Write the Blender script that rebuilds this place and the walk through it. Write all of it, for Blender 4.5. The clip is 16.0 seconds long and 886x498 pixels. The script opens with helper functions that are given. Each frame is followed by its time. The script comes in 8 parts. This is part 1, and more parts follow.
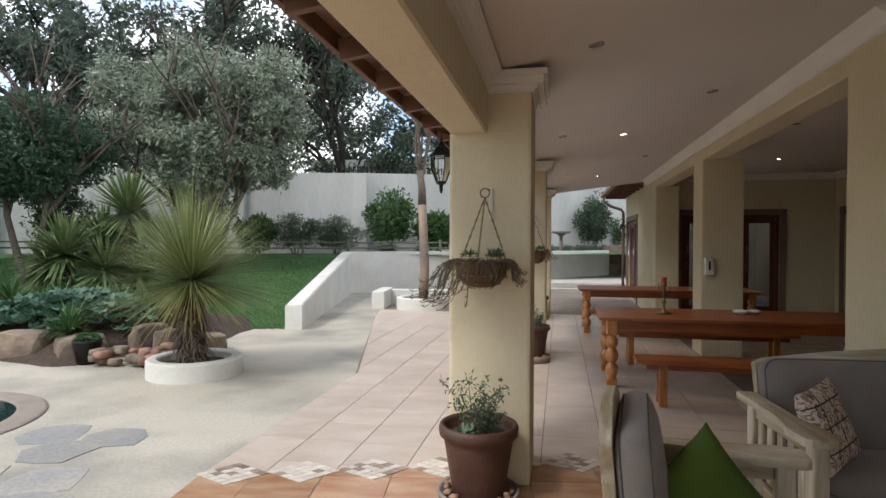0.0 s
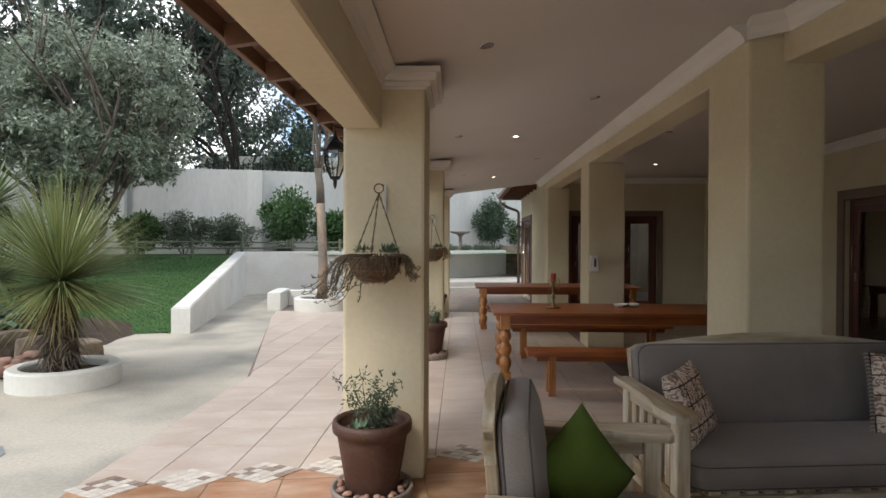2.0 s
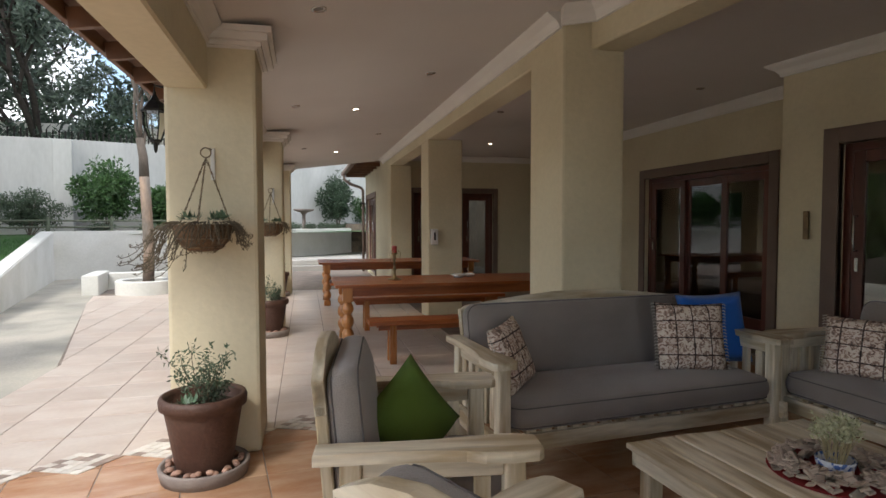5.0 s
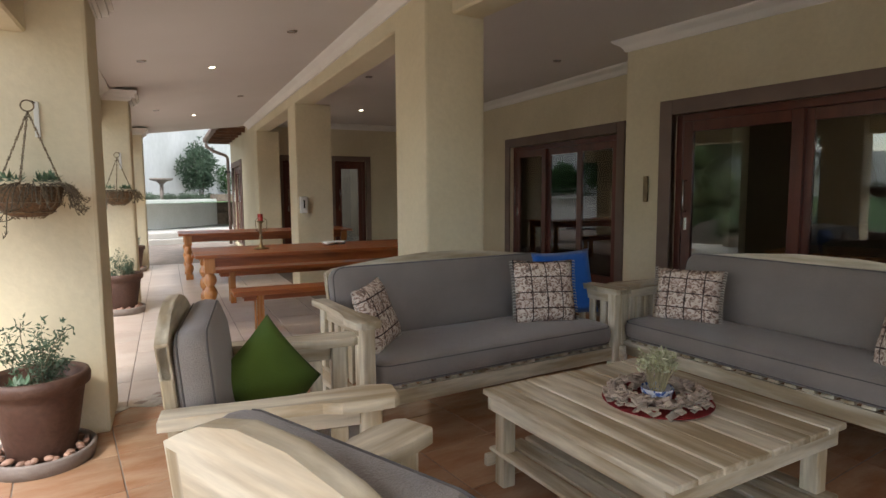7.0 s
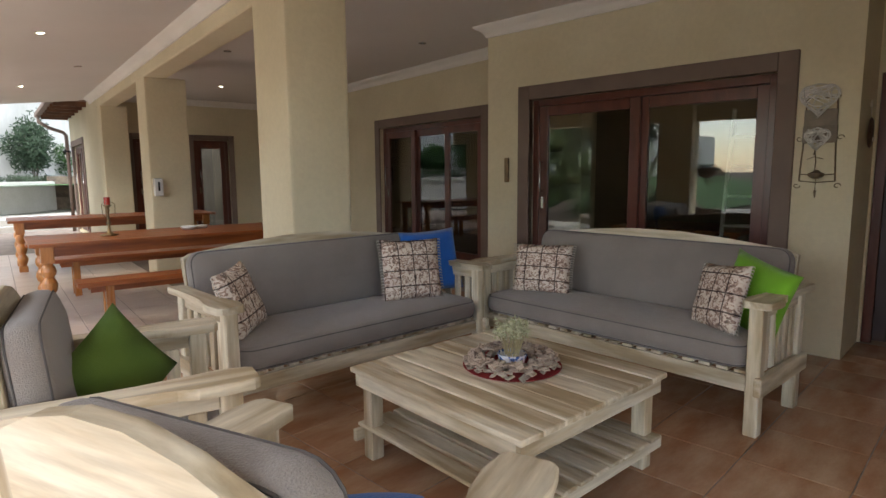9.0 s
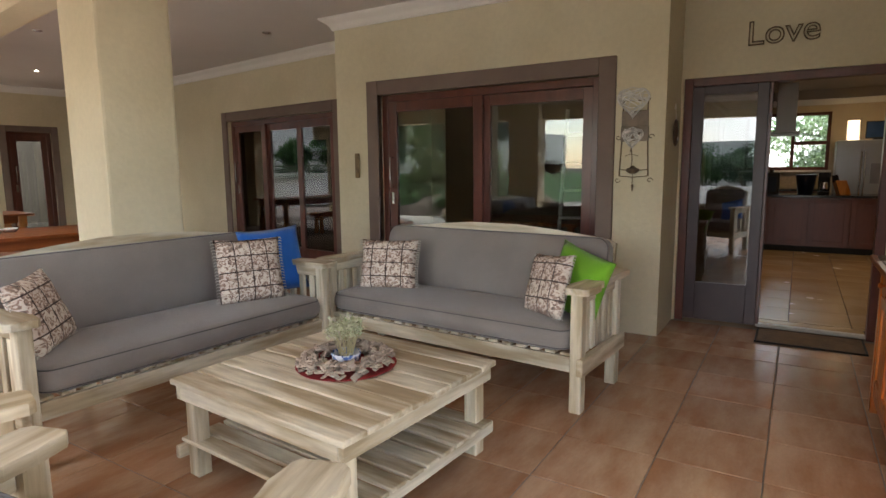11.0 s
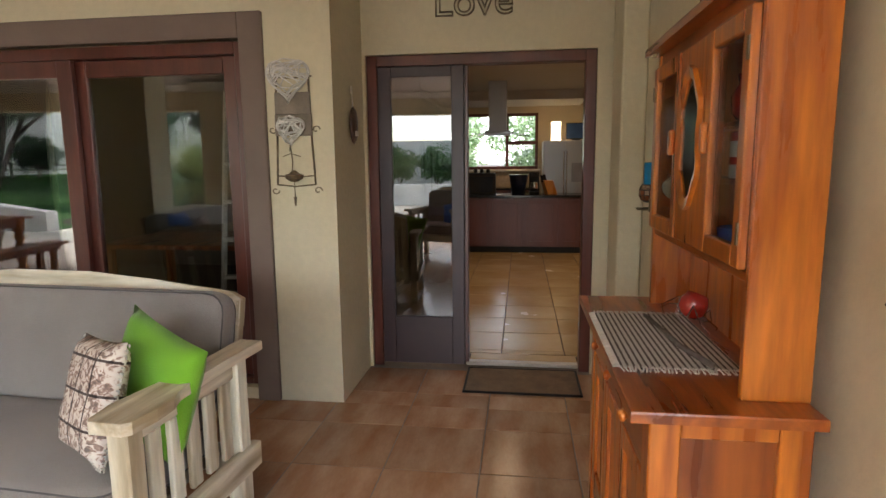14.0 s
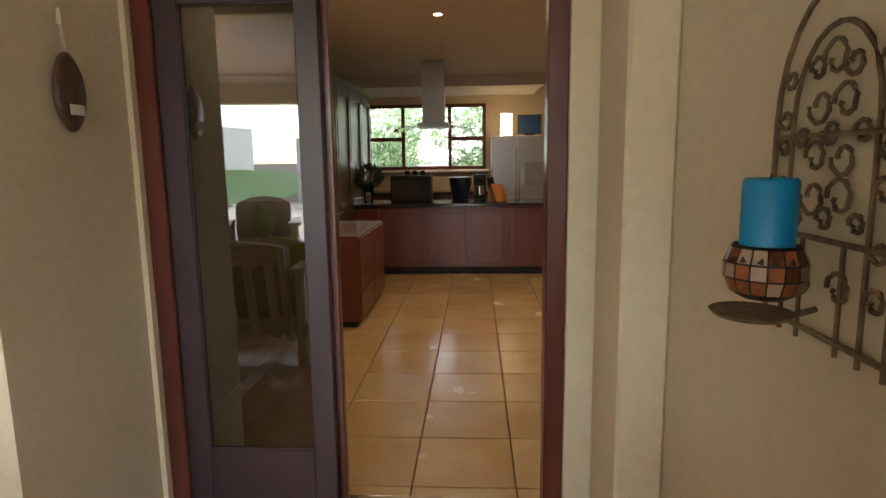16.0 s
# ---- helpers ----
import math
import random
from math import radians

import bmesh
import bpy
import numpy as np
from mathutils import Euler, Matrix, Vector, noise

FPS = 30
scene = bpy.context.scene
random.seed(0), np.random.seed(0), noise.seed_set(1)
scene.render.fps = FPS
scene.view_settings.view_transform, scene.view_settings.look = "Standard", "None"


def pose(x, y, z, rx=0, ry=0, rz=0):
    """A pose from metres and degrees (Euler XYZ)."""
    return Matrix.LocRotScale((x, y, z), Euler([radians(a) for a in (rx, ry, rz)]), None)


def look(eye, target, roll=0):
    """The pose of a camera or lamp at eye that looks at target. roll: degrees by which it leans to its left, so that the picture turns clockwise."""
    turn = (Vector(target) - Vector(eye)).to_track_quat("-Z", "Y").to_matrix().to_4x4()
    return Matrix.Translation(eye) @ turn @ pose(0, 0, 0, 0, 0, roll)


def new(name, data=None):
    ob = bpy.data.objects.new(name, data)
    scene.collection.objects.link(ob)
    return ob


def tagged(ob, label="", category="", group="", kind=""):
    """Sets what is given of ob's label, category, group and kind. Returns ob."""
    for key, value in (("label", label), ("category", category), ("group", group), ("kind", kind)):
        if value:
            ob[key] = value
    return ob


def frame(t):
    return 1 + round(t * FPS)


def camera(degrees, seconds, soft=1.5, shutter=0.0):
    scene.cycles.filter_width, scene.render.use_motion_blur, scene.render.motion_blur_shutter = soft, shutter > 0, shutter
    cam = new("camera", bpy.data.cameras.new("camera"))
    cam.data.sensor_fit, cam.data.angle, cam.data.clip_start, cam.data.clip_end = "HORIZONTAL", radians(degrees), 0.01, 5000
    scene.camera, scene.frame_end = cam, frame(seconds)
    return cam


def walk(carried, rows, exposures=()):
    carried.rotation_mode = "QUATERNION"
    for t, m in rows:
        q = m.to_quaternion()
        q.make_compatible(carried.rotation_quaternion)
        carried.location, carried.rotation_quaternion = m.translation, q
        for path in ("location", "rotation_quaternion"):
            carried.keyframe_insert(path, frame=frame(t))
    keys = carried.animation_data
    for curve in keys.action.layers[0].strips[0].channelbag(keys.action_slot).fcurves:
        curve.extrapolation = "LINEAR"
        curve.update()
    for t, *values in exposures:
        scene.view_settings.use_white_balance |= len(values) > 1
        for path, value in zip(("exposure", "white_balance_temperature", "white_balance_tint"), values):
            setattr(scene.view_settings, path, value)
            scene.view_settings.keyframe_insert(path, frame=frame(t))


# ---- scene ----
cam = camera(74.8, 16.0)
PATH = [
    (0, (0.776, 1.243, 1.56), (0.659, 3.239, 1.535), 0.2),
    (0.5, (0.788, 1.232, 1.556), (0.757, 3.231, 1.532), 0.2),
    (1, (0.801, 1.227, 1.549), (0.855, 3.226, 1.526), 0.3),
    (1.5, (0.815, 1.228, 1.538), (0.953, 3.223, 1.517), 0.3),
    (2, (0.826, 1.229, 1.526), (1.046, 3.217, 1.505), 0.2),
    (2.5, (0.835, 1.224, 1.514), (1.138, 3.201, 1.494), 0.2),
    (3, (0.844, 1.223, 1.497), (1.232, 3.185, 1.476), 0.2),
    (3.5, (0.857, 1.216, 1.482), (1.331, 3.159, 1.453), 0.1),
    (4, (0.867, 1.204, 1.468), (1.423, 3.124, 1.423), 0.1),
    (6.5, (0.913, 1.101, 1.408), (1.917, 2.822, 1.238), -0.4),
    (7, (0.935, 1.1, 1.391), (2.032, 2.761, 1.2), -0.4),
    (7.5, (0.935, 1.077, 1.385), (2.115, 2.678, 1.172), -0.5),
    (8, (0.935, 1.05, 1.387), (2.199, 2.581, 1.154), -0.5),
    (8.5, (0.939, 1.033, 1.386), (2.286, 2.49, 1.139), -0.5),
    (11, (1.088, 0.889, 1.383), (2.777, 1.923, 1.108), -0.5),
    (11.5, (1.202, 0.827, 1.384), (2.962, 1.737, 1.107), -0.6),
    (12, (1.343, 0.78, 1.378), (3.161, 1.567, 1.102), -0.6),
    (12.5, (1.554, 0.777, 1.41), (3.436, 1.391, 1.127), -0.7),
    (13, (1.847, 0.795, 1.418), (3.777, 1.233, 1.129), -0.7),
    (13.5, (2.263, 0.766, 1.424), (4.213, 1.101, 1.135), -0.6),
    (14, (2.722, 0.763, 1.422), (4.683, 1.027, 1.13), -0.6),
    (14.5, (3.201, 0.725, 1.415), (5.17, 0.914, 1.122), -0.7),
    (15, (3.67, 0.678, 1.44), (5.64, 0.837, 1.14), -0.6),
    (15.5, (4.128, 0.637, 1.447), (6.101, 0.768, 1.145), -0.8),
    (16, (4.583, 0.606, 1.449), (6.557, 0.719, 1.147), -0.8),
]
walk(cam, [(t, look(eye, target, roll)) for t, eye, target, roll in PATH],
     [(0, 0.45), (3.5, 0.57), (4.2, 0.6), (6.5, 1.2), (8.5, 1.55), (11, 2.2), (13.5, 2.72), (15, 2.98), (16, 3.3)])

# ---- world, sun and lamps ----
SKY = bpy.data.worlds.new("sky")
scene.world = SKY
SKY.use_nodes = True
wn, wl = SKY.node_tree.nodes, SKY.node_tree.links
bg = wn["Background"]
sky = wn.new("ShaderNodeTexSky")
sky.sky_type, sky.sun_disc = "NISHITA", False
sky.sun_elevation, sky.sun_rotation = radians(48), radians(-70)
sky.dust_density, sky.ozone_density = 1.0, 1.5
cl_co = wn.new("ShaderNodeTexCoord")
cl_noise = wn.new("ShaderNodeTexNoise")
cl_noise.inputs["Scale"].default_value, cl_noise.inputs["Detail"].default_value = 3.0, 6.0
cl_ramp = wn.new("ShaderNodeValToRGB")
cl_ramp.color_ramp.elements[0].position, cl_ramp.color_ramp.elements[1].position = 0.43, 0.56
cl_mix = wn.new("ShaderNodeMixRGB")
cl_mix.inputs["Color2"].default_value = (9.6, 9.7, 10.0, 1)
wl.new(cl_co.outputs["Generated"], cl_noise.inputs["Vector"])
wl.new(cl_noise.outputs["Fac"], cl_ramp.inputs["Fac"])
wl.new(cl_ramp.outputs["Color"], cl_mix.inputs["Fac"])
wl.new(sky.outputs["Color"], cl_mix.inputs["Color1"])
wl.new(cl_mix.outputs["Color"], bg.inputs["Color"])
bg.inputs["Strength"].default_value = 0.15

sun = new("sun", bpy.data.lights.new("sun", "SUN"))
sun.data.energy, sun.data.angle, sun.data.color = 1.6, radians(14), (1.0, 0.965, 0.92)
sun.matrix_world = look((-7, -4.5, 12), (0, 3, 0))


def lamp(name, x, y, z, watts, color=(1.0, 0.82, 0.6), size=0.06, spot=None):
    kind = "SPOT" if spot else "POINT"
    ob = new(name, bpy.data.lights.new(name, kind))
    ob.data.energy, ob.data.color, ob.data.shadow_soft_size = watts, color, size
    if spot:
        ob.data.spot_size, ob.data.spot_blend = radians(spot), 0.6
    ob.location = (x, y, z)
    return ob


# ---- materials ----
def material(name, color, rough=0.6, metal=0.0, color2=None, scale=6.0, detail=6.0, stretch=(1, 1, 1), bump=0.0, bump_scale=60.0,
             speck=0.0, vary=0.0, island=0.0, ramp=(0.35, 0.65), rough_vary=0.0, coat=0.0, spec=0.5, world=True, trans=0.0, sheen=0.0):
    """Noise-mottled principled material: large patches between two colours, fine grain, bump, and a random tint per object or per island."""
    m = bpy.data.materials.new(name)
    m.use_nodes = True
    nt, n, l = m.node_tree, m.node_tree.nodes, m.node_tree.links
    b = n["Principled BSDF"]
    b.inputs["Roughness"].default_value, b.inputs["Metallic"].default_value = rough, metal
    b.inputs["Specular IOR Level"].default_value, b.inputs["Coat Weight"].default_value = spec, coat
    b.inputs["Coat Roughness"].default_value = 0.25
    if sheen:
        b.inputs["Sheen Weight"].default_value = sheen
    co = n.new("ShaderNodeTexCoord")
    if world:
        geo = n.new("ShaderNodeNewGeometry")
        source = geo.outputs["Position"]
    else:
        source = co.outputs["Object"]
    mp = n.new("ShaderNodeMapping")
    mp.inputs["Scale"].default_value = stretch
    l.new(source, mp.inputs["Vector"])
    vec = mp.outputs["Vector"]
    if vary or island:
        add = n.new("ShaderNodeVectorMath")
        info = n.new("ShaderNodeObjectInfo") if vary else n.new("ShaderNodeNewGeometry")
        rnd = info.outputs["Random"] if vary else info.outputs["Random Per Island"]
        sc = n.new("ShaderNodeMath")
        sc.operation = "MULTIPLY"
        sc.inputs[1].default_value = 37.0
        l.new(rnd, sc.inputs[0])
        l.new(vec, add.inputs[0])
        l.new(sc.outputs[0], add.inputs[1])
        vec = add.outputs["Vector"]
    nz = n.new("ShaderNodeTexNoise")
    nz.inputs["Scale"].default_value, nz.inputs["Detail"].default_value = scale, detail
    l.new(vec, nz.inputs["Vector"])
    rp = n.new("ShaderNodeValToRGB")
    rp.color_ramp.elements[0].position, rp.color_ramp.elements[1].position = ramp
    rp.color_ramp.elements[0].color = (*color, 1)
    rp.color_ramp.elements[1].color = (*(color2 or tuple(c * 0.85 for c in color)), 1)
    l.new(nz.outputs["Fac"], rp.inputs["Fac"])
    out = rp.outputs["Color"]
    fine = n.new("ShaderNodeTexNoise")
    fine.inputs["Scale"].default_value, fine.inputs["Detail"].default_value = bump_scale, 4.0
    l.new(vec, fine.inputs["Vector"])
    if speck:
        mr = n.new("ShaderNodeMapRange")
        mr.inputs["From Min"].default_value, mr.inputs["From Max"].default_value = 0.3, 0.7
        mr.inputs["To Min"].default_value, mr.inputs["To Max"].default_value = 1 - speck, 1 + speck
        l.new(fine.outputs["Fac"], mr.inputs["Value"])
        mul = n.new("ShaderNodeVectorMath")
        mul.operation = "SCALE"
        l.new(out, mul.inputs[0])
        l.new(mr.outputs["Result"], mul.inputs["Scale"])
        out = mul.outputs["Vector"]
    if vary or island:
        mr = n.new("ShaderNodeMapRange")
        amt = vary or island
        mr.inputs["To Min"].default_value, mr.inputs["To Max"].default_value = 1 - amt, 1 + amt
        l.new(rnd, mr.inputs["Value"])
        mul = n.new("ShaderNodeVectorMath")
        mul.operation = "SCALE"
        l.new(out, mul.inputs[0])
        l.new(mr.outputs["Result"], mul.inputs["Scale"])
        out = mul.outputs["Vector"]
    l.new(out, b.inputs["Base Color"])
    if rough_vary:
        mr = n.new("ShaderNodeMapRange")
        mr.inputs["To Min"].default_value, mr.inputs["To Max"].default_value = max(0.02, rough - rough_vary), min(1, rough + rough_vary)
        l.new(nz.outputs["Fac"], mr.inputs["Value"])
        l.new(mr.outputs["Result"], b.inputs["Roughness"])
    if bump:
        bp = n.new("ShaderNodeBump")
        bp.inputs["Strength"].default_value, bp.inputs["Distance"].default_value = bump, 0.01
        l.new(fine.outputs["Fac"], bp.inputs["Height"])
        l.new(bp.outputs["Normal"], b.inputs["Normal"])
    if trans:
        tr = n.new("ShaderNodeBsdfTranslucent")
        l.new(out, tr.inputs["Color"])
        mx = n.new("ShaderNodeMixShader")
        mx.inputs["Fac"].default_value = trans
        l.new(b.outputs[0], mx.inputs[1])
        l.new(tr.outputs[0], mx.inputs[2])
        l.new(mx.outputs[0], n["Material Output"].inputs["Surface"])
    return m


def wood(name, dark, light, axis="x", scale=9.0, rough=0.4, coat=0.0, bump=0.15):
    """Grained wood, with the grain along one local axis."""
    stretch = {"x": (0.12, 1, 1), "y": (1, 0.12, 1), "z": (1, 1, 0.12)}[axis]
    return material(name, dark, rough, color2=light, scale=scale, detail=9, stretch=stretch, bump=bump, bump_scale=45, speck=0.14, vary=0.12,
                    ramp=(0.38, 0.6), coat=coat, world=False, rough_vary=0.12)


def glowing(name, color, strength):
    m = bpy.data.materials.new(name)
    m.use_nodes = True
    n, l = m.node_tree.nodes, m.node_tree.links
    e = n.new("ShaderNodeEmission")
    e.inputs["Color"].default_value, e.inputs["Strength"].default_value = (*color, 1), strength
    l.new(e.outputs[0], n["Material Output"].inputs["Surface"])
    return m


def glass_sheet(name, tint=(1, 1, 1), rough=0.0, extra=0.0, gain=1.6):
    """A thin pane: it reflects by Fresnel and lets the rest straight through."""
    m = bpy.data.materials.new(name)
    m.use_nodes = True
    n, l = m.node_tree.nodes, m.node_tree.links
    tr, gl, mx, fr = n.new("ShaderNodeBsdfTransparent"), n.new("ShaderNodeBsdfGlossy"), n.new("ShaderNodeMixShader"), n.new("ShaderNodeFresnel")
    tr.inputs["Color"].default_value = (*tint, 1)
    gl.inputs["Roughness"].default_value = rough
    fr.inputs["IOR"].default_value = 1.5
    ma = n.new("ShaderNodeMath")
    ma.operation, ma.use_clamp = "MULTIPLY_ADD", True
    ma.inputs[1].default_value, ma.inputs[2].default_value = gain, extra
    l.new(fr.outputs[0], ma.inputs[0])
    l.new(ma.outputs[0], mx.inputs["Fac"])
    l.new(tr.outputs[0], mx.inputs[1])
    l.new(gl.outputs[0], mx.inputs[2])
    l.new(mx.outputs[0], n["Material Output"].inputs["Surface"])
    return m


M_PLASTER = material("cream_plaster", (0.66, 0.585, 0.41), 0.85, color2=(0.60, 0.525, 0.355), scale=1.3, bump=0.25, bump_scale=26, speck=0.03)
M_WHITE = material("white_garden_plaster", (0.72, 0.71, 0.66), 0.88, color2=(0.64, 0.63, 0.57), scale=1.6, bump=0.25, bump_scale=20, speck=0.04)
M_BOUNDARY = material("boundary_plaster", (0.52, 0.53, 0.51), 0.9, color2=(0.43, 0.44, 0.42), scale=0.8, stretch=(1, 1, 0.3), bump=0.2, bump_scale=12, speck=0.05)
M_CEIL = material("ceiling_paint", (0.66, 0.62, 0.585), 0.8, color2=(0.63, 0.59, 0.555), scale=1.0, bump=0.08, bump_scale=40)
M_CORNICE = material("cornice_paint", (0.78, 0.75, 0.70), 0.7, color2=(0.74, 0.71, 0.66), scale=2.0)
M_SURROUND = material("brown_surround_paint", (0.20, 0.145, 0.115), 0.75, color2=(0.17, 0.12, 0.095), scale=3.0, bump=0.15, bump_scale=30)
M_FRAME = material("mahogany_frame", (0.12, 0.030, 0.018), 0.3, color2=(0.075, 0.020, 0.013), scale=7, stretch=(1, 1, 0.15), bump=0.1, bump_scale=40, speck=0.1, coat=0.3)
M_GLASS = glass_sheet("door_glass", (0.80, 0.82, 0.80), extra=0.04)
M_GLASS_DARK = glass_sheet("tinted_door_glass", (0.45, 0.47, 0.46), extra=0.02, gain=1.2)
M_GLASS_CLEAR = glass_sheet("clear_glass", (0.92, 0.94, 0.94))
M_CHROME = material("brushed_steel", (0.62, 0.62, 0.62), 0.25, 1.0, scale=3)
M_STEEL = material("fridge_steel", (0.46, 0.47, 0.47), 0.32, 1.0, color2=(0.40, 0.41, 0.41), scale=2, stretch=(1, 1, 0.1), rough_vary=0.08)
M_BLACKIRON = material("black_iron", (0.018, 0.016, 0.015), 0.5, 0.6, scale=20, bump=0.2)
M_IRON = material("bronzed_iron", (0.24, 0.17, 0.095), 0.55, 0.4, color2=(0.11, 0.08, 0.05), scale=25, bump=0.4, bump_scale=90)
M_TERRA = material("terracotta_tile", (0.36, 0.18, 0.095), 0.20, color2=(0.48, 0.315, 0.20), scale=2.6, detail=8, stretch=(1.0, 2.8, 1), bump=0.05, bump_scale=30, speck=0.05,
                   vary=0.12, ramp=(0.37, 0.69), rough_vary=0.08)
M_BEIGE = material("beige_tile", (0.50, 0.40, 0.33), 0.33, color2=(0.58, 0.50, 0.43), scale=2.4, detail=7, stretch=(1.0, 2.0, 1), bump=0.05, bump_scale=30, speck=0.05,
                   vary=0.07, ramp=(0.36, 0.66), rough_vary=0.08)
M_KTILE = material("kitchen_tile", (0.40, 0.26, 0.12), 0.25, color2=(0.47, 0.34, 0.18), scale=2.0, detail=5, speck=0.04, vary=0.05, bump=0.04, rough_vary=0.06)
M_GROUT = material("grout", (0.27, 0.22, 0.18), 0.9, color2=(0.20, 0.16, 0.13), scale=5)
M_GROUT_DARK = material("dark_grout", (0.13, 0.09, 0.06), 0.9, scale=5)
M_CONCRETE = material("stained_concrete", (0.47, 0.43, 0.355), 0.8, color2=(0.25, 0.24, 0.205), scale=0.75, detail=14, bump=0.35, bump_scale=35, speck=0.10, ramp=(0.42, 0.68))
M_MOS_W = material("mosaic_white", (0.66, 0.62, 0.55), 0.35, color2=(0.56, 0.50, 0.43), scale=12, island=0.12)
M_MOS_D = material("mosaic_brown", (0.24, 0.17, 0.13), 0.35, color2=(0.33, 0.25, 0.20), scale=12, island=0.2)
M_WHITEWASH = wood("whitewashed_pine", (0.36, 0.275, 0.16), (0.66, 0.59, 0.45), "y", scale=12, rough=0.55, bump=0.3)
M_WHITEWASH_X = wood("whitewashed_pine_x", (0.40, 0.315, 0.195), (0.68, 0.62, 0.48), "x", scale=12, rough=0.55, bump=0.3)
M_WHITEWASH_Z = wood("whitewashed_pine_z", (0.42, 0.335, 0.21), (0.68, 0.62, 0.48), "z", scale=12, rough=0.55, bump=0.3)
M_ORANGE_X = wood("varnished_pine_x", (0.22, 0.055, 0.014), (0.34, 0.10, 0.025), "x", rough=0.38, coat=0.2)
M_ORANGE_Z = wood("varnished_pine_z", (0.36, 0.13, 0.03), (0.46, 0.19, 0.05), "z", rough=0.3, coat=0.4)
M_CAB_Z = wood("cabinet_wood_z", (0.36, 0.085, 0.011), (0.60, 0.18, 0.02), "z", scale=17, rough=0.3, coat=0.5)
M_CAB_DARK = wood("cabinet_panel_wood", (0.16, 0.034, 0.007), (0.33, 0.085, 0.013), "z", scale=13, rough=0.3, coat=0.5)
M_CAB_X = wood("cabinet_wood_x", (0.20, 0.042, 0.008), (0.44, 0.11, 0.014), "x", scale=17, rough=0.3, coat=0.5)
M_FABRIC = material("grey_cushion_fabric", (0.205, 0.176, 0.155), 0.95, color2=(0.245, 0.212, 0.186), scale=3, bump=0.5, bump_scale=260, speck=0.12, sheen=0.3, world=False)
M_PIPING = material("dark_piping", (0.10, 0.09, 0.085), 0.9, scale=10)
M_GREEN = material("green_cotton", (0.17, 0.40, 0.015), 0.9, color2=(0.13, 0.32, 0.012), scale=5, bump=0.3, bump_scale=200, sheen=0.2, world=False)
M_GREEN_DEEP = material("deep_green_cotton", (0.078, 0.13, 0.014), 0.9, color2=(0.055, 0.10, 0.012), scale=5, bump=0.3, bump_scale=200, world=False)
M_BLUE = material("blue_cotton", (0.012, 0.13, 0.50), 0.9, color2=(0.01, 0.10, 0.42), scale=5, bump=0.3, bump_scale=200, sheen=0.2, world=False)
# dimness of the unlit rooms, put into the colour
M_ROOM_DIM = material("painted_room_dimness", (0.10, 0.085, 0.07), 0.9, color2=(0.13, 0.11, 0.09), scale=2)
M_RAFTER = material("rafter_timber", (0.17, 0.075, 0.035), 0.55, color2=(0.11, 0.05, 0.025), scale=6, stretch=(1, 0.2, 1), bump=0.2, vary=0.1)
M_ROOF = material("roof_tile", (0.22, 0.12, 0.08), 0.8, color2=(0.15, 0.09, 0.07), scale=4, bump=0.3, island=0.15)
M_LAWN = material("lawn_soil", (0.035, 0.085, 0.02), 0.95, color2=(0.05, 0.115, 0.028), scale=2.5, bump=0.6, bump_scale=120, speck=0.3)
M_GRASS = material("grass_blades", (0.035, 0.115, 0.022), 0.6, color2=(0.055, 0.15, 0.03), scale=1.2, island=0.35, trans=0.25)
M_SOIL = material("garden_soil", (0.075, 0.05, 0.035), 0.95, color2=(0.05, 0.035, 0.025), scale=8, bump=0.8, bump_scale=60, speck=0.3)
M_ROCK = material("sandstone_rock", (0.25, 0.19, 0.135), 0.9, color2=(0.12, 0.095, 0.075), scale=3, detail=9, bump=0.8, bump_scale=22, speck=0.14, vary=0.15)
M_PEBBLE = material("pebble", (0.34, 0.20, 0.14), 0.6, color2=(0.24, 0.13, 0.09), scale=9, vary=0.3, bump=0.3)
M_BARK = material("grey_bark", (0.16, 0.13, 0.105), 0.95, color2=(0.09, 0.075, 0.06), scale=9, stretch=(1, 1, 0.25), bump=0.9, bump_scale=40, speck=0.15)
M_BARK_PINK = material("pale_bark", (0.34, 0.24, 0.17), 0.9, color2=(0.20, 0.17, 0.14), scale=5, stretch=(1, 1, 0.3), bump=0.8, bump_scale=30, speck=0.15)
M_OLIVE = material("olive_leaf", (0.17, 0.22, 0.155), 0.5, color2=(0.36, 0.41, 0.32), scale=1.6, island=0.5, trans=0.2)
M_DARKLEAF = material("dark_leaf", (0.032, 0.062, 0.035), 0.5, color2=(0.065, 0.105, 0.058), scale=0.6, island=0.4, trans=0.25)
M_MIDLEAF = material("mid_leaf", (0.04, 0.10, 0.03), 0.5, color2=(0.075, 0.15, 0.045), scale=3, island=0.35, trans=0.25)
M_GREYLEAF = material("grey_leaf", (0.10, 0.135, 0.085), 0.6, color2=(0.06, 0.10, 0.055), scale=3, island=0.3, trans=0.2)
M_SPIKE = material("spiky_leaf", (0.15, 0.21, 0.075), 0.45, color2=(0.27, 0.28, 0.11), scale=2.5, island=0.3, trans=0.15)
M_SPIKE_DRY = material("dry_spiky_leaf", (0.30, 0.24, 0.09), 0.6, color2=(0.24, 0.22, 0.08), scale=3, island=0.3, trans=0.15)
M_YUCCA = material("yucca_leaf", (0.075, 0.13, 0.045), 0.45, color2=(0.20, 0.26, 0.11), scale=3, island=0.3, trans=0.1)
M_BIGLEAF = material("blue_green_leaf", (0.10, 0.19, 0.13), 0.5, color2=(0.06, 0.13, 0.08), scale=5, island=0.3, trans=0.2)
M_SUCC = material("succulent_leaf", (0.065, 0.125, 0.065), 0.5, color2=(0.09, 0.15, 0.08), scale=6, island=0.25)
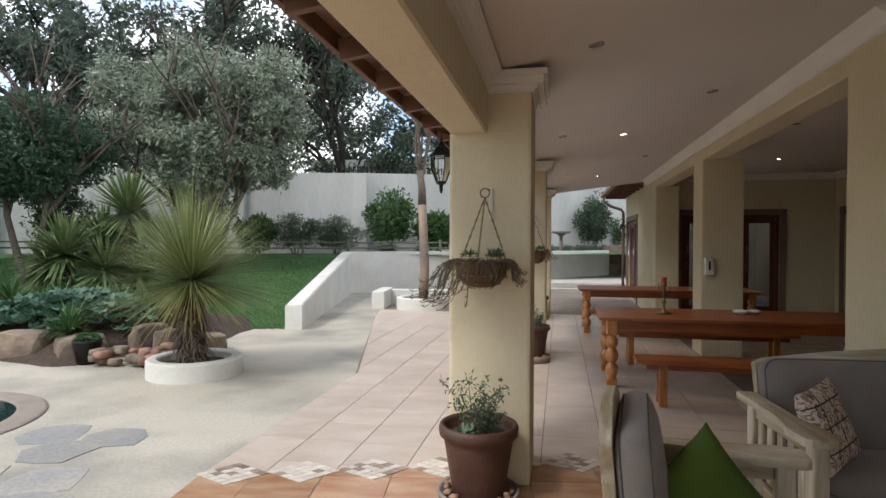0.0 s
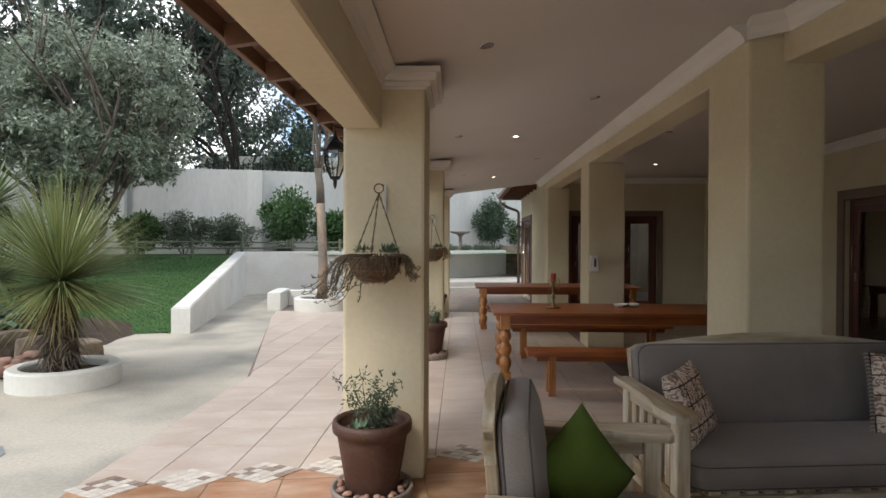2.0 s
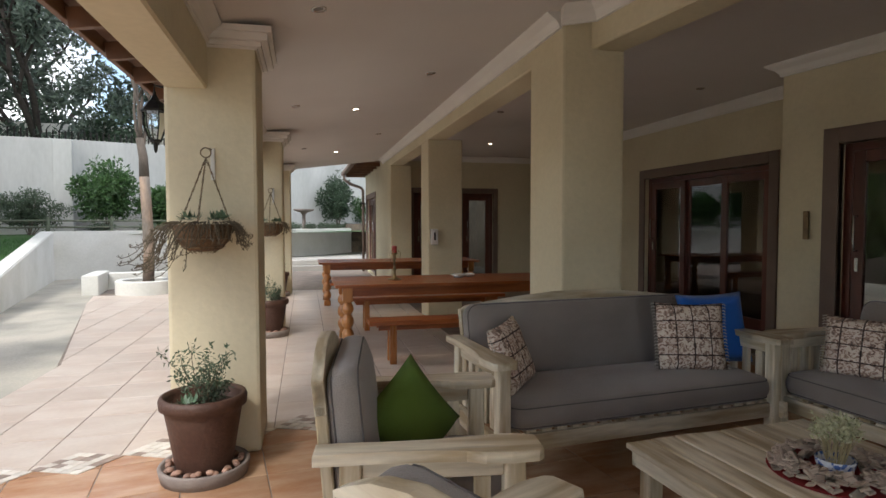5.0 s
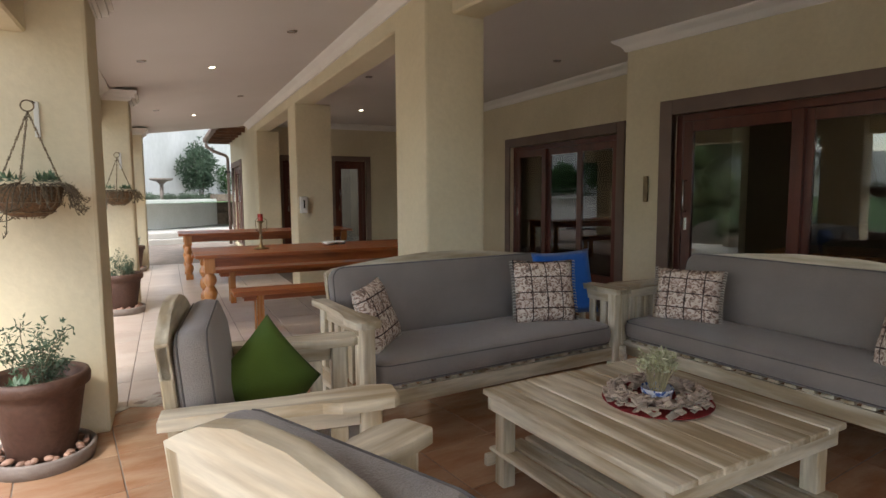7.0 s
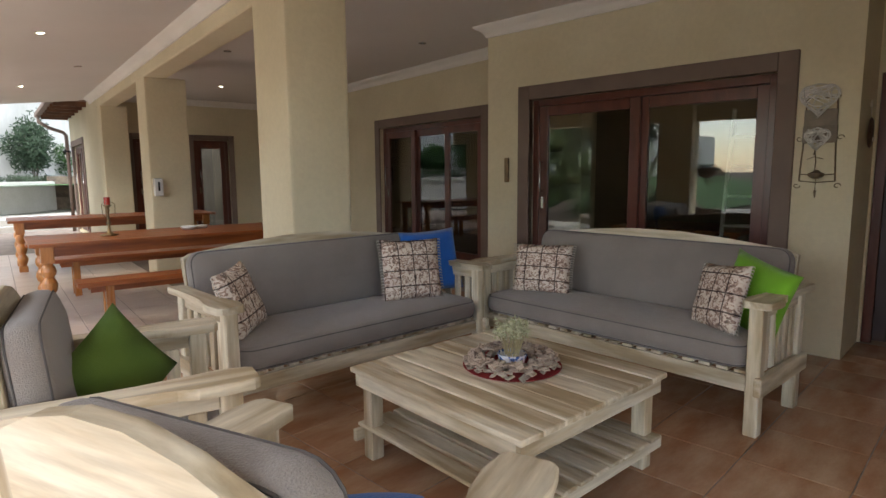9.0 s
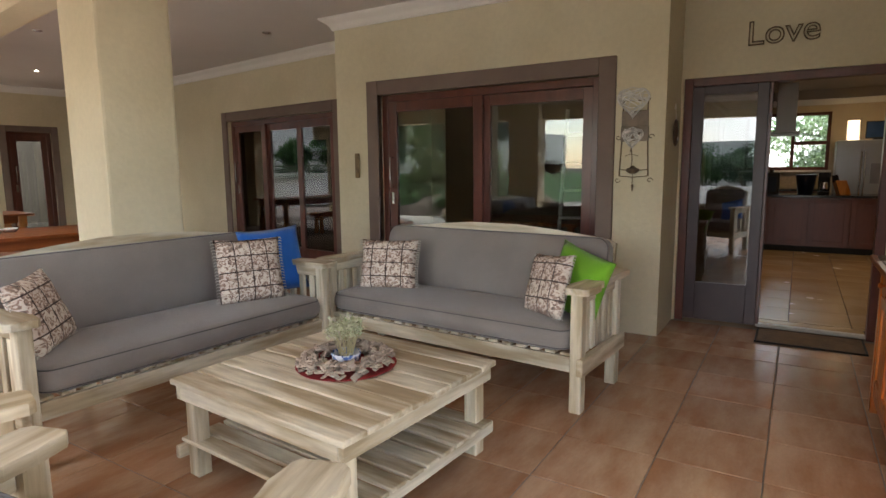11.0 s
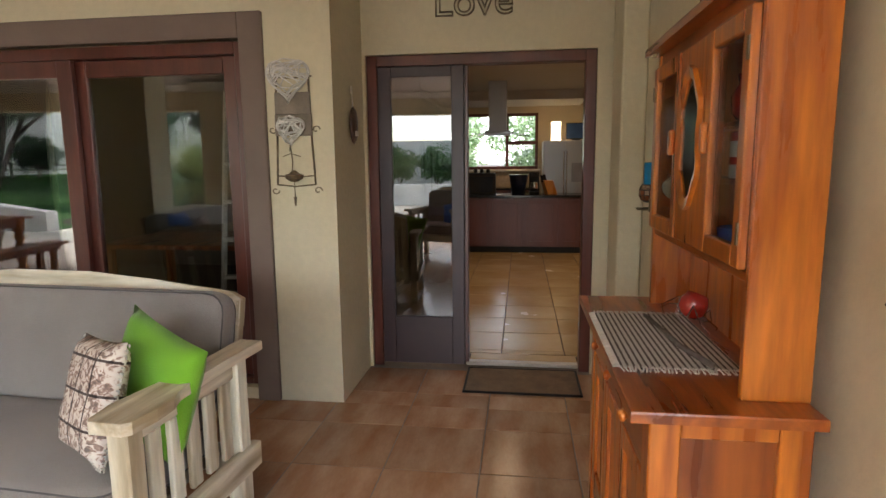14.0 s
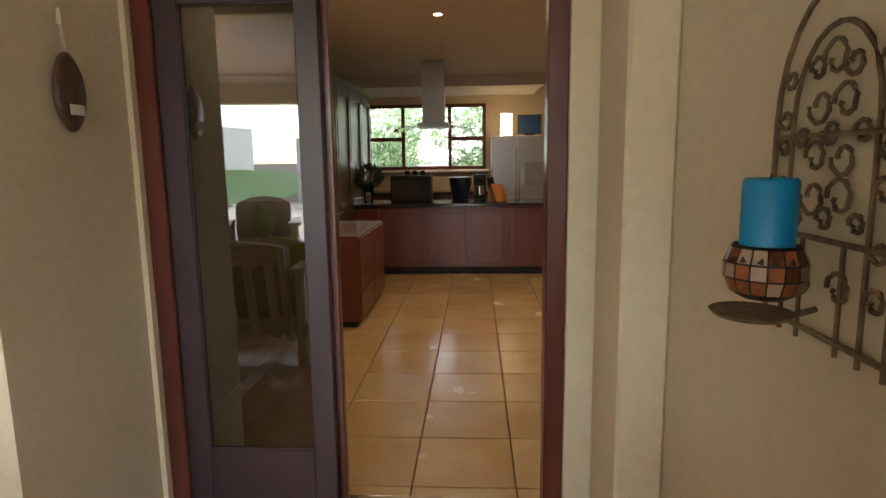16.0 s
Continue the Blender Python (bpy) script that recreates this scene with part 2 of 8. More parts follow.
M_DRYSTEM = material("dry_stem", (0.13, 0.10, 0.06), 0.8, color2=(0.08, 0.065, 0.04), scale=8, island=0.3)
M_POT = material("rusty_terracotta_pot", (0.062, 0.025, 0.015), 0.6, color2=(0.085, 0.042, 0.027), scale=5, detail=8, bump=0.4, bump_scale=40, speck=0.14, world=False)
M_SAUCER = material("grey_saucer", (0.26, 0.22, 0.19), 0.8, color2=(0.20, 0.16, 0.14), scale=8, bump=0.3)
M_COIR = material("coir_liner", (0.17, 0.095, 0.045), 0.95, color2=(0.10, 0.06, 0.03), scale=18, bump=1.0, bump_scale=80, speck=0.3)
M_FENCE = material("weathered_pole", (0.13, 0.15, 0.10), 0.85, color2=(0.09, 0.10, 0.07), scale=6, vary=0.15)
M_WATER = material("pool_water", (0.012, 0.028, 0.028), 0.05, color2=(0.02, 0.04, 0.038), scale=2, bump=0.1, bump_scale=6)


# ---- mesh helpers ----
H8 = pose(0, 0, 0, 0, 0, -8)


def uv(u, v, z=0.0):
    """A place given across and along the veranda, in the world."""
    p = H8 @ Vector((u, v, z))
    return (p.x, p.y, p.z)


def mesh_of(name, bm, mat, smooth=False):
    me = bpy.data.meshes.new(name)
    bm.to_mesh(me)
    bm.free()
    for mm in (mat if isinstance(mat, (list, tuple)) else [mat]):
        me.materials.append(mm)
    if smooth:
        me.polygons.foreach_set("use_smooth", [True] * len(me.polygons))
    return me


def part(name, bm, mat, parent=None, label="", smooth=False, m=None):
    ob = new(name, mesh_of(name, bm, mat, smooth))
    if parent is not None:
        ob.parent = parent
    if m is not None:
        ob.matrix_basis = m
    if label:
        ob["label"] = label
    return ob


def thing(name, m, label="", category="", group="", kind=""):
    ob = new(name)
    ob.matrix_basis = m
    return tagged(ob, label, category, group, kind)


def box(bm, x0, x1, y0, y1, z0, z1, bevel=0.0, m=None, segs=1):
    vs = [bm.verts.new((x, y, z)) for x in (x0, x1) for y in (y0, y1) for z in (z0, z1)]
    fs = [bm.faces.new([vs[i] for i in q]) for q in ((0, 1, 3, 2), (4, 6, 7, 5), (0, 4, 5, 1), (2, 3, 7, 6), (0, 2, 6, 4), (1, 5, 7, 3))]
    if bevel:
        es = list({e for f in fs for e in f.edges})
        r = bmesh.ops.bevel(bm, geom=es, offset=bevel, segments=segs, profile=0.6, affect="EDGES")
        vs = list({v for f in r["faces"] for v in f.verts} | {v for v in vs if v.is_valid})
    if m is not None:
        bmesh.ops.transform(bm, matrix=m, verts=[v for v in vs if v.is_valid])
    return bm


def boxes(*rows, bevel=0.0, segs=1):
    bm = bmesh.new()
    for r in rows:
        box(bm, *r, bevel=bevel, segs=segs)
    return bm


def lathe(bm, profile, sides=24, m=None, cap=True):
    """Turned shape from (radius, z) rows."""
    rings = []
    for r, z in profile:
        ring = []
        for i in range(sides):
            a = 2 * math.pi * i / sides
            v = Vector((r * math.cos(a), r * math.sin(a), z))
            ring.append(bm.verts.new(m @ v if m is not None else v))
        rings.append(ring)
    for a, b in zip(rings, rings[1:]):
        for i in range(sides):
            j = (i + 1) % sides
            bm.faces.new((a[i], a[j], b[j], b[i]))
    if cap:
        bm.faces.new(rings[0][::-1])
        bm.faces.new(rings[-1])
    return bm


def tube(bm, pts, r, sides=6, taper=None):
    """A bent rod through points."""
    pts = [Vector(p) for p in pts]
    rings = []
    n = len(pts)
    for i, p in enumerate(pts):
        d = (pts[min(i + 1, n - 1)] - pts[max(i - 1, 0)]).normalized()
        side = d.cross(Vector((0, 0, 1)) if abs(d.z) < 0.9 else Vector((1, 0, 0))).normalized()
        up = side.cross(d)
        rr = r if taper is None else r + (taper - r) * i / (n - 1)
        rings.append([bm.verts.new(p + (side * math.cos(a) + up * math.sin(a)) * rr) for a in [2 * math.pi * k / sides for k in range(sides)]])
    for a, b in zip(rings, rings[1:]):
        for i in range(sides):
            j = (i + 1) % sides
            bm.faces.new((a[i], b[i], b[j], a[j]))
    bm.faces.new(rings[0])
    bm.faces.new(rings[-1][::-1])
    return bm


def plate(bm, outline, z0, z1, m=None, bevel=0.0):
    """A slab with an outline of (x, y) points."""
    lo = [bm.verts.new((x, y, z0)) for x, y in outline]
    hi = [bm.verts.new((x, y, z1)) for x, y in outline]
    fs = [bm.faces.new(lo[::-1]), bm.faces.new(hi)]
    for i in range(len(outline)):
        j = (i + 1) % len(outline)
        fs.append(bm.faces.new((lo[i], lo[j], hi[j], hi[i])))
    vs = lo + hi
    if bevel:
        r = bmesh.ops.bevel(bm, geom=list(fs[1].edges), offset=bevel, segments=2, profile=0.6, affect="EDGES")
        vs = list({v for f in r["faces"] for v in f.verts} | {v for v in vs if v.is_valid})
    if m is not None:
        bmesh.ops.transform(bm, matrix=m, verts=[v for v in vs if v.is_valid])
    return bm


def cloud(name, verts, faces, mat, parent=None, label="", **tags):
    me = bpy.data.meshes.new(name)
    me.from_pydata(verts, [], faces)
    me.materials.append(mat)
    ob = new(name, me)
    if parent is not None:
        ob.parent = parent
    return tagged(ob, label, **tags)


def leaf_mesh(centres, normals, length, width, rng, droop=0.0, fold=0.25):
    """Arrays for many small pointed leaves, each a folded rhombus, at the centres."""
    n = len(centres)
    d = rng.normal(size=(n, 3))
    d += normals * 0.8
    d[:, 2] -= droop
    d /= np.linalg.norm(d, axis=1, keepdims=True) + 1e-9
    s = np.cross(d, rng.normal(size=(n, 3)))
    s /= np.linalg.norm(s, axis=1, keepdims=True) + 1e-9
    k = np.cross(d, s)
    ln = length * rng.uniform(0.7, 1.3, (n, 1))
    wd = width * rng.uniform(0.7, 1.3, (n, 1))
    v = np.stack([centres, centres + d * ln * 0.45 + s * wd * 0.5 + k * wd * fold, centres + d * ln, centres + d * ln * 0.45 - s * wd * 0.5 + k * wd * fold], 1).reshape(-1, 3)
    i = np.arange(n)[:, None] * 4
    return v, np.concatenate([i + [0, 1, 2], i + [0, 2, 3]])


def blob_points(centre, radii, n, rng, shell=0.55):
    d = rng.normal(size=(n, 3))
    d /= np.linalg.norm(d, axis=1, keepdims=True)
    r = rng.uniform(shell ** 3, 1, (n, 1)) ** (1 / 3)
    return np.array(centre) + d * r * np.array(radii), d

# ---- the large structure ----
S = {"kind": "structure"}


def slab(name, rows, mat, label="", m=None, bevel=0.0, segs=1, kind="structure", category=""):
    return tagged(part(name, boxes(*rows, bevel=bevel, segs=segs), mat, m=m), label, category, kind=kind)


def flat(name, pts, z0, z1, mat, label="", kind="structure"):
    bm = bmesh.new()
    plate(bm, pts, z0, z1)
    return tagged(part(name, bm, mat), label, kind=kind)


flat("ground", [(-900, -900), (900, -900), (900, 900), (-900, 900)], -0.4, -0.05, M_SOIL, "bare brown earth running out to the horizon")

CEIL_U0, CEIL_Z0, SLOPE = 0.14, 2.63, 0.1356
BAY_Z = 2.95


def ceil_z(u):
    return CEIL_Z0 + SLOPE * (u - CEIL_U0)


# veranda columns
def column(name, u0, u1, v0, v1, top, label):
    bm = bmesh.new()
    box(bm, u0, u1, v0, v1, 0, top, bevel=0.022, segs=2)
    col = tagged(part(name, bm, M_PLASTER, m=H8), label, "column", "veranda columns")
    return col


def capital(u0, u1, v0, v1, z0, z1, outer):
    bm = bmesh.new()
    steps = ((0.012, 0.0, 0.012), (0.035, 0.012, 0.04), (0.075, 0.04, 0.085), (0.10, 0.085, 0.12))
    for out, a, b in steps:
        box(bm, u0 + 0.02 if outer else u0 - out, u1 + out, v0 - out, v1 + out, z0 + a, z0 + b + 0.001)
    return bm


for k, v in enumerate((5.05, 9.2, 13.5)):
    column("veranda_column", -0.11, 0.42, v, v + 0.56, 2.62, "square cream plastered column at the garden edge of the veranda")
    tagged(part("column_cornice", capital(0.12, 0.42, v, v + 0.56, 2.51, 2.63, True), M_CORNICE, m=H8), "white moulded cornice round a column top", kind="structure")
column("bay_column", 2.5, 2.99, 5.13, 5.74, 2.95, "square cream plastered column behind the grey sofa")
column("bay_column", 2.5, 3.03, 9.78, 10.32, 2.70, "square cream plastered column beside the long dining tables")

slab("outer_beam", [(-0.11, 0.14, -2.0, 15.0, 2.26, 2.75)], M_PLASTER, "cream plastered beam along the garden edge", H8, 0.012)
slab("bay_beam", [(2.5, 2.78, 5.70, 14.1, 2.69, 3.02)], M_PLASTER, "cream plastered beam between the veranda bays", H8, 0.012)
slab("lounge_beam", [(3.40, 3.66, 0.06, 4.70, 2.69, 3.12)], M_PLASTER, "cream plastered beam over the lounge", None, 0.012)


def cornice(name, pts, z, side=1, size=0.10):
    """Moulded strip along a line of (x, y) points, growing to the left of the line for side 1."""
    bm = bmesh.new()
    prof = [(0.0, -size), (size * 0.18, -size), (size * 0.22, -size * 0.8), (size * 0.45, -size * 0.5), (size * 0.85, -size * 0.25), (size, -size * 0.1), (size, 0), (0, 0)]
    rings = []
    for i, p in enumerate(pts):
        p = Vector((*p, 0))
        a = (p - Vector((*pts[i - 1], 0))).normalized() if i else None
        b = (Vector((*pts[i + 1], 0)) - p).normalized() if i + 1 < len(pts) else None
        a, b = a or b, b or a
        na, nb = Vector((-a.y, a.x, 0)) * side, Vector((-b.y, b.x, 0)) * side
        nn = (na + nb)
        nn = nn / max(0.3, nn.dot(na))
        zz = z(p.x, p.y) if callable(z) else z
        rings.append([bm.verts.new((p.x + nn.x * o, p.y + nn.y * o, zz + h)) for o, h in prof])
    k = len(prof)
    for r, s in zip(rings, rings[1:]):
        for i in range(k):
            j = (i + 1) % k
            bm.faces.new((r[i], r[j], s[j], s[i]))
    bm.faces.new(rings[0])
    bm.faces.new(rings[-1])
    bmesh.ops.recalc_face_normals(bm, faces=bm.faces)
    return tagged(part(name, bm, M_CORNICE), "white moulded plaster cornice", kind="structure")


def xy(u, v):
    return uv(u, v)[:2]


def ceil_xy(x, y):
    u = math.cos(radians(8)) * x - math.sin(radians(8)) * y
    return ceil_z(u)


bm = bmesh.new()
corners = [xy(0.14, -2.0), (3.42, -2.0), (3.42, 4.66), xy(2.55, 5.0), xy(2.55, 15.3), xy(0.14, 14.9)]
lo = [bm.verts.new((x, y, ceil_xy(x, y))) for x, y in corners]
hi = [bm.verts.new((x, y, ceil_xy(x, y) + 0.04)) for x, y in corners]
bm.faces.new(lo[::-1])
bm.faces.new(hi)
for i in range(len(lo)):
    j = (i + 1) % len(lo)
    bm.faces.new((lo[i], lo[j], hi[j], hi[i]))
tagged(part("ceiling_veranda", bm, M_CEIL), "smooth pale sloping veranda ceiling", kind="structure")
flat("ceiling_bay", [(3.42, -0.2), (8.2, -0.2), (8.2, 5.2), xy(6.2, 14.3), xy(2.55, 14.3), xy(2.55, 5.0), (3.42, 4.66)], BAY_Z, BAY_Z + 0.04, M_CEIL, "smooth pale ceiling over the inner bay")
cornice("cornice_bay_beam", [xy(2.5, 5.14), xy(2.5, 14.9)], lambda x, y: ceil_xy(x, y), 1, 0.12)
cornice("cornice_lounge_beam", [(3.40, 0.06), (3.40, 4.62), xy(2.47, 5.1)], lambda x, y: ceil_xy(x, y), 1, 0.12)
cornice("cornice_outer_beam", [xy(0.14, -2.0), xy(0.14, 5.02)], ceil_z(0.14), -1, 0.10)
cornice("cornice_outer_beam", [xy(0.14, 5.63), xy(0.14, 9.18)], ceil_z(0.14), -1, 0.10)
cornice("cornice_wall_c", [(6.5, 0.3), (6.5, 1.81), (5.94, 1.81), (5.94, 5.18), (6.74, 5.18), xy(5.95, 14.1), xy(2.8, 14.1)], BAY_Z, 1, 0.12)
cornice("cornice_lounge_beam_inner", [(3.66, 0.06), (3.66, 4.66)], BAY_Z, -1, 0.10)

# roof over everything, added to block the sky; eave and rafters on garden side
bm = bmesh.new()
for quad in ([(-0.72, -3.0, 2.70), (2.6, -3.0, 3.22), (2.6, 16.0, 3.22), (-0.72, 15.6, 2.70)], [(2.6, -3.0, 3.22), (13.0, -3.0, 3.9), (13.0, 22, 3.9), (2.6, 16.0, 3.22)]):
    a = [bm.verts.new(q) for q in quad]
    b = [bm.verts.new((q[0], q[1], q[2] + 0.06)) for q in quad]
    bm.faces.new(a[::-1])
    bm.faces.new(b)
    for i in range(4):
        j = (i + 1) % 4
        bm.faces.new((a[i], a[j], b[j], b[i]))
tagged(part("roof", bm, M_ROOF, m=H8), "brown tiled veranda roof, mostly unseen, added to block the sky", kind="structure")
slab("fascia", [(-0.66, -0.62, -2.5, 15.2, 2.62, 2.72)], M_RAFTER, "dark brown timber fascia board", H8, 0.004)
rafter_rows = []
v = -2.2
while v < 15:
    bm = bmesh.new()
    box(bm, -0.62, 0.16, -0.025, 0.025, -0.12, 0.0, bevel=0.003)
    r = part("rafter", bm, M_RAFTER, m=H8 @ pose(0, v, 2.765, 0, -7.7, 0))
    tagged(r, "dark stained eave rafter under the roof", "rafter", "eave rafters")
    v += 0.66


def opening_wall(name, along, a0, a1, d0, d1, holes, top, label, m=None, mat=None):
    """A wall with openings. along "x" or "y": its run a0..a1, its depth d0..d1; holes are (from, to, bottom, top)."""
    rows, at = [], a0
    for h0, h1, zb, zt in sorted(holes):
        rows.append((at, h0, 0, top))
        if zb > 0.001:
            rows.append((h0, h1, 0, zb))
        rows.append((h0, h1, zt, top))
        at = h1
    rows.append((at, a1, 0, top))
    bm = bmesh.new()
    for p, q, z0, z1 in rows:
        if q - p > 0.001 and z1 - z0 > 0.001:
            box(bm, *((p, q, d0, d1) if along == "x" else (d0, d1, p, q)), z0, z1)
    bmesh.ops.remove_doubles(bm, verts=bm.verts, dist=0.0005)
    return tagged(part(name, bm, mat or M_PLASTER, m=m), label, kind="structure")


opening_wall("wall_east", "y", 1.81, 5.18, 5.94, 6.22, [(2.34, 4.62, 0.07, 2.13)], 3.2, "cream plastered wall round the lounge sliding door")
slab("wall_east_return", [(6.22, 6.80, 5.0, 5.18, 0, 3.2)], M_PLASTER, "cream plastered return of the house wall")
slab("wall_alcove_side", [(6.22, 6.58, 1.81, 2.05, 0, 3.2)], M_PLASTER, "cream plastered side of the kitchen entrance")
opening_wall("wall_kitchen_front", "y", 0.06, 2.05, 6.58, 6.84, [(0.29, 1.79, 0.0, 2.13)], 3.2, "cream plastered wall over the kitchen door")
slab("wall_south", [(2.9, 6.84, -0.2, 0.06, 0, 3.2)], M_PLASTER, "cream plastered wall behind the dresser")
slab("wall_south_pier", [(6.2, 6.56, 0.06, 0.20, 0, 3.0)], M_PLASTER, "shallow plastered pier beside the kitchen door", None, 0.01)
opening_wall("wall_bay", "y", 5.3, 14.36, 5.95, 6.2, [(6.95, 9.48, 0.05, 2.13), (12.1, 13.75, 0.05, 2.13)], 3.2, "cream plastered house wall along the dining bay", H8)
opening_wall("wall_bay_end", "x", 2.5, 5.95, 14.1, 14.36, [(3.08, 3.85, 0.05, 2.13), (4.22, 4.95, 0.05, 2.13)], 3.2, "cream plastered wall closing the dining bay", H8)
opening_wall("wall_far", "y", 14.36, 18.95, 2.5, 2.76, [(16.5, 18.6, 0.05, 2.13)], 3.0, "cream plastered garden wall of the far wing", H8)
slab("pier_bay_end", [(2.5, 2.96, 13.7, 14.1, 0, 2.7)], M_PLASTER, "cream plastered pier at the end of the bay", H8, 0.015)


def surround(name, a0, a1, top, m, w=0.14, side=1):
    """Painted plaster band round an opening that runs along local x; it stands proud towards local -y."""
    rows = [(a0 - w, a0, -0.025, 0.05, 0, top + w), (a1, a1 + w, -0.025, 0.05, 0, top + w), (a0, a1, -0.025, 0.05, top, top + w)]
    return tagged(part(name, boxes(*rows, bevel=0.006), M_SURROUND, m=m), "raised brown painted band round a door opening", kind="structure")


# ---- doors ----
def sliding_door(name, m, width, height, label, panels=2, sill=0.07, pale=False):
    """Timber sliding door seen from local -y, from x 0 to width."""
    d = thing(name, m, label, "door", kind="structure")
    fr = 0.07
    part("frame", boxes((0, fr, 0.06, 0.16, sill, height), (width - fr, width, 0.06, 0.16, sill, height), (fr, width - fr, 0.06, 0.16, height - fr, height),
                        (fr, width - fr, 0.06, 0.16, sill, sill + 0.04), bevel=0.004), M_FRAME, d)
    w = (width - 2 * fr) / panels
    st = 0.10
    for k in range(panels):
        x0, x1 = fr + k * w - (0.02 if k else 0), fr + (k + 1) * w + (0.02 if k < panels - 1 else 0)
        y0 = 0.07 if k % 2 == 0 else 0.115
        leaf = part("door_leaf", boxes((x0, x0 + st, y0, y0 + 0.04, sill + 0.04, height - fr), (x1 - st, x1, y0, y0 + 0.04, sill + 0.04, height - fr),
                                       (x0 + st, x1 - st, y0, y0 + 0.04, height - fr - st, height - fr), (x0 + st, x1 - st, y0, y0 + 0.04, sill + 0.04, sill + 0.04 + 0.16), bevel=0.004), M_FRAME, d)
        p = part("pane", boxes((x0 + st, x1 - st, y0 + 0.016, y0 + 0.022, sill + 0.20, height - fr - st)), M_GLASS, leaf)
        p.visible_shadow = False
        if k == 0:
            bm = bmesh.new()
            tube(bm, [(x0 + 0.045, y0, 1.20), (x0 + 0.045, y0 - 0.05, 1.20), (x0 + 0.045, y0 - 0.05, 1.50), (x0 + 0.045, y0, 1.50)], 0.010, 8)
            part("handle", bm, M_CHROME, leaf, "steel bow handle", smooth=True)
            part("lock_plate", boxes((x0 + 0.03, x0 + 0.06, y0 - 0.006, y0, 1.02, 1.14), bevel=0.002), M_CHROME, leaf, "steel lock plate")
    return d


# local frames: x runs along the wall, -y out of it
E_WALL = pose(5.94, 4.62, 0, 0, 0, -90)
surround("surround_lounge_door", 0, 2.28, 2.13, E_WALL)
sliding_door("door_1", E_WALL, 2.28, 2.13, "dark mahogany sliding glass door behind the lounge sofa")
B_WALL = H8 @ pose(5.95, 9.48, 0, 0, 0, -90)
surround("surround_bay_door", 0, 2.53, 2.13, B_WALL)
sliding_door("door_2", B_WALL, 2.53, 2.13, "dark mahogany sliding glass door with curtains behind it", panels=3)
D_WALL = H8 @ pose(5.95, 13.75, 0, 0, 0, -90)
surround("surround_far_bay_door", 0, 1.65, 2.13, D_WALL)
sliding_door("door_3", D_WALL, 1.65, 2.13, "dark mahogany glass door at the far end of the bay")
for name, x0, x1 in (("door_4", 3.08, 3.85), ("door_5", 4.22, 4.95)):
    m = H8 @ pose(x0, 14.1, 0)
    surround("surround_end_door", 0, x1 - x0, 2.13, m, 0.11)
    sliding_door(name, m, x1 - x0, 2.13, "dark mahogany glazed door in the end wall of the bay", panels=1)
F_WALL = H8 @ pose(2.5, 18.6, 0, 0, 0, -90)
surround("surround_far_door", 0, 2.1, 2.13, F_WALL)
sliding_door("door_6", F_WALL, 2.1, 2.13, "dark mahogany sliding door in the far wing")

# kitchen door: fixed glazed leaf and an open half
K = thing("door_7", pose(6.58, 1.79, 0, 0, 0, -90), "dark timber kitchen door, one glazed leaf shut and the other half open", "door", kind="structure")
part("frame", boxes((0, 0.07, 0.03, 0.13, 0, 2.13), (1.43, 1.50, 0.03, 0.13, 0, 2.13), (0.07, 1.43, 0.03, 0.13, 2.06, 2.13), bevel=0.004), M_FRAME, K)
leaf = part("door_leaf", boxes((0.07, 0.16, 0.045, 0.085, 0.02, 2.06), (0.565, 0.65, 0.045, 0.085, 0.02, 2.06), (0.16, 0.565, 0.045, 0.085, 1.99, 2.06), (0.16, 0.565, 0.045, 0.085, 0.02, 0.36), bevel=0.004),
            material("dark_stained_leaf", (0.036, 0.020, 0.024), 0.42, color2=(0.048, 0.026, 0.028), scale=5, coat=0.1), K)
p = part("pane", boxes((0.16, 0.565, 0.06, 0.066, 0.36, 1.99)), glass_sheet("kitchen_door_glass", (0.32, 0.34, 0.36), extra=0.10), leaf)
p.visible_shadow = False
part("open_leaf_edge", boxes((0.60, 0.675, 0.09, 0.13, 0.02, 2.06), bevel=0.004), M_FRAME, K)
slab("door_step", [(6.725, 6.86, 0.36, 1.115, 0.0, 0.028)], M_KTILE, "beige tiled strip inside the kitchen door", None, 0.002)
slab("threshold", [(6.67, 6.72, 0.36, 1.135, 0.0, 0.03)], material("pale_threshold", (0.55, 0.52, 0.46), 0.4, scale=8), "pale stone threshold of the kitchen door", None, 0.004)

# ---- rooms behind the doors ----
# plain shells whose dark colour stands in for the shade indoors
slab("room_lounge", [(6.8, 10.5, 2.30, 2.4, 0, 3), (10.4, 10.5, 2.4, 9.0, 0, 3), (6.3, 10.5, 2.3, 9.0, -0.03, 0.02)], M_ROOM_DIM, "walls and floor coloured dark for the dimness of the room behind the sliding doors")
slab("room_far", [(3.0, 12.0, 19.5, 19.6, 0, 3.1), (9.9, 10.0, 8.0, 19.6, 0, 3.1), (2.9, 10.0, 14.4, 19.6, -0.04, 0.02)], M_ROOM_DIM, "walls and floor coloured dark for the dimness of the far rooms", H8)

# ---- kitchen shell ----
M_KWALL = material("kitchen_wall_paint", (0.58, 0.47, 0.34), 0.85, color2=(0.54, 0.44, 0.31), scale=1.5, bump=0.1, bump_scale=40)
slab("wall_kitchen_left", [(10.2, 15.1, 2.75, 2.85, 0, 2.9), (6.84, 10.3, 2.06, 2.16, 0, 2.9), (10.2, 10.3, 2.16, 2.75, 0, 2.9)], M_KWALL, "warm beige kitchen wall")
slab("skirting", [(6.86, 10.2, 2.04, 2.06, 0.03, 0.12)], M_CORNICE, "white skirting board")
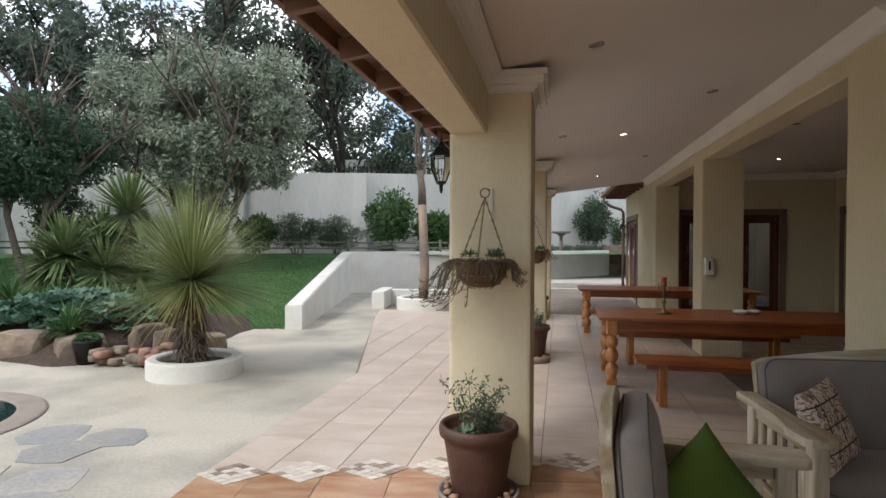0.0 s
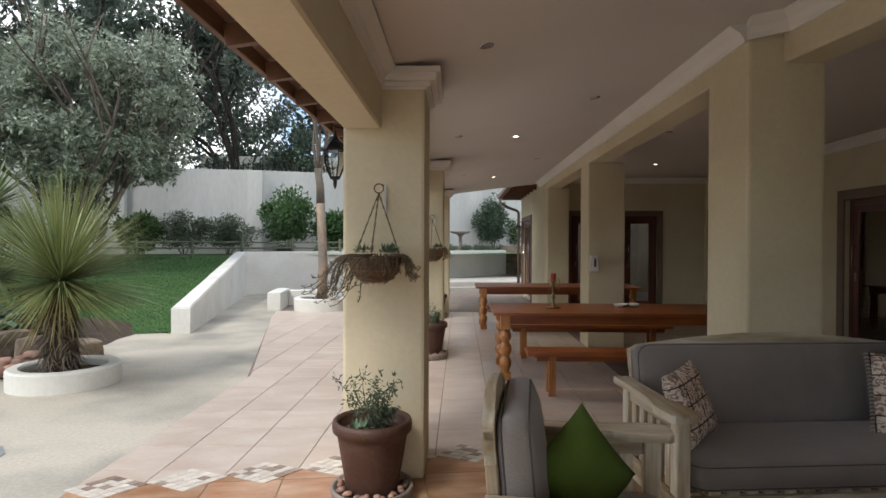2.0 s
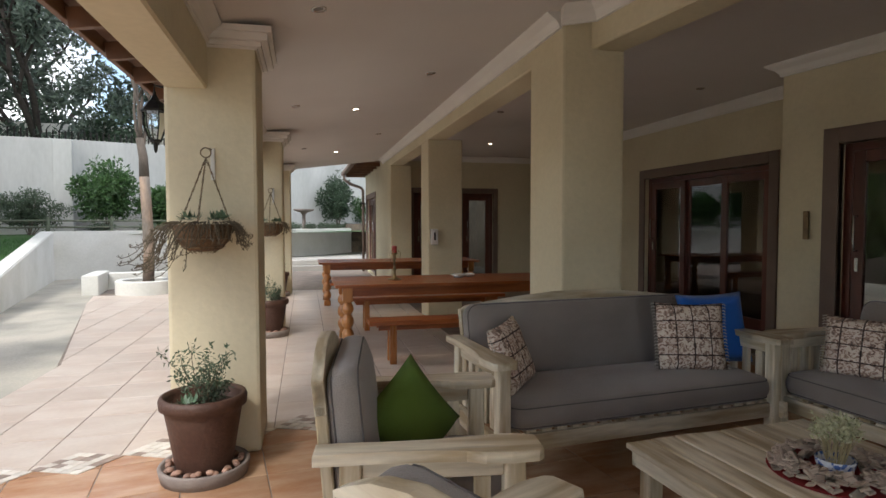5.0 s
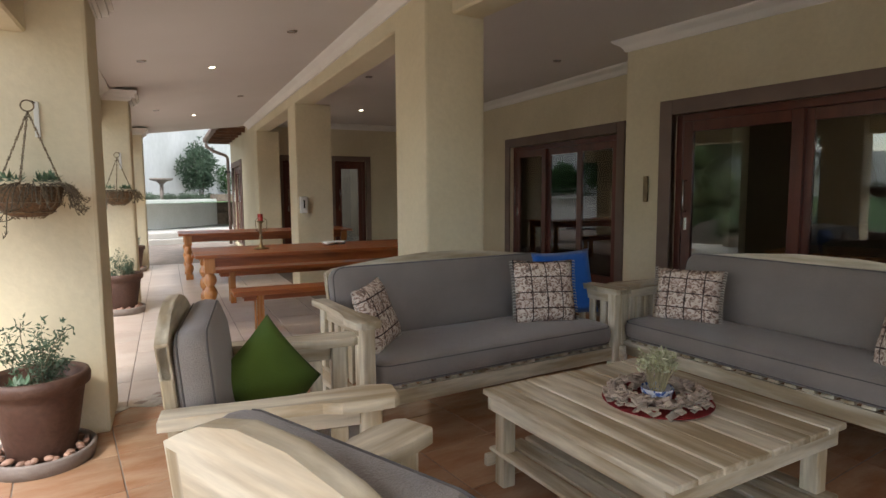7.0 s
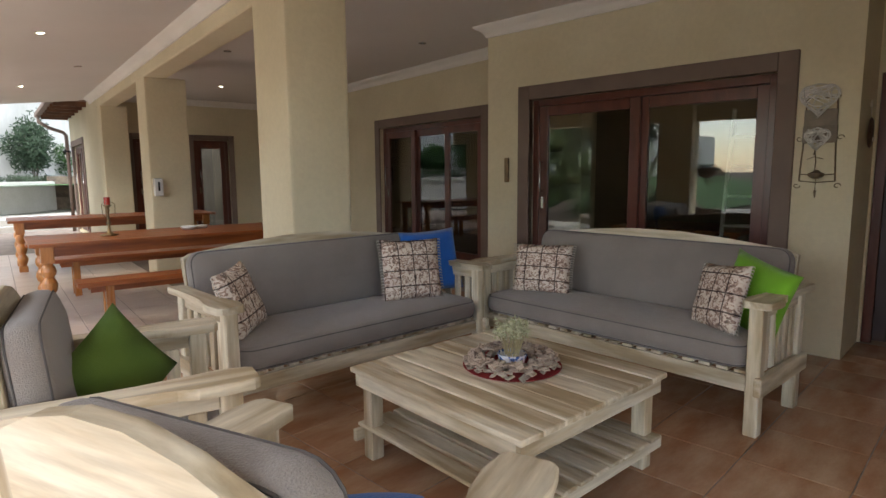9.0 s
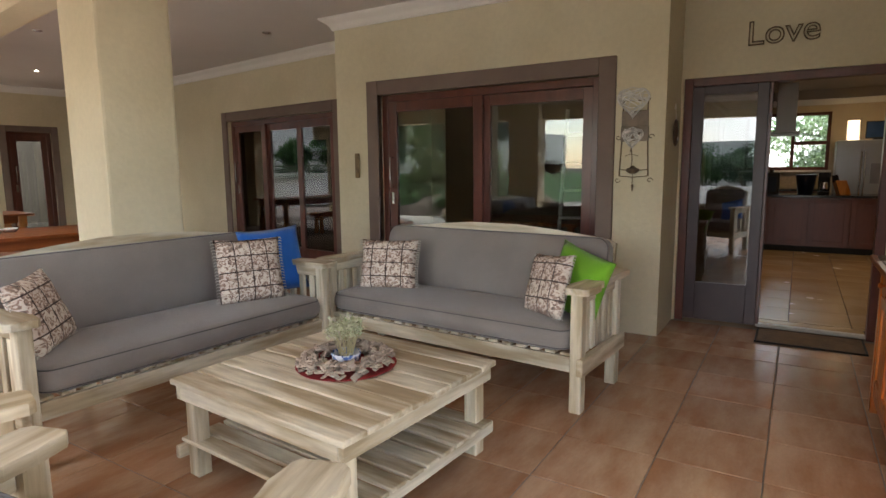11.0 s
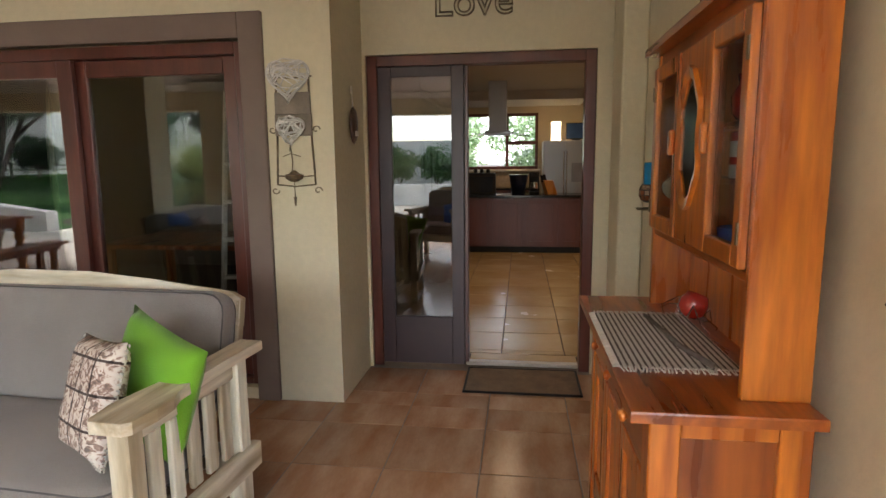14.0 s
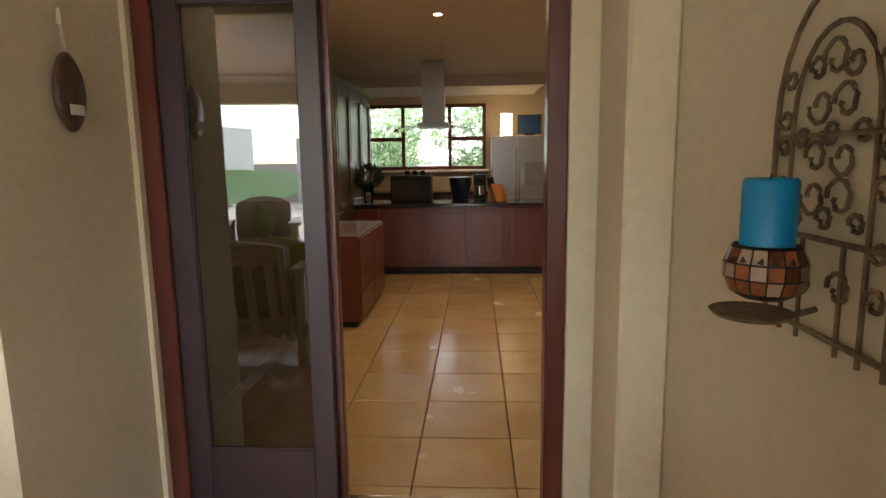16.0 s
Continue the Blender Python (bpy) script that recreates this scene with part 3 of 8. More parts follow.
slab("wall_kitchen_right", [(6.84, 15.1, -1.3, -1.2, 0, 2.9)], M_KWALL, "warm beige kitchen wall")
slab("wall_kitchen_near", [(6.84, 6.86, -1.2, 0.06, 0, 2.9)], M_KWALL, "warm beige kitchen wall")
opening_wall("wall_kitchen_back", "y", -1.3, 2.85, 14.9, 15.1, [(0.42, 2.50, 1.29, 2.42)], 2.9, "warm beige kitchen wall with the window", None, M_KWALL)
slab("ceiling_kitchen", [(6.84, 15.1, -1.3, 2.85, 2.68, 2.72)], M_CEIL, "white kitchen ceiling")
slab("ceiling_kitchen_soffit", [(13.4, 14.9, -0.4, 2.75, 2.55, 2.68), (13.3, 13.45, -0.4, 2.75, 2.52, 2.68)], M_CEIL, "dropped white edge of the kitchen ceiling")
slab("floor_kitchen_base", [(6.84, 15.1, -1.3, 2.85, -0.05, 0.022)], M_GROUT_DARK, "dark joints of the kitchen floor")
# unseen slab added to keep sky light off the kitchen
flat("roof_kitchen_sky_block", [(6.6, -2), (16, -2), (16, 3), (6.6, 3)], 2.98, 3.05, M_ROOF, "unseen brown roof over the kitchen, added to block the sky")

# ---- paving beds ----
flat("floor_base", [(0.2 - 1.45, 0.06), (6.84, 0.06), (6.84, 5.2), xy(6.2, 14.3), xy(2.5, 14.3), xy(2.5, 20.0), (-1.75, 18.2), (-1.33, 13.2), (-0.65, 7.97), (-1.06, 5.0)], -0.06, -0.004, M_GROUT, "grouted bed under the veranda tiles")
flat("paving_concrete", [(-12, -8), (0.9, -8), (0.9, 0.06), (-1.25, 0.06), (-1.06, 5.0), (-0.65, 7.97), (-1.33, 13.2), (-1.75, 18.2), (-1.0, 20.0), (-3.2, 19.2), (-2.42, 12.2), (-7.0, 12.2), (-12, 10.0)], -0.06, 0.0, M_CONCRETE, "pale stained concrete garden path")
flat("terrace_south", [(0.9, -8), (8, -8), (8, -0.2), (0.9, -0.2)], -0.06, 0.0, M_CONCRETE, "pale concrete behind the house corner")


def clip(poly, region):
    """The part of a convex polygon inside a convex counterclockwise region."""
    out = poly
    for i in range(len(region)):
        a, b = region[i], region[(i + 1) % len(region)]
        src, out = out, []
        inside = lambda p: (b[0] - a[0]) * (p[1] - a[1]) - (b[1] - a[1]) * (p[0] - a[0]) >= 0
        for j in range(len(src)):
            p, q = src[j], src[(j + 1) % len(src)]
            ip, iq = inside(p), inside(q)
            if ip:
                out.append(p)
            if ip != iq:
                den = (b[0] - a[0]) * (q[1] - p[1]) - (b[1] - a[1]) * (q[0] - p[0])
                t = ((b[1] - a[1]) * (p[0] - a[0]) - (b[0] - a[0]) * (p[1] - a[1])) / den
                out.append((p[0] + t * (q[0] - p[0]), p[1] + t * (q[1] - p[1])))
        if len(out) < 3:
            return []
    return out


def area(p):
    return abs(sum(a[0] * b[1] - b[0] * a[1] for a, b in zip(p, p[1:] + p[:1]))) / 2


def tile_mesh(name, pts, thick, mat, edge=0.003):
    bm = bmesh.new()
    c = (sum(p[0] for p in pts) / len(pts), sum(p[1] for p in pts) / len(pts))
    lo = [bm.verts.new((x, y, -thick)) for x, y in pts]
    mid = [bm.verts.new((x, y, -edge * 0.6)) for x, y in pts]
    hi = []
    for x, y in pts:
        d = Vector((c[0] - x, c[1] - y))
        d = d.normalized() * edge * 1.4 if d.length > 0.02 else d * 0
        hi.append(bm.verts.new((x + d.x, y + d.y, 0)))
    bm.faces.new(hi)
    for r, s in ((lo, mid), (mid, hi)):
        for i in range(len(pts)):
            j = (i + 1) % len(pts)
            bm.faces.new((r[i], r[j], s[j], s[i]))
    return mesh_of(name, bm, mat)


def lay_tiles(parent, region, origin, yaw, pitch, gap, mat, z, thick=0.01, limit=None, near=(2.0, 4.0), seed=1):
    """Square tiles on a turned grid, cut to the region; past the limit the far ones join into one mesh."""
    rng = random.Random(seed)
    m = pose(origin[0], origin[1], 0, 0, 0, yaw)
    inv = m.inverted()
    loc = [inv @ Vector((x, y, 0)) for x, y in region]
    i0, i1 = math.floor(min(p.x for p in loc) / pitch) - 1, math.ceil(max(p.x for p in loc) / pitch) + 1
    j0, j1 = math.floor(min(p.y for p in loc) / pitch) - 1, math.ceil(max(p.y for p in loc) / pitch) + 1
    reg = [(p.x, p.y) for p in loc]
    whole = tile_mesh("tile", [(gap / 2, gap / 2), (pitch - gap / 2, gap / 2), (pitch - gap / 2, pitch - gap / 2), (gap / 2, pitch - gap / 2)], thick, mat)
    found = []
    for i in range(i0, i1):
        for j in range(j0, j1):
            x, y = i * pitch, j * pitch
            sq = [(x + gap / 2, y + gap / 2), (x + pitch - gap / 2, y + gap / 2), (x + pitch - gap / 2, y + pitch - gap / 2), (x + gap / 2, y + pitch - gap / 2)]
            c = clip(sq, reg)
            if c and area(c) > 0.004:
                w = m @ Vector((x + pitch / 2, y + pitch / 2, 0))
                found.append(((w.x - near[0]) ** 2 + (w.y - near[1]) ** 2, x, y, c, area(c) > (pitch - gap) ** 2 * 0.995))
    found.sort(key=lambda f: f[0])
    far_v, far_f = [], []
    for k, (_, x, y, c, full) in enumerate(found):
        dz = z + rng.uniform(-0.0006, 0.0006)
        if limit is None or k < limit:
            me = whole if full else tile_mesh("tile", [(p[0] - x, p[1] - y) for p in c], thick, mat)
            t = new("tile", me)
            t.parent = parent
            t.matrix_basis = parent.matrix_basis.inverted() @ m @ pose(x, y, dz)
        else:
            b = len(far_v)
            pts = [m @ Vector((*p, 0)) for p in c]
            far_v += [(p.x, p.y, dz) for p in pts] + [(p.x, p.y, dz - thick) for p in pts]
            n = len(pts)
            far_f.append(list(range(b, b + n)))
            far_f += [[b + q, b + n + q, b + n + (q + 1) % n, b + (q + 1) % n] for q in range(n)]
    if far_v:
        cloud("far_tiles", far_v, far_f, mat, None, "pale beige square floor tiles farther along", kind="stuff")


# ---- garden walls ----
def path_wall(name, pts, tops, bottom, width, mat, label, kind="structure", category="wall"):
    """A plastered wall along (x, y) points with its own top height at each."""
    bm = bmesh.new()
    rings = []
    for i, p in enumerate(pts):
        p = Vector((*p, 0))
        a = (p - Vector((*pts[i - 1], 0))).normalized() if i else None
        b = (Vector((*pts[i + 1], 0)) - p).normalized() if i + 1 < len(pts) else None
        a, b = a or b, b or a
        na, nb = Vector((-a.y, a.x, 0)), Vector((-b.y, b.x, 0))
        nn = na + nb
        nn = nn / max(0.3, nn.dot(na)) * width / 2
        bo = bottom[i] if isinstance(bottom, (list, tuple)) else bottom
        rings.append([bm.verts.new((p.x + s * nn.x, p.y + s * nn.y, z)) for s, z in ((-1, bo), (-1, tops[i]), (1, tops[i]), (1, bo))])
    for r, s in zip(rings, rings[1:]):
        for i in range(4):
            j = (i + 1) % 4
            bm.faces.new((r[i], r[j], s[j], s[i]))
    bm.faces.new(rings[0][::-1])
    bm.faces.new(rings[-1])
    bmesh.ops.recalc_face_normals(bm, faces=bm.faces)
    es = [e for e in bm.edges if all(abs(v.co.z - bottom if not isinstance(bottom, (list, tuple)) else 1) > 0.02 for v in e.verts)]
    bmesh.ops.bevel(bm, geom=es, offset=0.02, segments=2, affect="EDGES")
    return tagged(part(name, bm, mat), label, category, kind=kind)


def curve_pts(pts, n=6):
    out = []
    for i in range(len(pts) - 1):
        p0, p1, p2, p3 = pts[max(i - 1, 0)], pts[i], pts[i + 1], pts[min(i + 2, len(pts) - 1)]
        for k in range(n):
            t = k / n
            out.append(tuple(0.5 * (2 * b + (c - a) * t + (2 * a - 5 * b + 4 * c - d) * t * t + (3 * b - a - 3 * c + d) * t ** 3) for a, b, c, d in zip(p0, p1, p2, p3)))
    return out + [tuple(pts[-1])]


path_wall("wall_lawn", [(-2.44, 11.25), (-3.12, 18.42)], [0.44, 1.25], -0.05, 0.30, M_WHITE, "white plastered wall rising beside the lawn")
back = curve_pts([(-3.25, 18.5), (-0.5, 19.8), (3.15, 21.7), (4.6, 22.7), (5.75, 23.95)])
path_wall("wall_retaining", back, [1.25] * len(back), 0.0, 0.28, M_WHITE, "long curved white plastered retaining wall")
slab("terrace_upper", [(0.5, 9.5, 19.0, 40, -0.05, 0.15), (0.9, 9.5, 19.35, 40, 0.15, 0.30)], material("upper_terrace_concrete", (0.50, 0.47, 0.42), 0.8, color2=(0.42, 0.40, 0.36), scale=1.5, bump=0.3), "pale steps up to the far terrace", None, 0.01)
bound = [(-30, 15.6), (-11.0, 19.7), (-3.3, 21.4), (14, 30.5), (30, 38)]
path_wall("wall_boundary", bound, [3.7, 3.8, 3.95, 4.6, 4.9], 0.0, 0.22, M_BOUNDARY, "tall grey-white plastered boundary wall")
slab("wall_stone_steps", [(5.85, 7.6, 23.9, 24.25, 0.28, 0.72)] + [(5.85, 7.6, 24.25, 24.5, 0.28, 1.05), (5.85, 7.6, 24.5, 24.9, 0.28, 1.42)], M_ROCK, "brown stone stepped wall beside the far wing")
for t in (0.0, 0.28, 0.5, 0.745, 1.0):
    x, y = -19 + t * 15.7 * 1.0, 0
    y = 19.7 + (x + 11.0) * (1.7 / 7.7) if x > -11 else 19.7 + (x + 11) * (4.1 / 19)
    slab("boundary_pier", [(x - 0.24, x + 0.24, y - 0.22, y + 0.1, 0.9, 3.93)], M_BOUNDARY, "plastered pier of the boundary wall", None, 0.01)

# lawn: a sheet that climbs from the path to the back fence
LAWN_W = 30.0


def lawn_z(x, y):
    t = min(1, max(0, (y - 11.35 + max(0, -x - 5) * 0.10) / 7.65))
    return 0.008 + 1.13 * t + 0.02 * math.sin(x * 1.3) * math.sin(y * 0.9)


gx, gy = np.linspace(-30, 0, 61), np.linspace(8.6, 30, 54)
lv, lf = [], []
for y in gy:
    for s in range(61):
        t = s / 60
        xr = -2.52 - 0.095 * (max(y, 11.2) - 11.25) if y < 18.6 else -3.2 + (y - 18.6) * 3.0
        if y < 11.2:
            xr = -4.0 - (11.2 - y) * 0.5
        x = -32 + (xr + 32) * t ** 0.8
        lv.append((x, y, lawn_z(x, y)))
for r in range(len(gy) - 1):
    for s in range(60):
        a = r * 61 + s
        lf.append((a, a + 1, a + 62, a + 61))
cloud("ground_lawn", lv, lf, M_LAWN, None, "green lawn sloping up to the boundary wall", kind="structure")
flat("ground_bed", [(-3.2, 18.7), (-0.5, 19.95), (3.05, 21.85), (4.5, 22.85), (5.7, 24.4), (14, 30), (-3.3, 21.4)], 1.0, 1.15, M_SOIL, "dark planted bed above the retaining wall")

# ---- lounge furniture ----
M_CUSH_PRINT = bpy.data.materials.new("printed_cushion_fabric")
M_CUSH_PRINT.use_nodes = True


def print_cloth(m):
    nt, n, l = m.node_tree, m.node_tree.nodes, m.node_tree.links
    b = n["Principled BSDF"]
    b.inputs["Roughness"].default_value = 0.9
    co = n.new("ShaderNodeTexCoord")
    br = n.new("ShaderNodeTexBrick")
    br.offset = 0.0
    br.inputs["Scale"].default_value = 1.0
    br.inputs["Brick Width"].default_value, br.inputs["Row Height"].default_value = 0.108, 0.108
    br.inputs["Mortar Size"].default_value, br.inputs["Mortar Smooth"].default_value = 0.0045, 0.2
    br.inputs["Color1"].default_value, br.inputs["Color2"].default_value = (0.72, 0.64, 0.55, 1), (0.62, 0.52, 0.45, 1)
    br.inputs["Mortar"].default_value = (0.085, 0.06, 0.052, 1)
    sep, com = n.new("ShaderNodeSeparateXYZ"), n.new("ShaderNodeCombineXYZ")
    l.new(co.outputs["Object"], sep.inputs[0])
    l.new(sep.outputs["X"], com.inputs["X"])
    l.new(sep.outputs["Z"], com.inputs["Y"])
    l.new(com.outputs[0], br.inputs["Vector"])
    vo = n.new("ShaderNodeTexNoise")
    vo.inputs["Scale"].default_value, vo.inputs["Detail"].default_value, vo.inputs["Distortion"].default_value = 34, 6, 1.6
    l.new(com.outputs[0], vo.inputs["Vector"])
    rp = n.new("ShaderNodeValToRGB")
    e = rp.color_ramp.elements
    e[0].position, e[0].color = 0.36, (0.16, 0.11, 0.10, 1)
    e[1].position, e[1].color = 0.62, (1, 1, 1, 1)
    k = e.new(0.46)
    k.color = (0.50, 0.34, 0.29, 1)
    k = e.new(0.51)
    k.color = (0.95, 0.90, 0.85, 1)
    l.new(vo.outputs["Fac"], rp.inputs["Fac"])
    mx = n.new("ShaderNodeMixRGB")
    mx.blend_type = "MULTIPLY"
    mx.inputs["Fac"].default_value = 0.9
    l.new(br.outputs["Color"], mx.inputs["Color1"])
    l.new(rp.outputs["Color"], mx.inputs["Color2"])
    l.new(mx.outputs["Color"], b.inputs["Base Color"])


print_cloth(M_CUSH_PRINT)


def pad(length, depth, height, puff=0.03, nx=28, ny=12, seed=0, edge=0.05):
    """A stuffed cushion: full in the middle, rounded at its rim, with soft wrinkles. Centre at the origin, depth along y, height along z."""
    bm = bmesh.new()
    rings = []
    ring_prof = []
    steps = 7
    for i in range(steps):
        a = math.pi * (i / (steps - 1) - 0.5)
        ring_prof.append((math.cos(a), math.sin(a)))

    def outline(inset, k=40):
        pts = []
        hx, hy = length / 2 - inset, depth / 2 - inset
        r = min(edge * 1.3, hx, hy)
        for cx, cy, a0 in ((hx - r, hy - r, 0), (-hx + r, hy - r, 90), (-hx + r, -hy + r, 180), (hx - r, -hy + r, 270)):
            for s in range(5):
                a = radians(a0 + s * 22.5)
                pts.append((cx + r * math.cos(a), cy + r * math.sin(a)))
        return pts
    for c, s in ring_prof:
        rings.append([bm.verts.new((x, y, s * (height / 2 - 0.005))) for x, y in outline(edge * 0.55 * (1 - c))])
    for a, b in zip(rings, rings[1:]):
        for i in range(len(a)):
            j = (i + 1) % len(a)
            bm.faces.new((a[i], a[j], b[j], b[i]))
    for ring, sgn in ((rings[0], -1), (rings[-1], 1)):
        prev = ring
        for f in (0.78, 0.5, 0.22):
            cur = []
            for v in ring:
                x, y = v.co.x * (1 - (1 - f) * min(1.0, 1.0)), v.co.y * f
                bulge = puff * (1 - f ** 2)
                w = 0.004 * noise.noise(Vector((x * 7 + seed, y * 9, sgn)))
                cur.append(bm.verts.new((x if length < depth * 1.8 else v.co.x * (1 - (1 - f) * depth / length), y, sgn * (height / 2 + bulge + w))))
            for i in range(len(prev)):
                j = (i + 1) % len(prev)
                bm.faces.new((prev[i], prev[j], cur[j], cur[i]) if sgn > 0 else (prev[j], prev[i], cur[i], cur[j]))
            prev = cur
        bm.faces.new(prev if sgn > 0 else prev[::-1])
    bmesh.ops.recalc_face_normals(bm, faces=bm.faces)
    return bm


def pad_piping(length, depth, z, edge=0.05, r=0.0035):
    bm = bmesh.new()
    hx, hy = length / 2 - 0.006, depth / 2 - 0.006
    rr = edge * 1.3
    pts = []
    for cx, cy, a0 in ((hx - rr, hy - rr, 0), (-hx + rr, hy - rr, 90), (-hx + rr, -hy + rr, 180), (hx - rr, -hy + rr, 270)):
        for s in range(5):
            a = radians(a0 + s * 22.5)
            pts.append((cx + (rr - 0.006) * math.cos(a), cy + (rr - 0.006) * math.sin(a), z))
    pts.append(pts[0])
    tube(bm, pts, r, 5)
    return bm


def throw_cushion(name, m, size, mat, label, fringe=False, thick=0.12):
    """A square scatter cushion standing on its edge: face towards local -y, bottom edge at z 0."""
    n = 12
    bm = bmesh.new()
    grid = {}
    for side in (-1, 1):
        for i in range(n + 1):
            for j in range(n + 1):
                a, b = 2 * i / n - 1, 2 * j / n - 1
                rim = max(abs(a), abs(b)) > 0.999
                pinch = 1 - 0.055 * (1 - a * a) * (abs(b) > 0.999) - 0.0
                x = size / 2 * a * (1 - 0.06 * (1 - b * b))
                z = size / 2 * b * (1 - 0.06 * (1 - a * a)) + size / 2
                y = side * thick / 2 * ((1 - a ** 4) * (1 - b ** 4)) ** 0.5
                y += 0.006 * noise.noise(Vector((a * 2.3, b * 2.3, side + size * 9))) * (0 if rim else 1)
                if rim and side == 1:
                    grid[side, i, j] = grid[-1, i, j]
                else:
                    grid[side, i, j] = bm.verts.new((x, y, z))
    for side in (-1, 1):
        for i in range(n):
            for j in range(n):
                q = (grid[side, i, j], grid[side, i + 1, j], grid[side, i + 1, j + 1], grid[side, i, j + 1])
                bm.faces.new(q if side < 0 else q[::-1])
    t = thing(name, m, label, "cushion")
    part("cover", bm, mat, t, smooth=True)
    if fringe:
        f = bmesh.new()
        for k in range(22):
            z = size * (k + 0.5) / 22
            for s in (-1, 1):
                x = s * size / 2 * (1 - 0.05 * (1 - (2 * z / size - 1) ** 2))
                tube(f, [(x * 0.985, 0, z), (x + s * 0.012, 0.002, z + 0.003), (x + s * 0.02, 0, z - 0.006)], 0.003, 4)
            tube(f, [(size * ((k + 0.5) / 22 - 0.5), 0, 0.012), (size * ((k + 0.5) / 22 - 0.5), 0, -0.004)], 0.003, 4)
        part("fringe", f, M_WHITEFRINGE, t, "short cream fringe")
    return t


M_WHITEFRINGE = material("cream_fringe", (0.60, 0.55, 0.47), 0.9, scale=20, island=0.1)


def settee(name, m, width, label, depth=0.80, arm_z=0.70, back_z=0.98, seat_z=0.30, rake=13):
    """Slatted morris-style seat: faces local -y, width along x, front at y = -depth/2."""
    s = thing(name, m, label, "sofa" if width > 1.2 else "armchair")
    w, d = width / 2, depth / 2
    # seat frame
    part("front_rail", boxes((-w + 0.02, w - 0.02, -d + 0.02, -d + 0.06, seat_z - 0.07, seat_z + 0.02), bevel=0.008, segs=2), M_WHITEWASH_X, s)
    part("back_rail", boxes((-w + 0.02, w - 0.02, d - 0.16, d - 0.12, seat_z - 0.07, seat_z + 0.02), bevel=0.006), M_WHITEWASH_X, s)
    n = max(5, int(width / 0.10))
    for k in range(n):
        x = -w + 0.12 + (width - 0.24) * k / (n - 1)
        part("seat_slat", boxes((x - 0.033, x + 0.033, -d + 0.035, d - 0.12, seat_z + 0.02, seat_z + 0.038), bevel=0.007, segs=2), M_WHITEWASH, s)
    for sx in (-1, 1):
        for y0, y1, top in ((-d + 0.0, -d + 0.07, arm_z - 0.03), (d - 0.17, d - 0.10, arm_z - 0.03)):
            x0, x1 = sorted((sx * (w - 0.01), sx * (w - 0.08)))
            part("leg", boxes((x0, x1, y0, y1, 0, top), bevel=0.006), M_WHITEWASH_Z, s)
        x0, x1 = sorted((sx * (w + 0.012), sx * (w - 0.03)))
        part("side_rail", boxes((x0, x1, -d - 0.03, d - 0.06, seat_z - 0.07, seat_z + 0.03), bevel=0.01, segs=2), M_WHITEWASH, s)
        x0, x1 = sorted((sx * (w - 0.025), sx * (w - 0.055)))
        part("upper_rail", boxes((x0, x1, -d + 0.07, d - 0.17, arm_z - 0.10, arm_z - 0.03), bevel=0.005), M_WHITEWASH, s)
        ns = 5 if width > 1.2 else 3
        for k in range(ns):
            y = -d + 0.14 + (depth - 0.36) * k / (ns - 1)
            part("arm_slat", boxes((x0 + 0.004, x1 - 0.004, y - 0.028, y + 0.028, seat_z + 0.03, arm_z - 0.10), bevel=0.004), M_WHITEWASH_Z, s)
        # shaped arm board
        bm = bmesh.new()
        half = [(-d - 0.05, 0.055), (-d - 0.03, 0.075), (-d + 0.06, 0.085), (-d + 0.14, 0.08), (-d + 0.20, 0.055), (-d + 0.30, 0.05), (d - 0.25, 0.045), (d - 0.10, 0.05), (d - 0.02, 0.05)]
        cx = sx * (w - 0.035)
        outl = [(cx + sx * hw, y) for y, hw in half] + [(cx - sx * hw * 0.9, y) for y, hw in half[::-1]]
        if sx < 0:
            outl = outl[::-1]
        plate(bm, outl, arm_z - 0.03, arm_z + 0.008, bevel=0.008)
        bmesh.ops.recalc_face_normals(bm, faces=bm.faces)
        part("arm", bm, M_WHITEWASH, s)
    # reclined back: frame with a crested top rail
    lean = pose(0, d - 0.20, seat_z + 0.02, -rake, 0, 0)
    h = back_z - seat_z - 0.02
    for sx in (-1, 1):
        x0, x1 = sorted((sx * (w - 0.10), sx * (w - 0.15)))
        part("back_post", boxes((x0, x1, 0.10, 0.14, -0.10, h - 0.06), bevel=0.005), M_WHITEWASH_Z, s, m=lean)
    bm = bmesh.new()
    ww = w - 0.10
    crest = [(-ww, h - 0.17), (-ww, h - 0.055), (-ww + 0.05, h - 0.03), (-ww * 0.55, h + 0.01), (-ww * 0.2, h + 0.035), (ww * 0.2, h + 0.035), (ww * 0.55, h + 0.01), (ww - 0.05, h - 0.03), (ww, h - 0.055), (ww, h - 0.17)]
    plate(bm, [(x, z) for x, z in crest], -0.02, 0.02, bevel=0.006)
    bmesh.ops.recalc_face_normals(bm, faces=bm.faces)
    part("crest_rail", bm, M_WHITEWASH_X, s, m=lean @ pose(0, 0.12, 0, 90, 0, 0))
    nb = max(4, int(width / 0.16))
    for k in range(nb):
        x = -w + 0.22 + (width - 0.44) * k / (nb - 1)
        part("back_slat", boxes((x - 0.03, x + 0.03, 0.11, 0.13, -0.08, h - 0.10), bevel=0.004), M_WHITEWASH_Z, s, m=lean)
    # cushions
    L = width - 0.17
    D = depth - 0.13
    seat = part("seat_cushion", pad(L, D, 0.15, 0.022, edge=0.06), M_FABRIC, s, "grey woven seat pad", smooth=True, m=pose(0, -0.085, seat_z + 0.118))
    part("piping", pad_piping(L, D, 0.052, 0.06), M_PIPING, seat)
    part("piping", pad_piping(L, D, -0.052, 0.06), M_PIPING, seat)
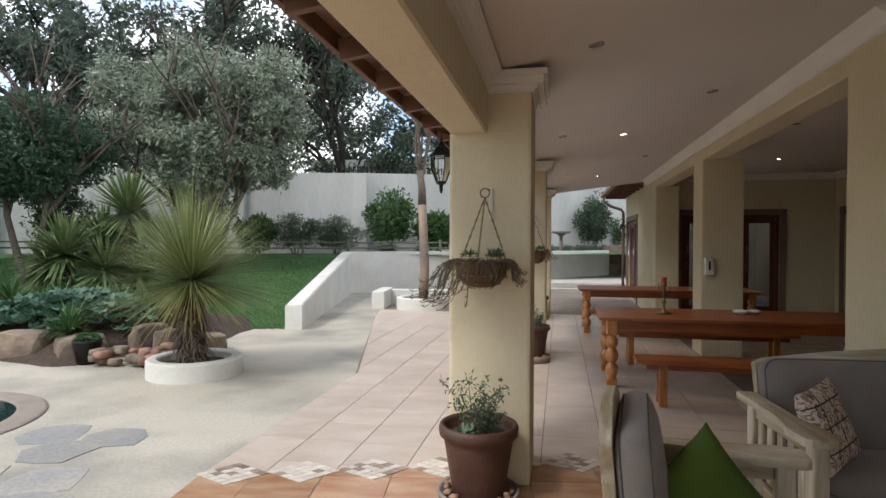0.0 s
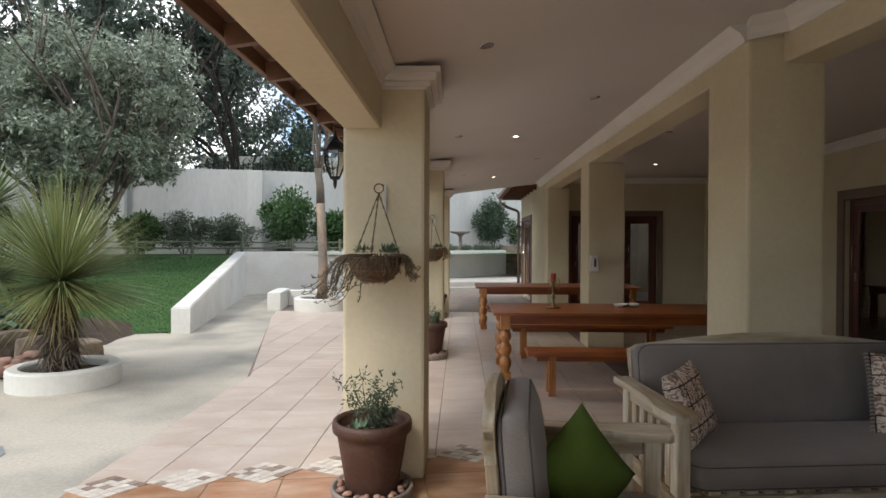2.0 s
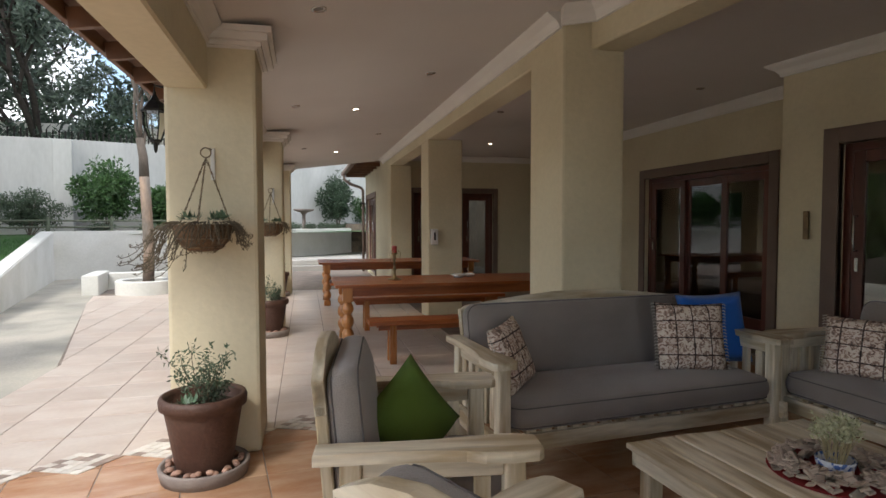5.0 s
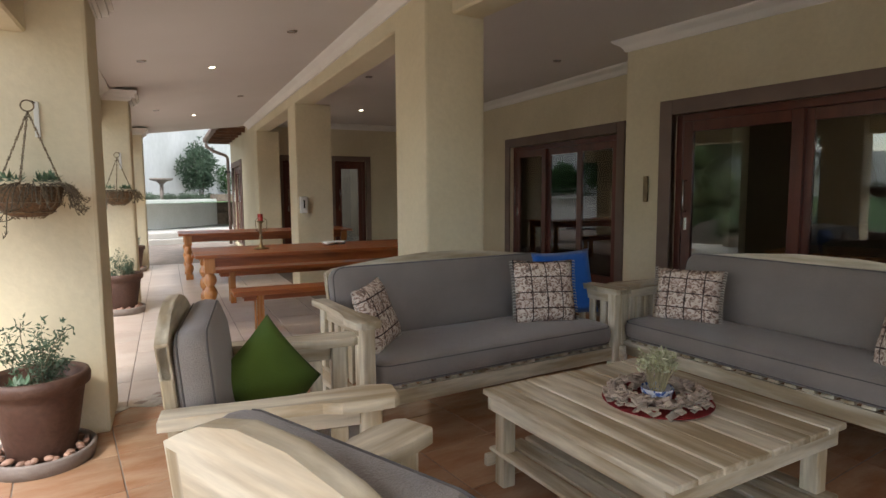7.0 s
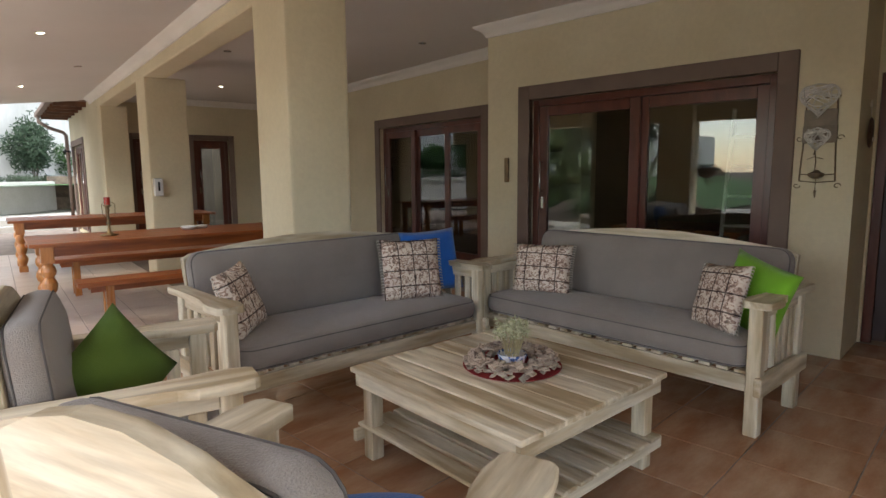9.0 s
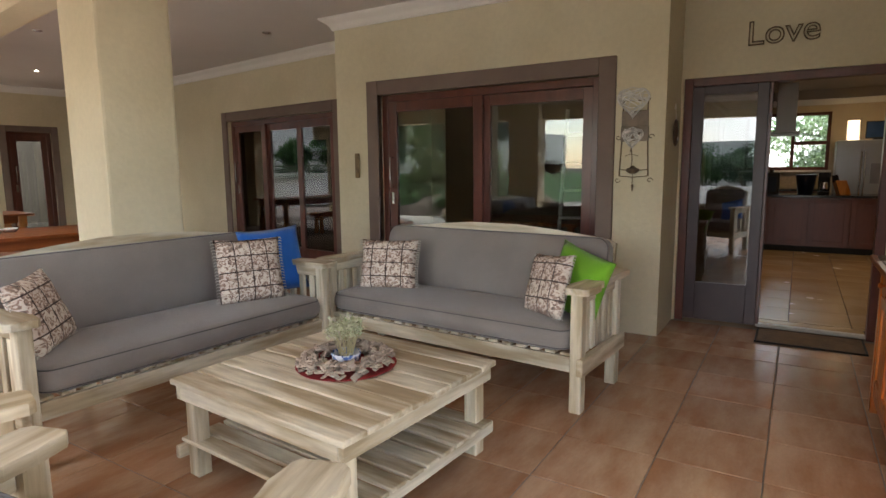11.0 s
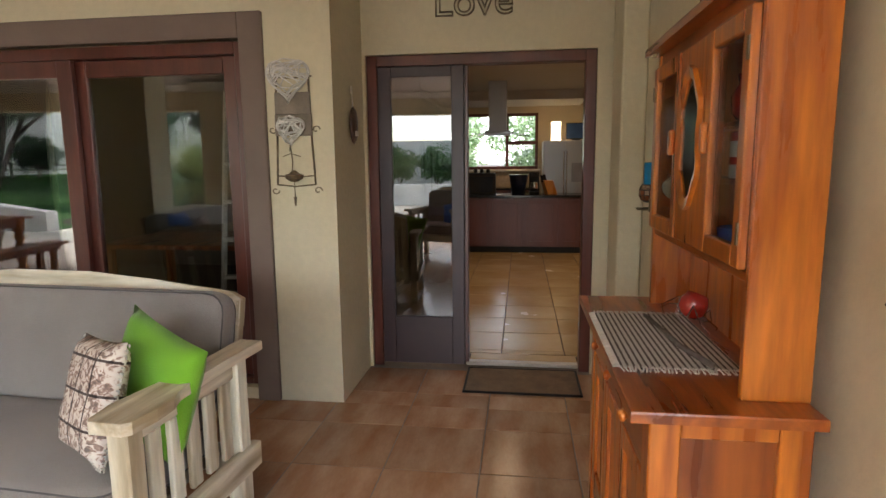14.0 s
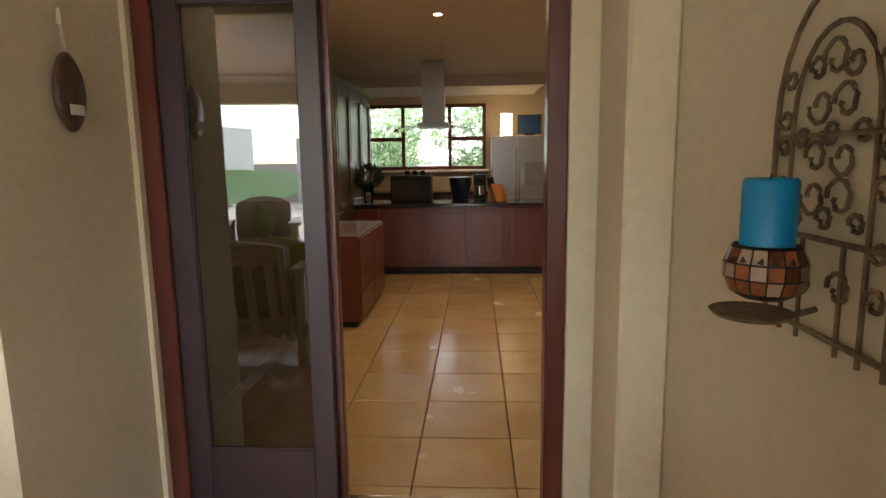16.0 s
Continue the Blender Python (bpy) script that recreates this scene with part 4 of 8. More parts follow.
    bh = back_z - seat_z - 0.25
    bc = part("back_cushion", pad(L - 0.02, bh + 0.05, 0.13, 0.03, edge=0.06), M_FABRIC, s, "grey woven back pad", smooth=True,
              m=lean @ pose(0, 0.035, 0.15 + (bh + 0.05) / 2, 90, 0, 0))
    part("piping", pad_piping(L - 0.02, bh + 0.05, 0.045, 0.06), M_PIPING, bc)
    part("piping", pad_piping(L - 0.02, bh + 0.05, -0.045, 0.06), M_PIPING, bc)
    return s


settee("sofa", pose(3.20, 4.15, 0, 0, 0, -2.5), 1.95, "whitewashed slatted timber sofa with grey cushions against the column", depth=0.78, arm_z=0.725)
settee("sofa", pose(4.565, 2.844, 0, 0, 0, -94), 2.05, "whitewashed slatted timber sofa with grey cushions before the sliding door", depth=0.74, arm_z=0.725)
settee("armchair", pose(1.575, 3.284, 0, 0, 0, 74.5), 0.88, "whitewashed slatted timber armchair with grey cushions beside the column", depth=0.70, arm_z=0.725, back_z=1.0, rake=5)
settee("armchair", pose(1.501, 2.01, 0, 0, 0, 107.5), 0.83, "whitewashed slatted armchair with striped grey cushions by the coffee table", depth=0.70, arm_z=0.725, back_z=1.03, rake=6)

throw_cushion("cushion", pose(2.52, 4.08, 0.49, -20, -4, 42), 0.40, M_CUSH_PRINT, "printed scatter cushion with brown animal squares in the sofa corner", True)
throw_cushion("cushion", pose(3.69, 3.98, 0.49, -16, 1, -22), 0.45, M_CUSH_PRINT, "printed scatter cushion with pale animal squares leaning on a blue one", True)
throw_cushion("cushion", pose(4.00, 4.06, 0.50, -16, -2, -14), 0.48, M_BLUE, "plain bright blue scatter cushion", thick=0.14)
throw_cushion("cushion", pose(4.48, 3.46, 0.49, -16, 0, -72) @ Matrix.Diagonal((1.08, 1, 0.93, 1)), 0.41, M_CUSH_PRINT, "printed scatter cushion with animal squares at the sofa end", True)
throw_cushion("cushion", pose(4.31, 2.17, 0.49, -18, -6, -124), 0.39, M_CUSH_PRINT, "printed scatter cushion leaning on a lime green one", True)
throw_cushion("cushion", pose(4.46, 2.06, 0.475, -10, 14, -116), 0.43, M_GREEN, "plain lime green scatter cushion", thick=0.13)
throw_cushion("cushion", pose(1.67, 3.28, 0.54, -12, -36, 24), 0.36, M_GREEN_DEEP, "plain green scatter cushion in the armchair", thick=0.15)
throw_cushion("cushion", pose(1.66, 1.80, 0.50, -26, 14, 112), 0.36, M_BLUE, "plain bright blue scatter cushion in the armchair", thick=0.14)


def coffee_table():
    t = thing("coffee_table", pose(3.05, 2.665, 0, 0, 0, -4), "low square whitewashed plank coffee table with a slatted shelf", "table")
    w, d, h = 0.52, 0.545, 0.46
    for k in range(8):
        x = -w + (2 * w) * k / 8
        part("top_plank", boxes((x + 0.0025, x + 2 * w / 8 - 0.0025, -d, d, h - 0.025, h + 0.002 * (k % 3)), bevel=0.004), M_WHITEWASH, t)
    for sy in (-1, 1):
        y0, y1 = sorted((sy * (d - 0.02), sy * (d - 0.045)))
        part("apron", boxes((-w + 0.02, w - 0.02, y0, y1, h - 0.095, h - 0.025), bevel=0.003), M_WHITEWASH_X, t)
        x0, x1 = sorted((sy * (w - 0.02), sy * (w - 0.045)))
        part("apron", boxes((x0, x1, -d + 0.045, d - 0.045, h - 0.095, h - 0.025), bevel=0.003), M_WHITEWASH, t)
    for sx in (-1, 1):
        for sy in (-1, 1):
            part("leg", boxes((sx * (w - 0.08) - 0.035, sx * (w - 0.08) + 0.035, sy * (d - 0.08) - 0.035, sy * (d - 0.08) + 0.035, 0, h - 0.025), bevel=0.004), M_WHITEWASH_Z, t)
    for sy in (-1, 1):
        part("shelf_rail", boxes((-w + 0.0, w - 0.0, sy * (d - 0.03) - 0.013, sy * (d - 0.03) + 0.013, 0.09, 0.15), bevel=0.004), M_WHITEWASH_X, t)
    for k in range(9):
        x = -w + 0.03 + (2 * w - 0.06) * (k + 0.5) / 9
        part("shelf_slat", boxes((x - 0.045, x + 0.045, -d + 0.0, d - 0.0, 0.15, 0.168), bevel=0.004), M_WHITEWASH, t)


coffee_table()


# ---- dining tables and benches ----
LEG = [(0.045, 0.0), (0.052, 0.03), (0.052, 0.09), (0.040, 0.10), (0.055, 0.13), (0.068, 0.17), (0.066, 0.21), (0.045, 0.25), (0.040, 0.26), (0.060, 0.29), (0.070, 0.33), (0.066, 0.37), (0.045, 0.41),
       (0.040, 0.42), (0.060, 0.45), (0.068, 0.48), (0.060, 0.52), (0.042, 0.55), (0.042, 0.56)]


def dining_table(m, length, width, h=0.76):
    t = thing("dining_table", m, "long varnished pine dining table on turned bulbous legs", "table", "dining tables")
    n = 6
    for k in range(n):
        y = -width / 2 + width * k / n
        part("top_plank", boxes((0, length, y + 0.001, y + width / n - 0.001, h - 0.035, h), bevel=0.004), M_ORANGE_X, t)
    part("apron", boxes((0.16, length - 0.16, -width / 2 + 0.10, -width / 2 + 0.13, h - 0.14, h - 0.035), (0.16, length - 0.16, width / 2 - 0.13, width / 2 - 0.10, h - 0.14, h - 0.035),
                        (0.13, 0.16, -width / 2 + 0.10, width / 2 - 0.10, h - 0.14, h - 0.035), (length - 0.16, length - 0.13, -width / 2 + 0.10, width / 2 - 0.10, h - 0.14, h - 0.035)), M_ORANGE_X, t)
    for x in (0.14, length - 0.14):
        for sy in (-1, 1):
            bm = bmesh.new()
            lathe(bm, LEG, 18)
            box(bm, -0.055, 0.055, -0.055, 0.055, 0.56, h - 0.035, bevel=0.006)
            box(bm, -0.055, 0.055, -0.055, 0.055, 0.0, 0.085, bevel=0.006)
            o = part("leg", bm, M_ORANGE_Z, t, m=pose(x, sy * (width / 2 - 0.12), 0), smooth=False)
    return t


def bench(m, length, width=0.30, h=0.45):
    t = thing("bench", m, "long low varnished pine bench beside the dining table", "bench", "dining benches")
    part("seat", boxes((0, length, -width / 2, width / 2, h - 0.045, h), bevel=0.006), M_ORANGE_X, t)
    part("apron", boxes((0.10, length - 0.10, -width / 2 + 0.05, -width / 2 + 0.07, h - 0.10, h - 0.045), (0.10, length - 0.10, width / 2 - 0.07, width / 2 - 0.05, h - 0.10, h - 0.045)), M_ORANGE_X, t)
    for x in (0.25, length - 0.25):
        for sy in (-1, 1):
            part("leg", boxes((x - 0.035, x + 0.035, sy * (width / 2 - 0.06) - 0.03, sy * (width / 2 - 0.06) + 0.03, 0, h - 0.045), bevel=0.004), M_ORANGE_Z, t)
    return t


TA = (1.02, 7.95)
dining_table(H8 @ pose(1.02, 8.25, 0), 2.95, 1.05)
dining_table(H8 @ pose(0.93, 12.0, 0), 2.9, 1.0)
bench(H8 @ pose(1.32, 7.22, 0), 2.1)
bench(H8 @ pose(1.25, 9.15, 0), 2.2)
bench(H8 @ pose(1.1, 11.2, 0), 2.2)

# ---- plants ----
def blades(rng, n, centre, length, width, spread=(0.0, 180.0), droop=0.25, segs=4, thin=0.4):
    """Arrays for n long bent blades from one centre; spread: the range of angles from upright."""
    V, F = [], []
    for _ in range(n):
        a = rng.uniform(0, 2 * math.pi)
        c0, c1 = math.cos(radians(spread[0])), math.cos(radians(spread[1]))
        th = math.acos(rng.uniform(c1, c0))
        d = Vector((math.sin(th) * math.cos(a), math.sin(th) * math.sin(a), math.cos(th)))
        side = d.cross(Vector((0, 0, 1)))
        side = side.normalized() if side.length > 1e-3 else Vector((1, 0, 0))
        ln, w = length * rng.uniform(0.75, 1.1), width * rng.uniform(0.8, 1.2)
        base = len(V)
        p = Vector(centre) + d * 0.03
        for k in range(segs + 1):
            t = k / segs
            ww = w * (1 - t) ** thin / 2 if k < segs else 0.0004
            V.append(tuple(p - side * ww))
            V.append(tuple(p + side * ww + Vector((0, 0, 0))))
            d = (d + Vector((0, 0, -droop * (t + 0.1) / segs * 1.6))).normalized()
            p = p + d * ln / segs
        for k in range(segs):
            b = base + 2 * k
            F.append((b, b + 1, b + 3, b + 2))
    return V, F


def limb(bm, p, d, length, r, rng, depth, tips, bend=0.25, kids=3, up=0.25):
    """A branch that forks; its ends are gathered in tips."""
    pts = [p.copy()]
    n = 4
    for _ in range(n):
        d = (d + Vector((rng.uniform(-1, 1), rng.uniform(-1, 1), rng.uniform(-0.4, 1) * up * 2)) * bend).normalized()
        p = p + d * length / n
        pts.append(p.copy())
    r1 = r * 0.62
    tube(bm, pts, r, 7 if r > 0.05 else 5, r1)
    if depth == 0:
        tips.append((pts[-1], d))
        tips.append((pts[-3], d))
        return
    for k in range(kids):
        a = rng.uniform(0, 2 * math.pi)
        off = Vector((math.cos(a), math.sin(a), rng.uniform(-0.1, 0.7)))
        limb(bm, pts[-1 if k < 2 else -2], (d + off * rng.uniform(0.5, 0.9)).normalized(), length * rng.uniform(0.6, 0.8), r1, rng, depth - 1, tips, bend, kids, up)


def tree(name, base, height, crown, label, leaf_mat, bark, leaves=12000, leaf=(0.09, 0.03), trunk_r=0.12, trunks=1, seed=0, clump=0.45, depth=3, lean=(0, 0), group=""):
    """crown: (x, y, z radii) about its centre height; clumps of leaves gather on the branch ends and the crown's skin."""
    rng, nr = random.Random(seed), np.random.default_rng(seed)
    t = thing(name, pose(*base), label, "tree", group)
    bm, tips = bmesh.new(), []
    cz, (rx, ry, rz) = crown[0], crown[1]
    for k in range(trunks):
        a = 2 * math.pi * (k + rng.random() * 0.4) / trunks
        tilt = 0.35 if trunks > 1 else 0.05
        limb(bm, Vector((0, 0, -0.1)), Vector((math.cos(a) * tilt + lean[0], math.sin(a) * tilt + lean[1], 1)).normalized(), (cz - rz * 0.5) * 0.9, trunk_r / (trunks ** 0.4), rng, depth, tips, 0.12, 3)
    part("trunk", bm, bark, t, smooth=True)
    pts = []
    ctr = np.array([lean[0] * cz, lean[1] * cz, cz])
    nclump = max(30, leaves // 130)
    skin, _ = blob_points(ctr, (rx * 0.88, ry * 0.88, rz * 0.86), nclump, nr, 0.45)
    inside = []
    for q in [np.array(p) for p, _ in tips]:
        e = (q - ctr) / np.array([rx, ry, rz])
        if (e ** 2).sum() < 1.3:
            inside.append(q)
    spots = np.array(list(skin) + inside)
    per = leaves // len(spots)
    C, N = [], []
    for s in spots:
        sz = clump * nr.uniform(0.55, 1.25)
        c, d = blob_points(s, (sz, sz, sz * 0.75), per, nr, 0.2)
        C.append(c)
        N.append(d)
    v, f = leaf_mesh(np.concatenate(C), np.concatenate(N), leaf[0], leaf[1], nr, droop=0.15)
    cloud("crown", v.tolist(), f.tolist(), leaf_mat, t)
    return t


def shrub(name, base, radii, label, mat, n=2500, leaf=(0.10, 0.045), seed=0, category="shrub", stems=7, group=""):
    rng, nr = random.Random(seed), np.random.default_rng(seed)
    t = thing(name, pose(*base), label, category, group)
    bm = bmesh.new()
    spots = []
    for k in range(stems * 3):
        a, rr = rng.uniform(0, 2 * math.pi), rng.uniform(0.1, 0.9)
        tip = Vector((math.cos(a) * radii[0] * rr, math.sin(a) * radii[1] * rr, radii[2] * (1.0 + 0.9 * (1 - rr) * rng.uniform(0.6, 1.1))))
        if k < stems:
            tube(bm, [(0, 0, -0.05), tip * 0.5 + Vector((0, 0, 0.05)), tip], 0.018, 5, 0.005)
        spots.append(tip)
        spots.append(tip * 0.6)
    part("stem", bm, M_BARK, t)
    per = n // len(spots)
    C, N = [], []
    for s in spots:
        sz = nr.uniform(0.20, 0.42)
        c, d = blob_points(s, (radii[0] * sz, radii[1] * sz, radii[2] * sz), per, nr, 0.2)
        C.append(c)
        N.append(d)
    c = np.concatenate(C)
    c[:, 2] = np.maximum(c[:, 2], 0.02)
    v, f = leaf_mesh(c, np.concatenate(N), leaf[0], leaf[1], nr)
    cloud("foliage", v.tolist(), f.tolist(), mat, t)
    return t


# trees beyond the wall
M_GUMLEAF = material("gum_leaf", (0.06, 0.09, 0.07), 0.5, color2=(0.125, 0.16, 0.12), scale=0.6, island=0.45, trans=0.3)
M_BARK_DARK = material("dark_bark", (0.05, 0.04, 0.032), 0.95, color2=(0.03, 0.025, 0.02), scale=9, bump=0.5)
for k, (x, y, h, r) in enumerate([(-24, 24, 15, 3.6), (-19.5, 27, 16, 3.6), (-15.2, 24.5, 15, 3.2), (-11.6, 27.5, 17, 3.4), (-8.2, 25.5, 15, 3.0), (-4.6, 27.5, 14, 3.0), (-1.8, 29, 12, 2.8), (1.8, 31, 12, 2.9),
                                  (5.5, 34, 11, 3.0), (-28, 20, 14, 3.5), (-14, 33, 17, 3.8), (-6.5, 34, 16, 3.8), (1, 37, 13, 3.6), (-21, 33, 17, 3.8), (12, 38, 12, 3.6), (20, 42, 12, 4)]):
    tree("gum_tree", (x, y, 0.0), h, (h * 0.56, (r, r, h * 0.42)), "tall dark eucalyptus tree behind the boundary wall", M_GUMLEAF, M_BARK_DARK, 5200, (0.36, 0.12), 0.22, 1, 40 + k, 0.62, 3, group="trees behind the wall")
for k in range(16):
    x = -29 + 2.9 * k
    y = 23.5 + 0.40 * max(0, x + 11) + 1.5 * (k % 3)
    shrub("hedge_bush", (x, y, 1.0), (2.0, 1.4, 2.6), "dark bushy undergrowth behind the boundary wall", M_DARKLEAF, 2600, (0.22, 0.09), 80 + k, group="bushes behind the wall")

M_SIDELEAF = material("side_leaf", (0.04, 0.095, 0.055), 0.5, color2=(0.085, 0.145, 0.085), scale=1.2, island=0.4, trans=0.25)
tree("olive_tree", (-6.45, 16.6, 0.75), 6, (3.85, (2.85, 2.5, 2.25)), "large grey-green olive tree on the lawn", M_OLIVE, M_BARK, 60000, (0.15, 0.05), 0.15, 3, 3, 0.34, 3)
tree("garden_tree", (-9.95, 14.4, 0.55), 5, (3.1, (1.95, 1.8, 1.15)), "spreading dark green tree at the side of the lawn", M_SIDELEAF, M_BARK, 42000, (0.11, 0.05), 0.13, 2, 8, 0.44, 3)
tree("garden_tree", (-13.0, 12.5, 0.45), 5, (3.4, (2.0, 1.8, 1.6)), "spreading dark green tree at the side of the lawn", M_DARKLEAF, M_BARK, 16000, (0.13, 0.055), 0.14, 2, 9, 0.4, 3)

# bare pale-barked tree in the ring planter
bt = thing("bare_tree", pose(-0.47, 14.70, 0.22), "nearly bare pale-barked tree in a round white planter", "tree")
bm = bmesh.new()
tube(bm, [(0, 0, -0.05), (0.03, 0.01, 0.7), (0.0, 0.02, 1.5), (-0.03, 0, 2.2)], 0.115, 10, 0.10)
part("lower_trunk", bm, M_BARK_PINK, bt, "peeling pinkish lower trunk", smooth=True)
bm, tips, rr = bmesh.new(), [], random.Random(21)
tube(bm, [(-0.03, 0, 2.19), (-0.04, 0.02, 2.6), (-0.1, 0.0, 3.0)], 0.099, 8, 0.075)
for k in range(6):
    a = k * 1.05
    limb(bm, Vector((-0.08, 0, 2.6 + 0.08 * k)), Vector((math.cos(a) * 0.3, math.sin(a) * 0.3, 1)).normalized(), 1.5, 0.036, rr, 2, tips, 0.14, 3, 0.4)
part("bare_crown", bm, M_BARK, bt, "bare grey upper branches", smooth=True)

# yucca clump
yc = thing("yucca", pose(-6.5, 12.0, lawn_z(-6.5, 12.0)), "clump of spiky striped green yuccas at the lawn edge", "plant")
rg = random.Random(4)
for k, (x, y, z, r) in enumerate([(0.42, 0.3, 1.95, 0.85), (-0.45, -0.3, 1.15, 0.8), (0.25, -0.2, 0.85, 0.75), (-0.1, 0.3, 1.35, 0.75), (-0.95, 0.0, 0.85, 0.7), (0.75, 0.1, 0.75, 0.65)]):
    bm = bmesh.new()
    tube(bm, [(x * 0.4, y * 0.4, -0.05), (x * 0.8, y * 0.8, z * 0.5), (x, y, z)], 0.06, 7)
    part("stalk", bm, M_BARK, yc)
    v, f = blades(rg, 340, (x, y, z), r * 1.15, 0.06, (0, 128), 0.25)
    cloud("rosette", v, f, M_YUCCA, yc)

# round white planter with the spiky grass tree
def ring_planter(name, m, r, h, w, label):
    t = thing(name, m, label, "planter")
    bm = bmesh.new()
    lathe(bm, [(r - w, -0.02), (r, -0.02), (r, h - 0.02), (r - 0.02, h), (r - w + 0.02, h), (r - w, h - 0.02), (r - w, -0.02)], 48, cap=False)
    part("ring", bm, M_WHITE, t, smooth=False)
    bm = bmesh.new()
    lathe(bm, [(r - w + 0.005, 0.0), (r - w + 0.005, h - 0.09), (0.05, h - 0.05)], 32)
    part("soil", bm, M_SOIL, t, "dark bark mulch")
    return t


ring_planter("planter", pose(-2.52, 7.85, 0), 0.53, 0.21, 0.13, "low round white plastered planter with a spiky plant")
ring_planter("planter", pose(-0.47, 14.70, 0), 0.62, 0.28, 0.14, "low round white plastered planter round a bare tree")
dl = thing("dasylirion", pose(-2.56, 7.85, 0.12), "big spiky green grass tree with a shaggy dry trunk", "plant")
rg = random.Random(9)
bm = bmesh.new()
lathe(bm, [(0.17, 0.0), (0.16, 0.2), (0.14, 0.5), (0.12, 0.85), (0.06, 0.98)], 14)
part("trunk", bm, M_SOIL, dl)
v, f = blades(rg, 1700, (0, 0, 0.98), 1.17, 0.010, (0, 106), 0.22, 5, 0.3)
cloud("foliage", v, f, M_SPIKE, dl)
v, f = blades(rg, 240, (0, 0, 0.95), 0.95, 0.010, (95, 130), 0.3, 5, 0.3)
cloud("dry_foliage", v, f, M_SPIKE_DRY, dl, "drooping yellowed blades")
V, F = [], []
M_DEADLEAF = material("dead_leaf_skirt", (0.24, 0.20, 0.155), 0.85, color2=(0.13, 0.105, 0.08), scale=9, island=0.4)
for k in range(230):
    a, z = rg.uniform(0, 6.28), rg.uniform(0.04, 0.7)
    v, f = blades(rg, 4, (0.13 * math.cos(a), 0.13 * math.sin(a), z), 0.24, 0.014, (80, 170), 0.6, 3)
    F += [tuple(i + len(V) for i in q) for q in f]
    V += v
cloud("dry_skirt", V, F, M_DEADLEAF, dl, "shaggy dead leaf skirt")

# low white step wall by the tree
slab("low_wall", [(-1.66, -1.36, 14.55, 15.9, -0.02, 0.40), (-1.36, 0.9, 15.65, 15.9, -0.02, 0.36)], M_WHITE, "low white plastered garden wall beside the planter", None, 0.015)

# shrubs in front of the boundary wall
for k, (x, y, rx, rz, mat, lf) in enumerate([(-7.55, 18.2, 0.95, 0.85, M_DARKLEAF, (0.10, 0.05)), (-6.3, 19.3, 0.55, 0.45, M_MIDLEAF, (0.20, 0.07)), (-5.1, 19.7, 0.75, 0.5, M_GREYLEAF, (0.09, 0.03)),
                                             (-3.9, 20.1, 0.8, 0.45, M_GREYLEAF, (0.09, 0.03)), (-2.1, 20.5, 0.85, 0.75, M_MIDLEAF, (0.13, 0.06)), (-0.6, 21.3, 0.6, 0.5, M_MIDLEAF, (0.22, 0.06)),
                                             (-9.2, 17.6, 0.8, 0.5, M_DARKLEAF, (0.10, 0.05)), (-11.2, 16.8, 0.9, 0.8, M_DARKLEAF, (0.10, 0.05)), (-13.6, 16.2, 1.1, 0.9, M_DARKLEAF, (0.12, 0.05)),
                                             (1.2, 22.0, 0.8, 0.6, M_MIDLEAF, (0.14, 0.06)), (5.6, 25.3, 0.65, 0.85, M_DARKLEAF, (0.13, 0.05)), (6.6, 26.8, 0.7, 0.55, M_MIDLEAF, (0.13, 0.05))]):
    shrub("garden_shrub", (x, y, 1.08), (rx * 1.25, rx * 0.9, rz * 1.45), "leafy garden shrub before the boundary wall", mat, 4600, lf, 120 + k, group="shrubs before the wall")
for k, (x, y) in enumerate([(3.4, 22.5), (4.1, 23.1), (4.7, 23.7), (5.2, 24.3), (5.9, 25.2), (2.5, 22.0), (1.4, 21.4), (0.2, 20.8), (-1.0, 20.1), (-2.1, 19.6)]):
    shrub("border_plant", (x, y, 1.13), (0.42, 0.36, 0.17), "low grey-green border plant above the retaining wall", M_GREYLEAF, 900, (0.07, 0.02), 150 + k, group="border plants")

# pole fence round the lawn
fence = thing("pole_fence", pose(0, 0, 0), "low weathered pole fence at the back of the lawn", "fence")
fl = [(-16, 15.6), (-13.2, 16.4), (-10.6, 17.1), (-8.2, 17.7), (-5.9, 18.2), (-4.5, 18.55), (-3.2, 18.95), (-1.8, 19.35), (-0.4, 19.75), (1.0, 20.2), (2.4, 20.7)]
for k, (x, y) in enumerate(fl):
    bm = bmesh.new()
    lathe(bm, [(0.045, 1.0), (0.045, 1.60), (0.035, 1.63)], 9, pose(x, y, 0))
    part("post", bm, M_FENCE, fence)
    if k:
        for z in (1.36, 1.53):
            bm = bmesh.new()
            px, py = fl[k - 1]
            tube(bm, [(px, py, z), ((px + x) / 2, (py + y) / 2, z - 0.012), (x, y, z)], 0.025, 7)
            part("rail", bm, M_FENCE, fence)

# neighbour's wall and the spikes on the boundary wall
slab("neighbour_wall", [(-7.0, 3.0, 27.9, 28.1, 0, 5.35)], M_WHITE, "pale neighbouring wall beyond the garden")
sp = thing("wall_spikes", pose(0, 0, 0), "row of black security spikes on the boundary wall", "spikes")
for k in range(34):
    x = -4.6 + k * 0.15
    y = 21.4 + max(0, x + 3.3) * 0.526 if x > -3.3 else 21.4 + (x + 3.3) * 0.22
    z = 3.93 + max(0, (x + 3.3)) * 0.0375
    part("spike", boxes((-0.02, 0.02, -0.01, 0.01, -0.03, 0.28)), M_BLACKIRON, sp, m=pose(x, y, z))

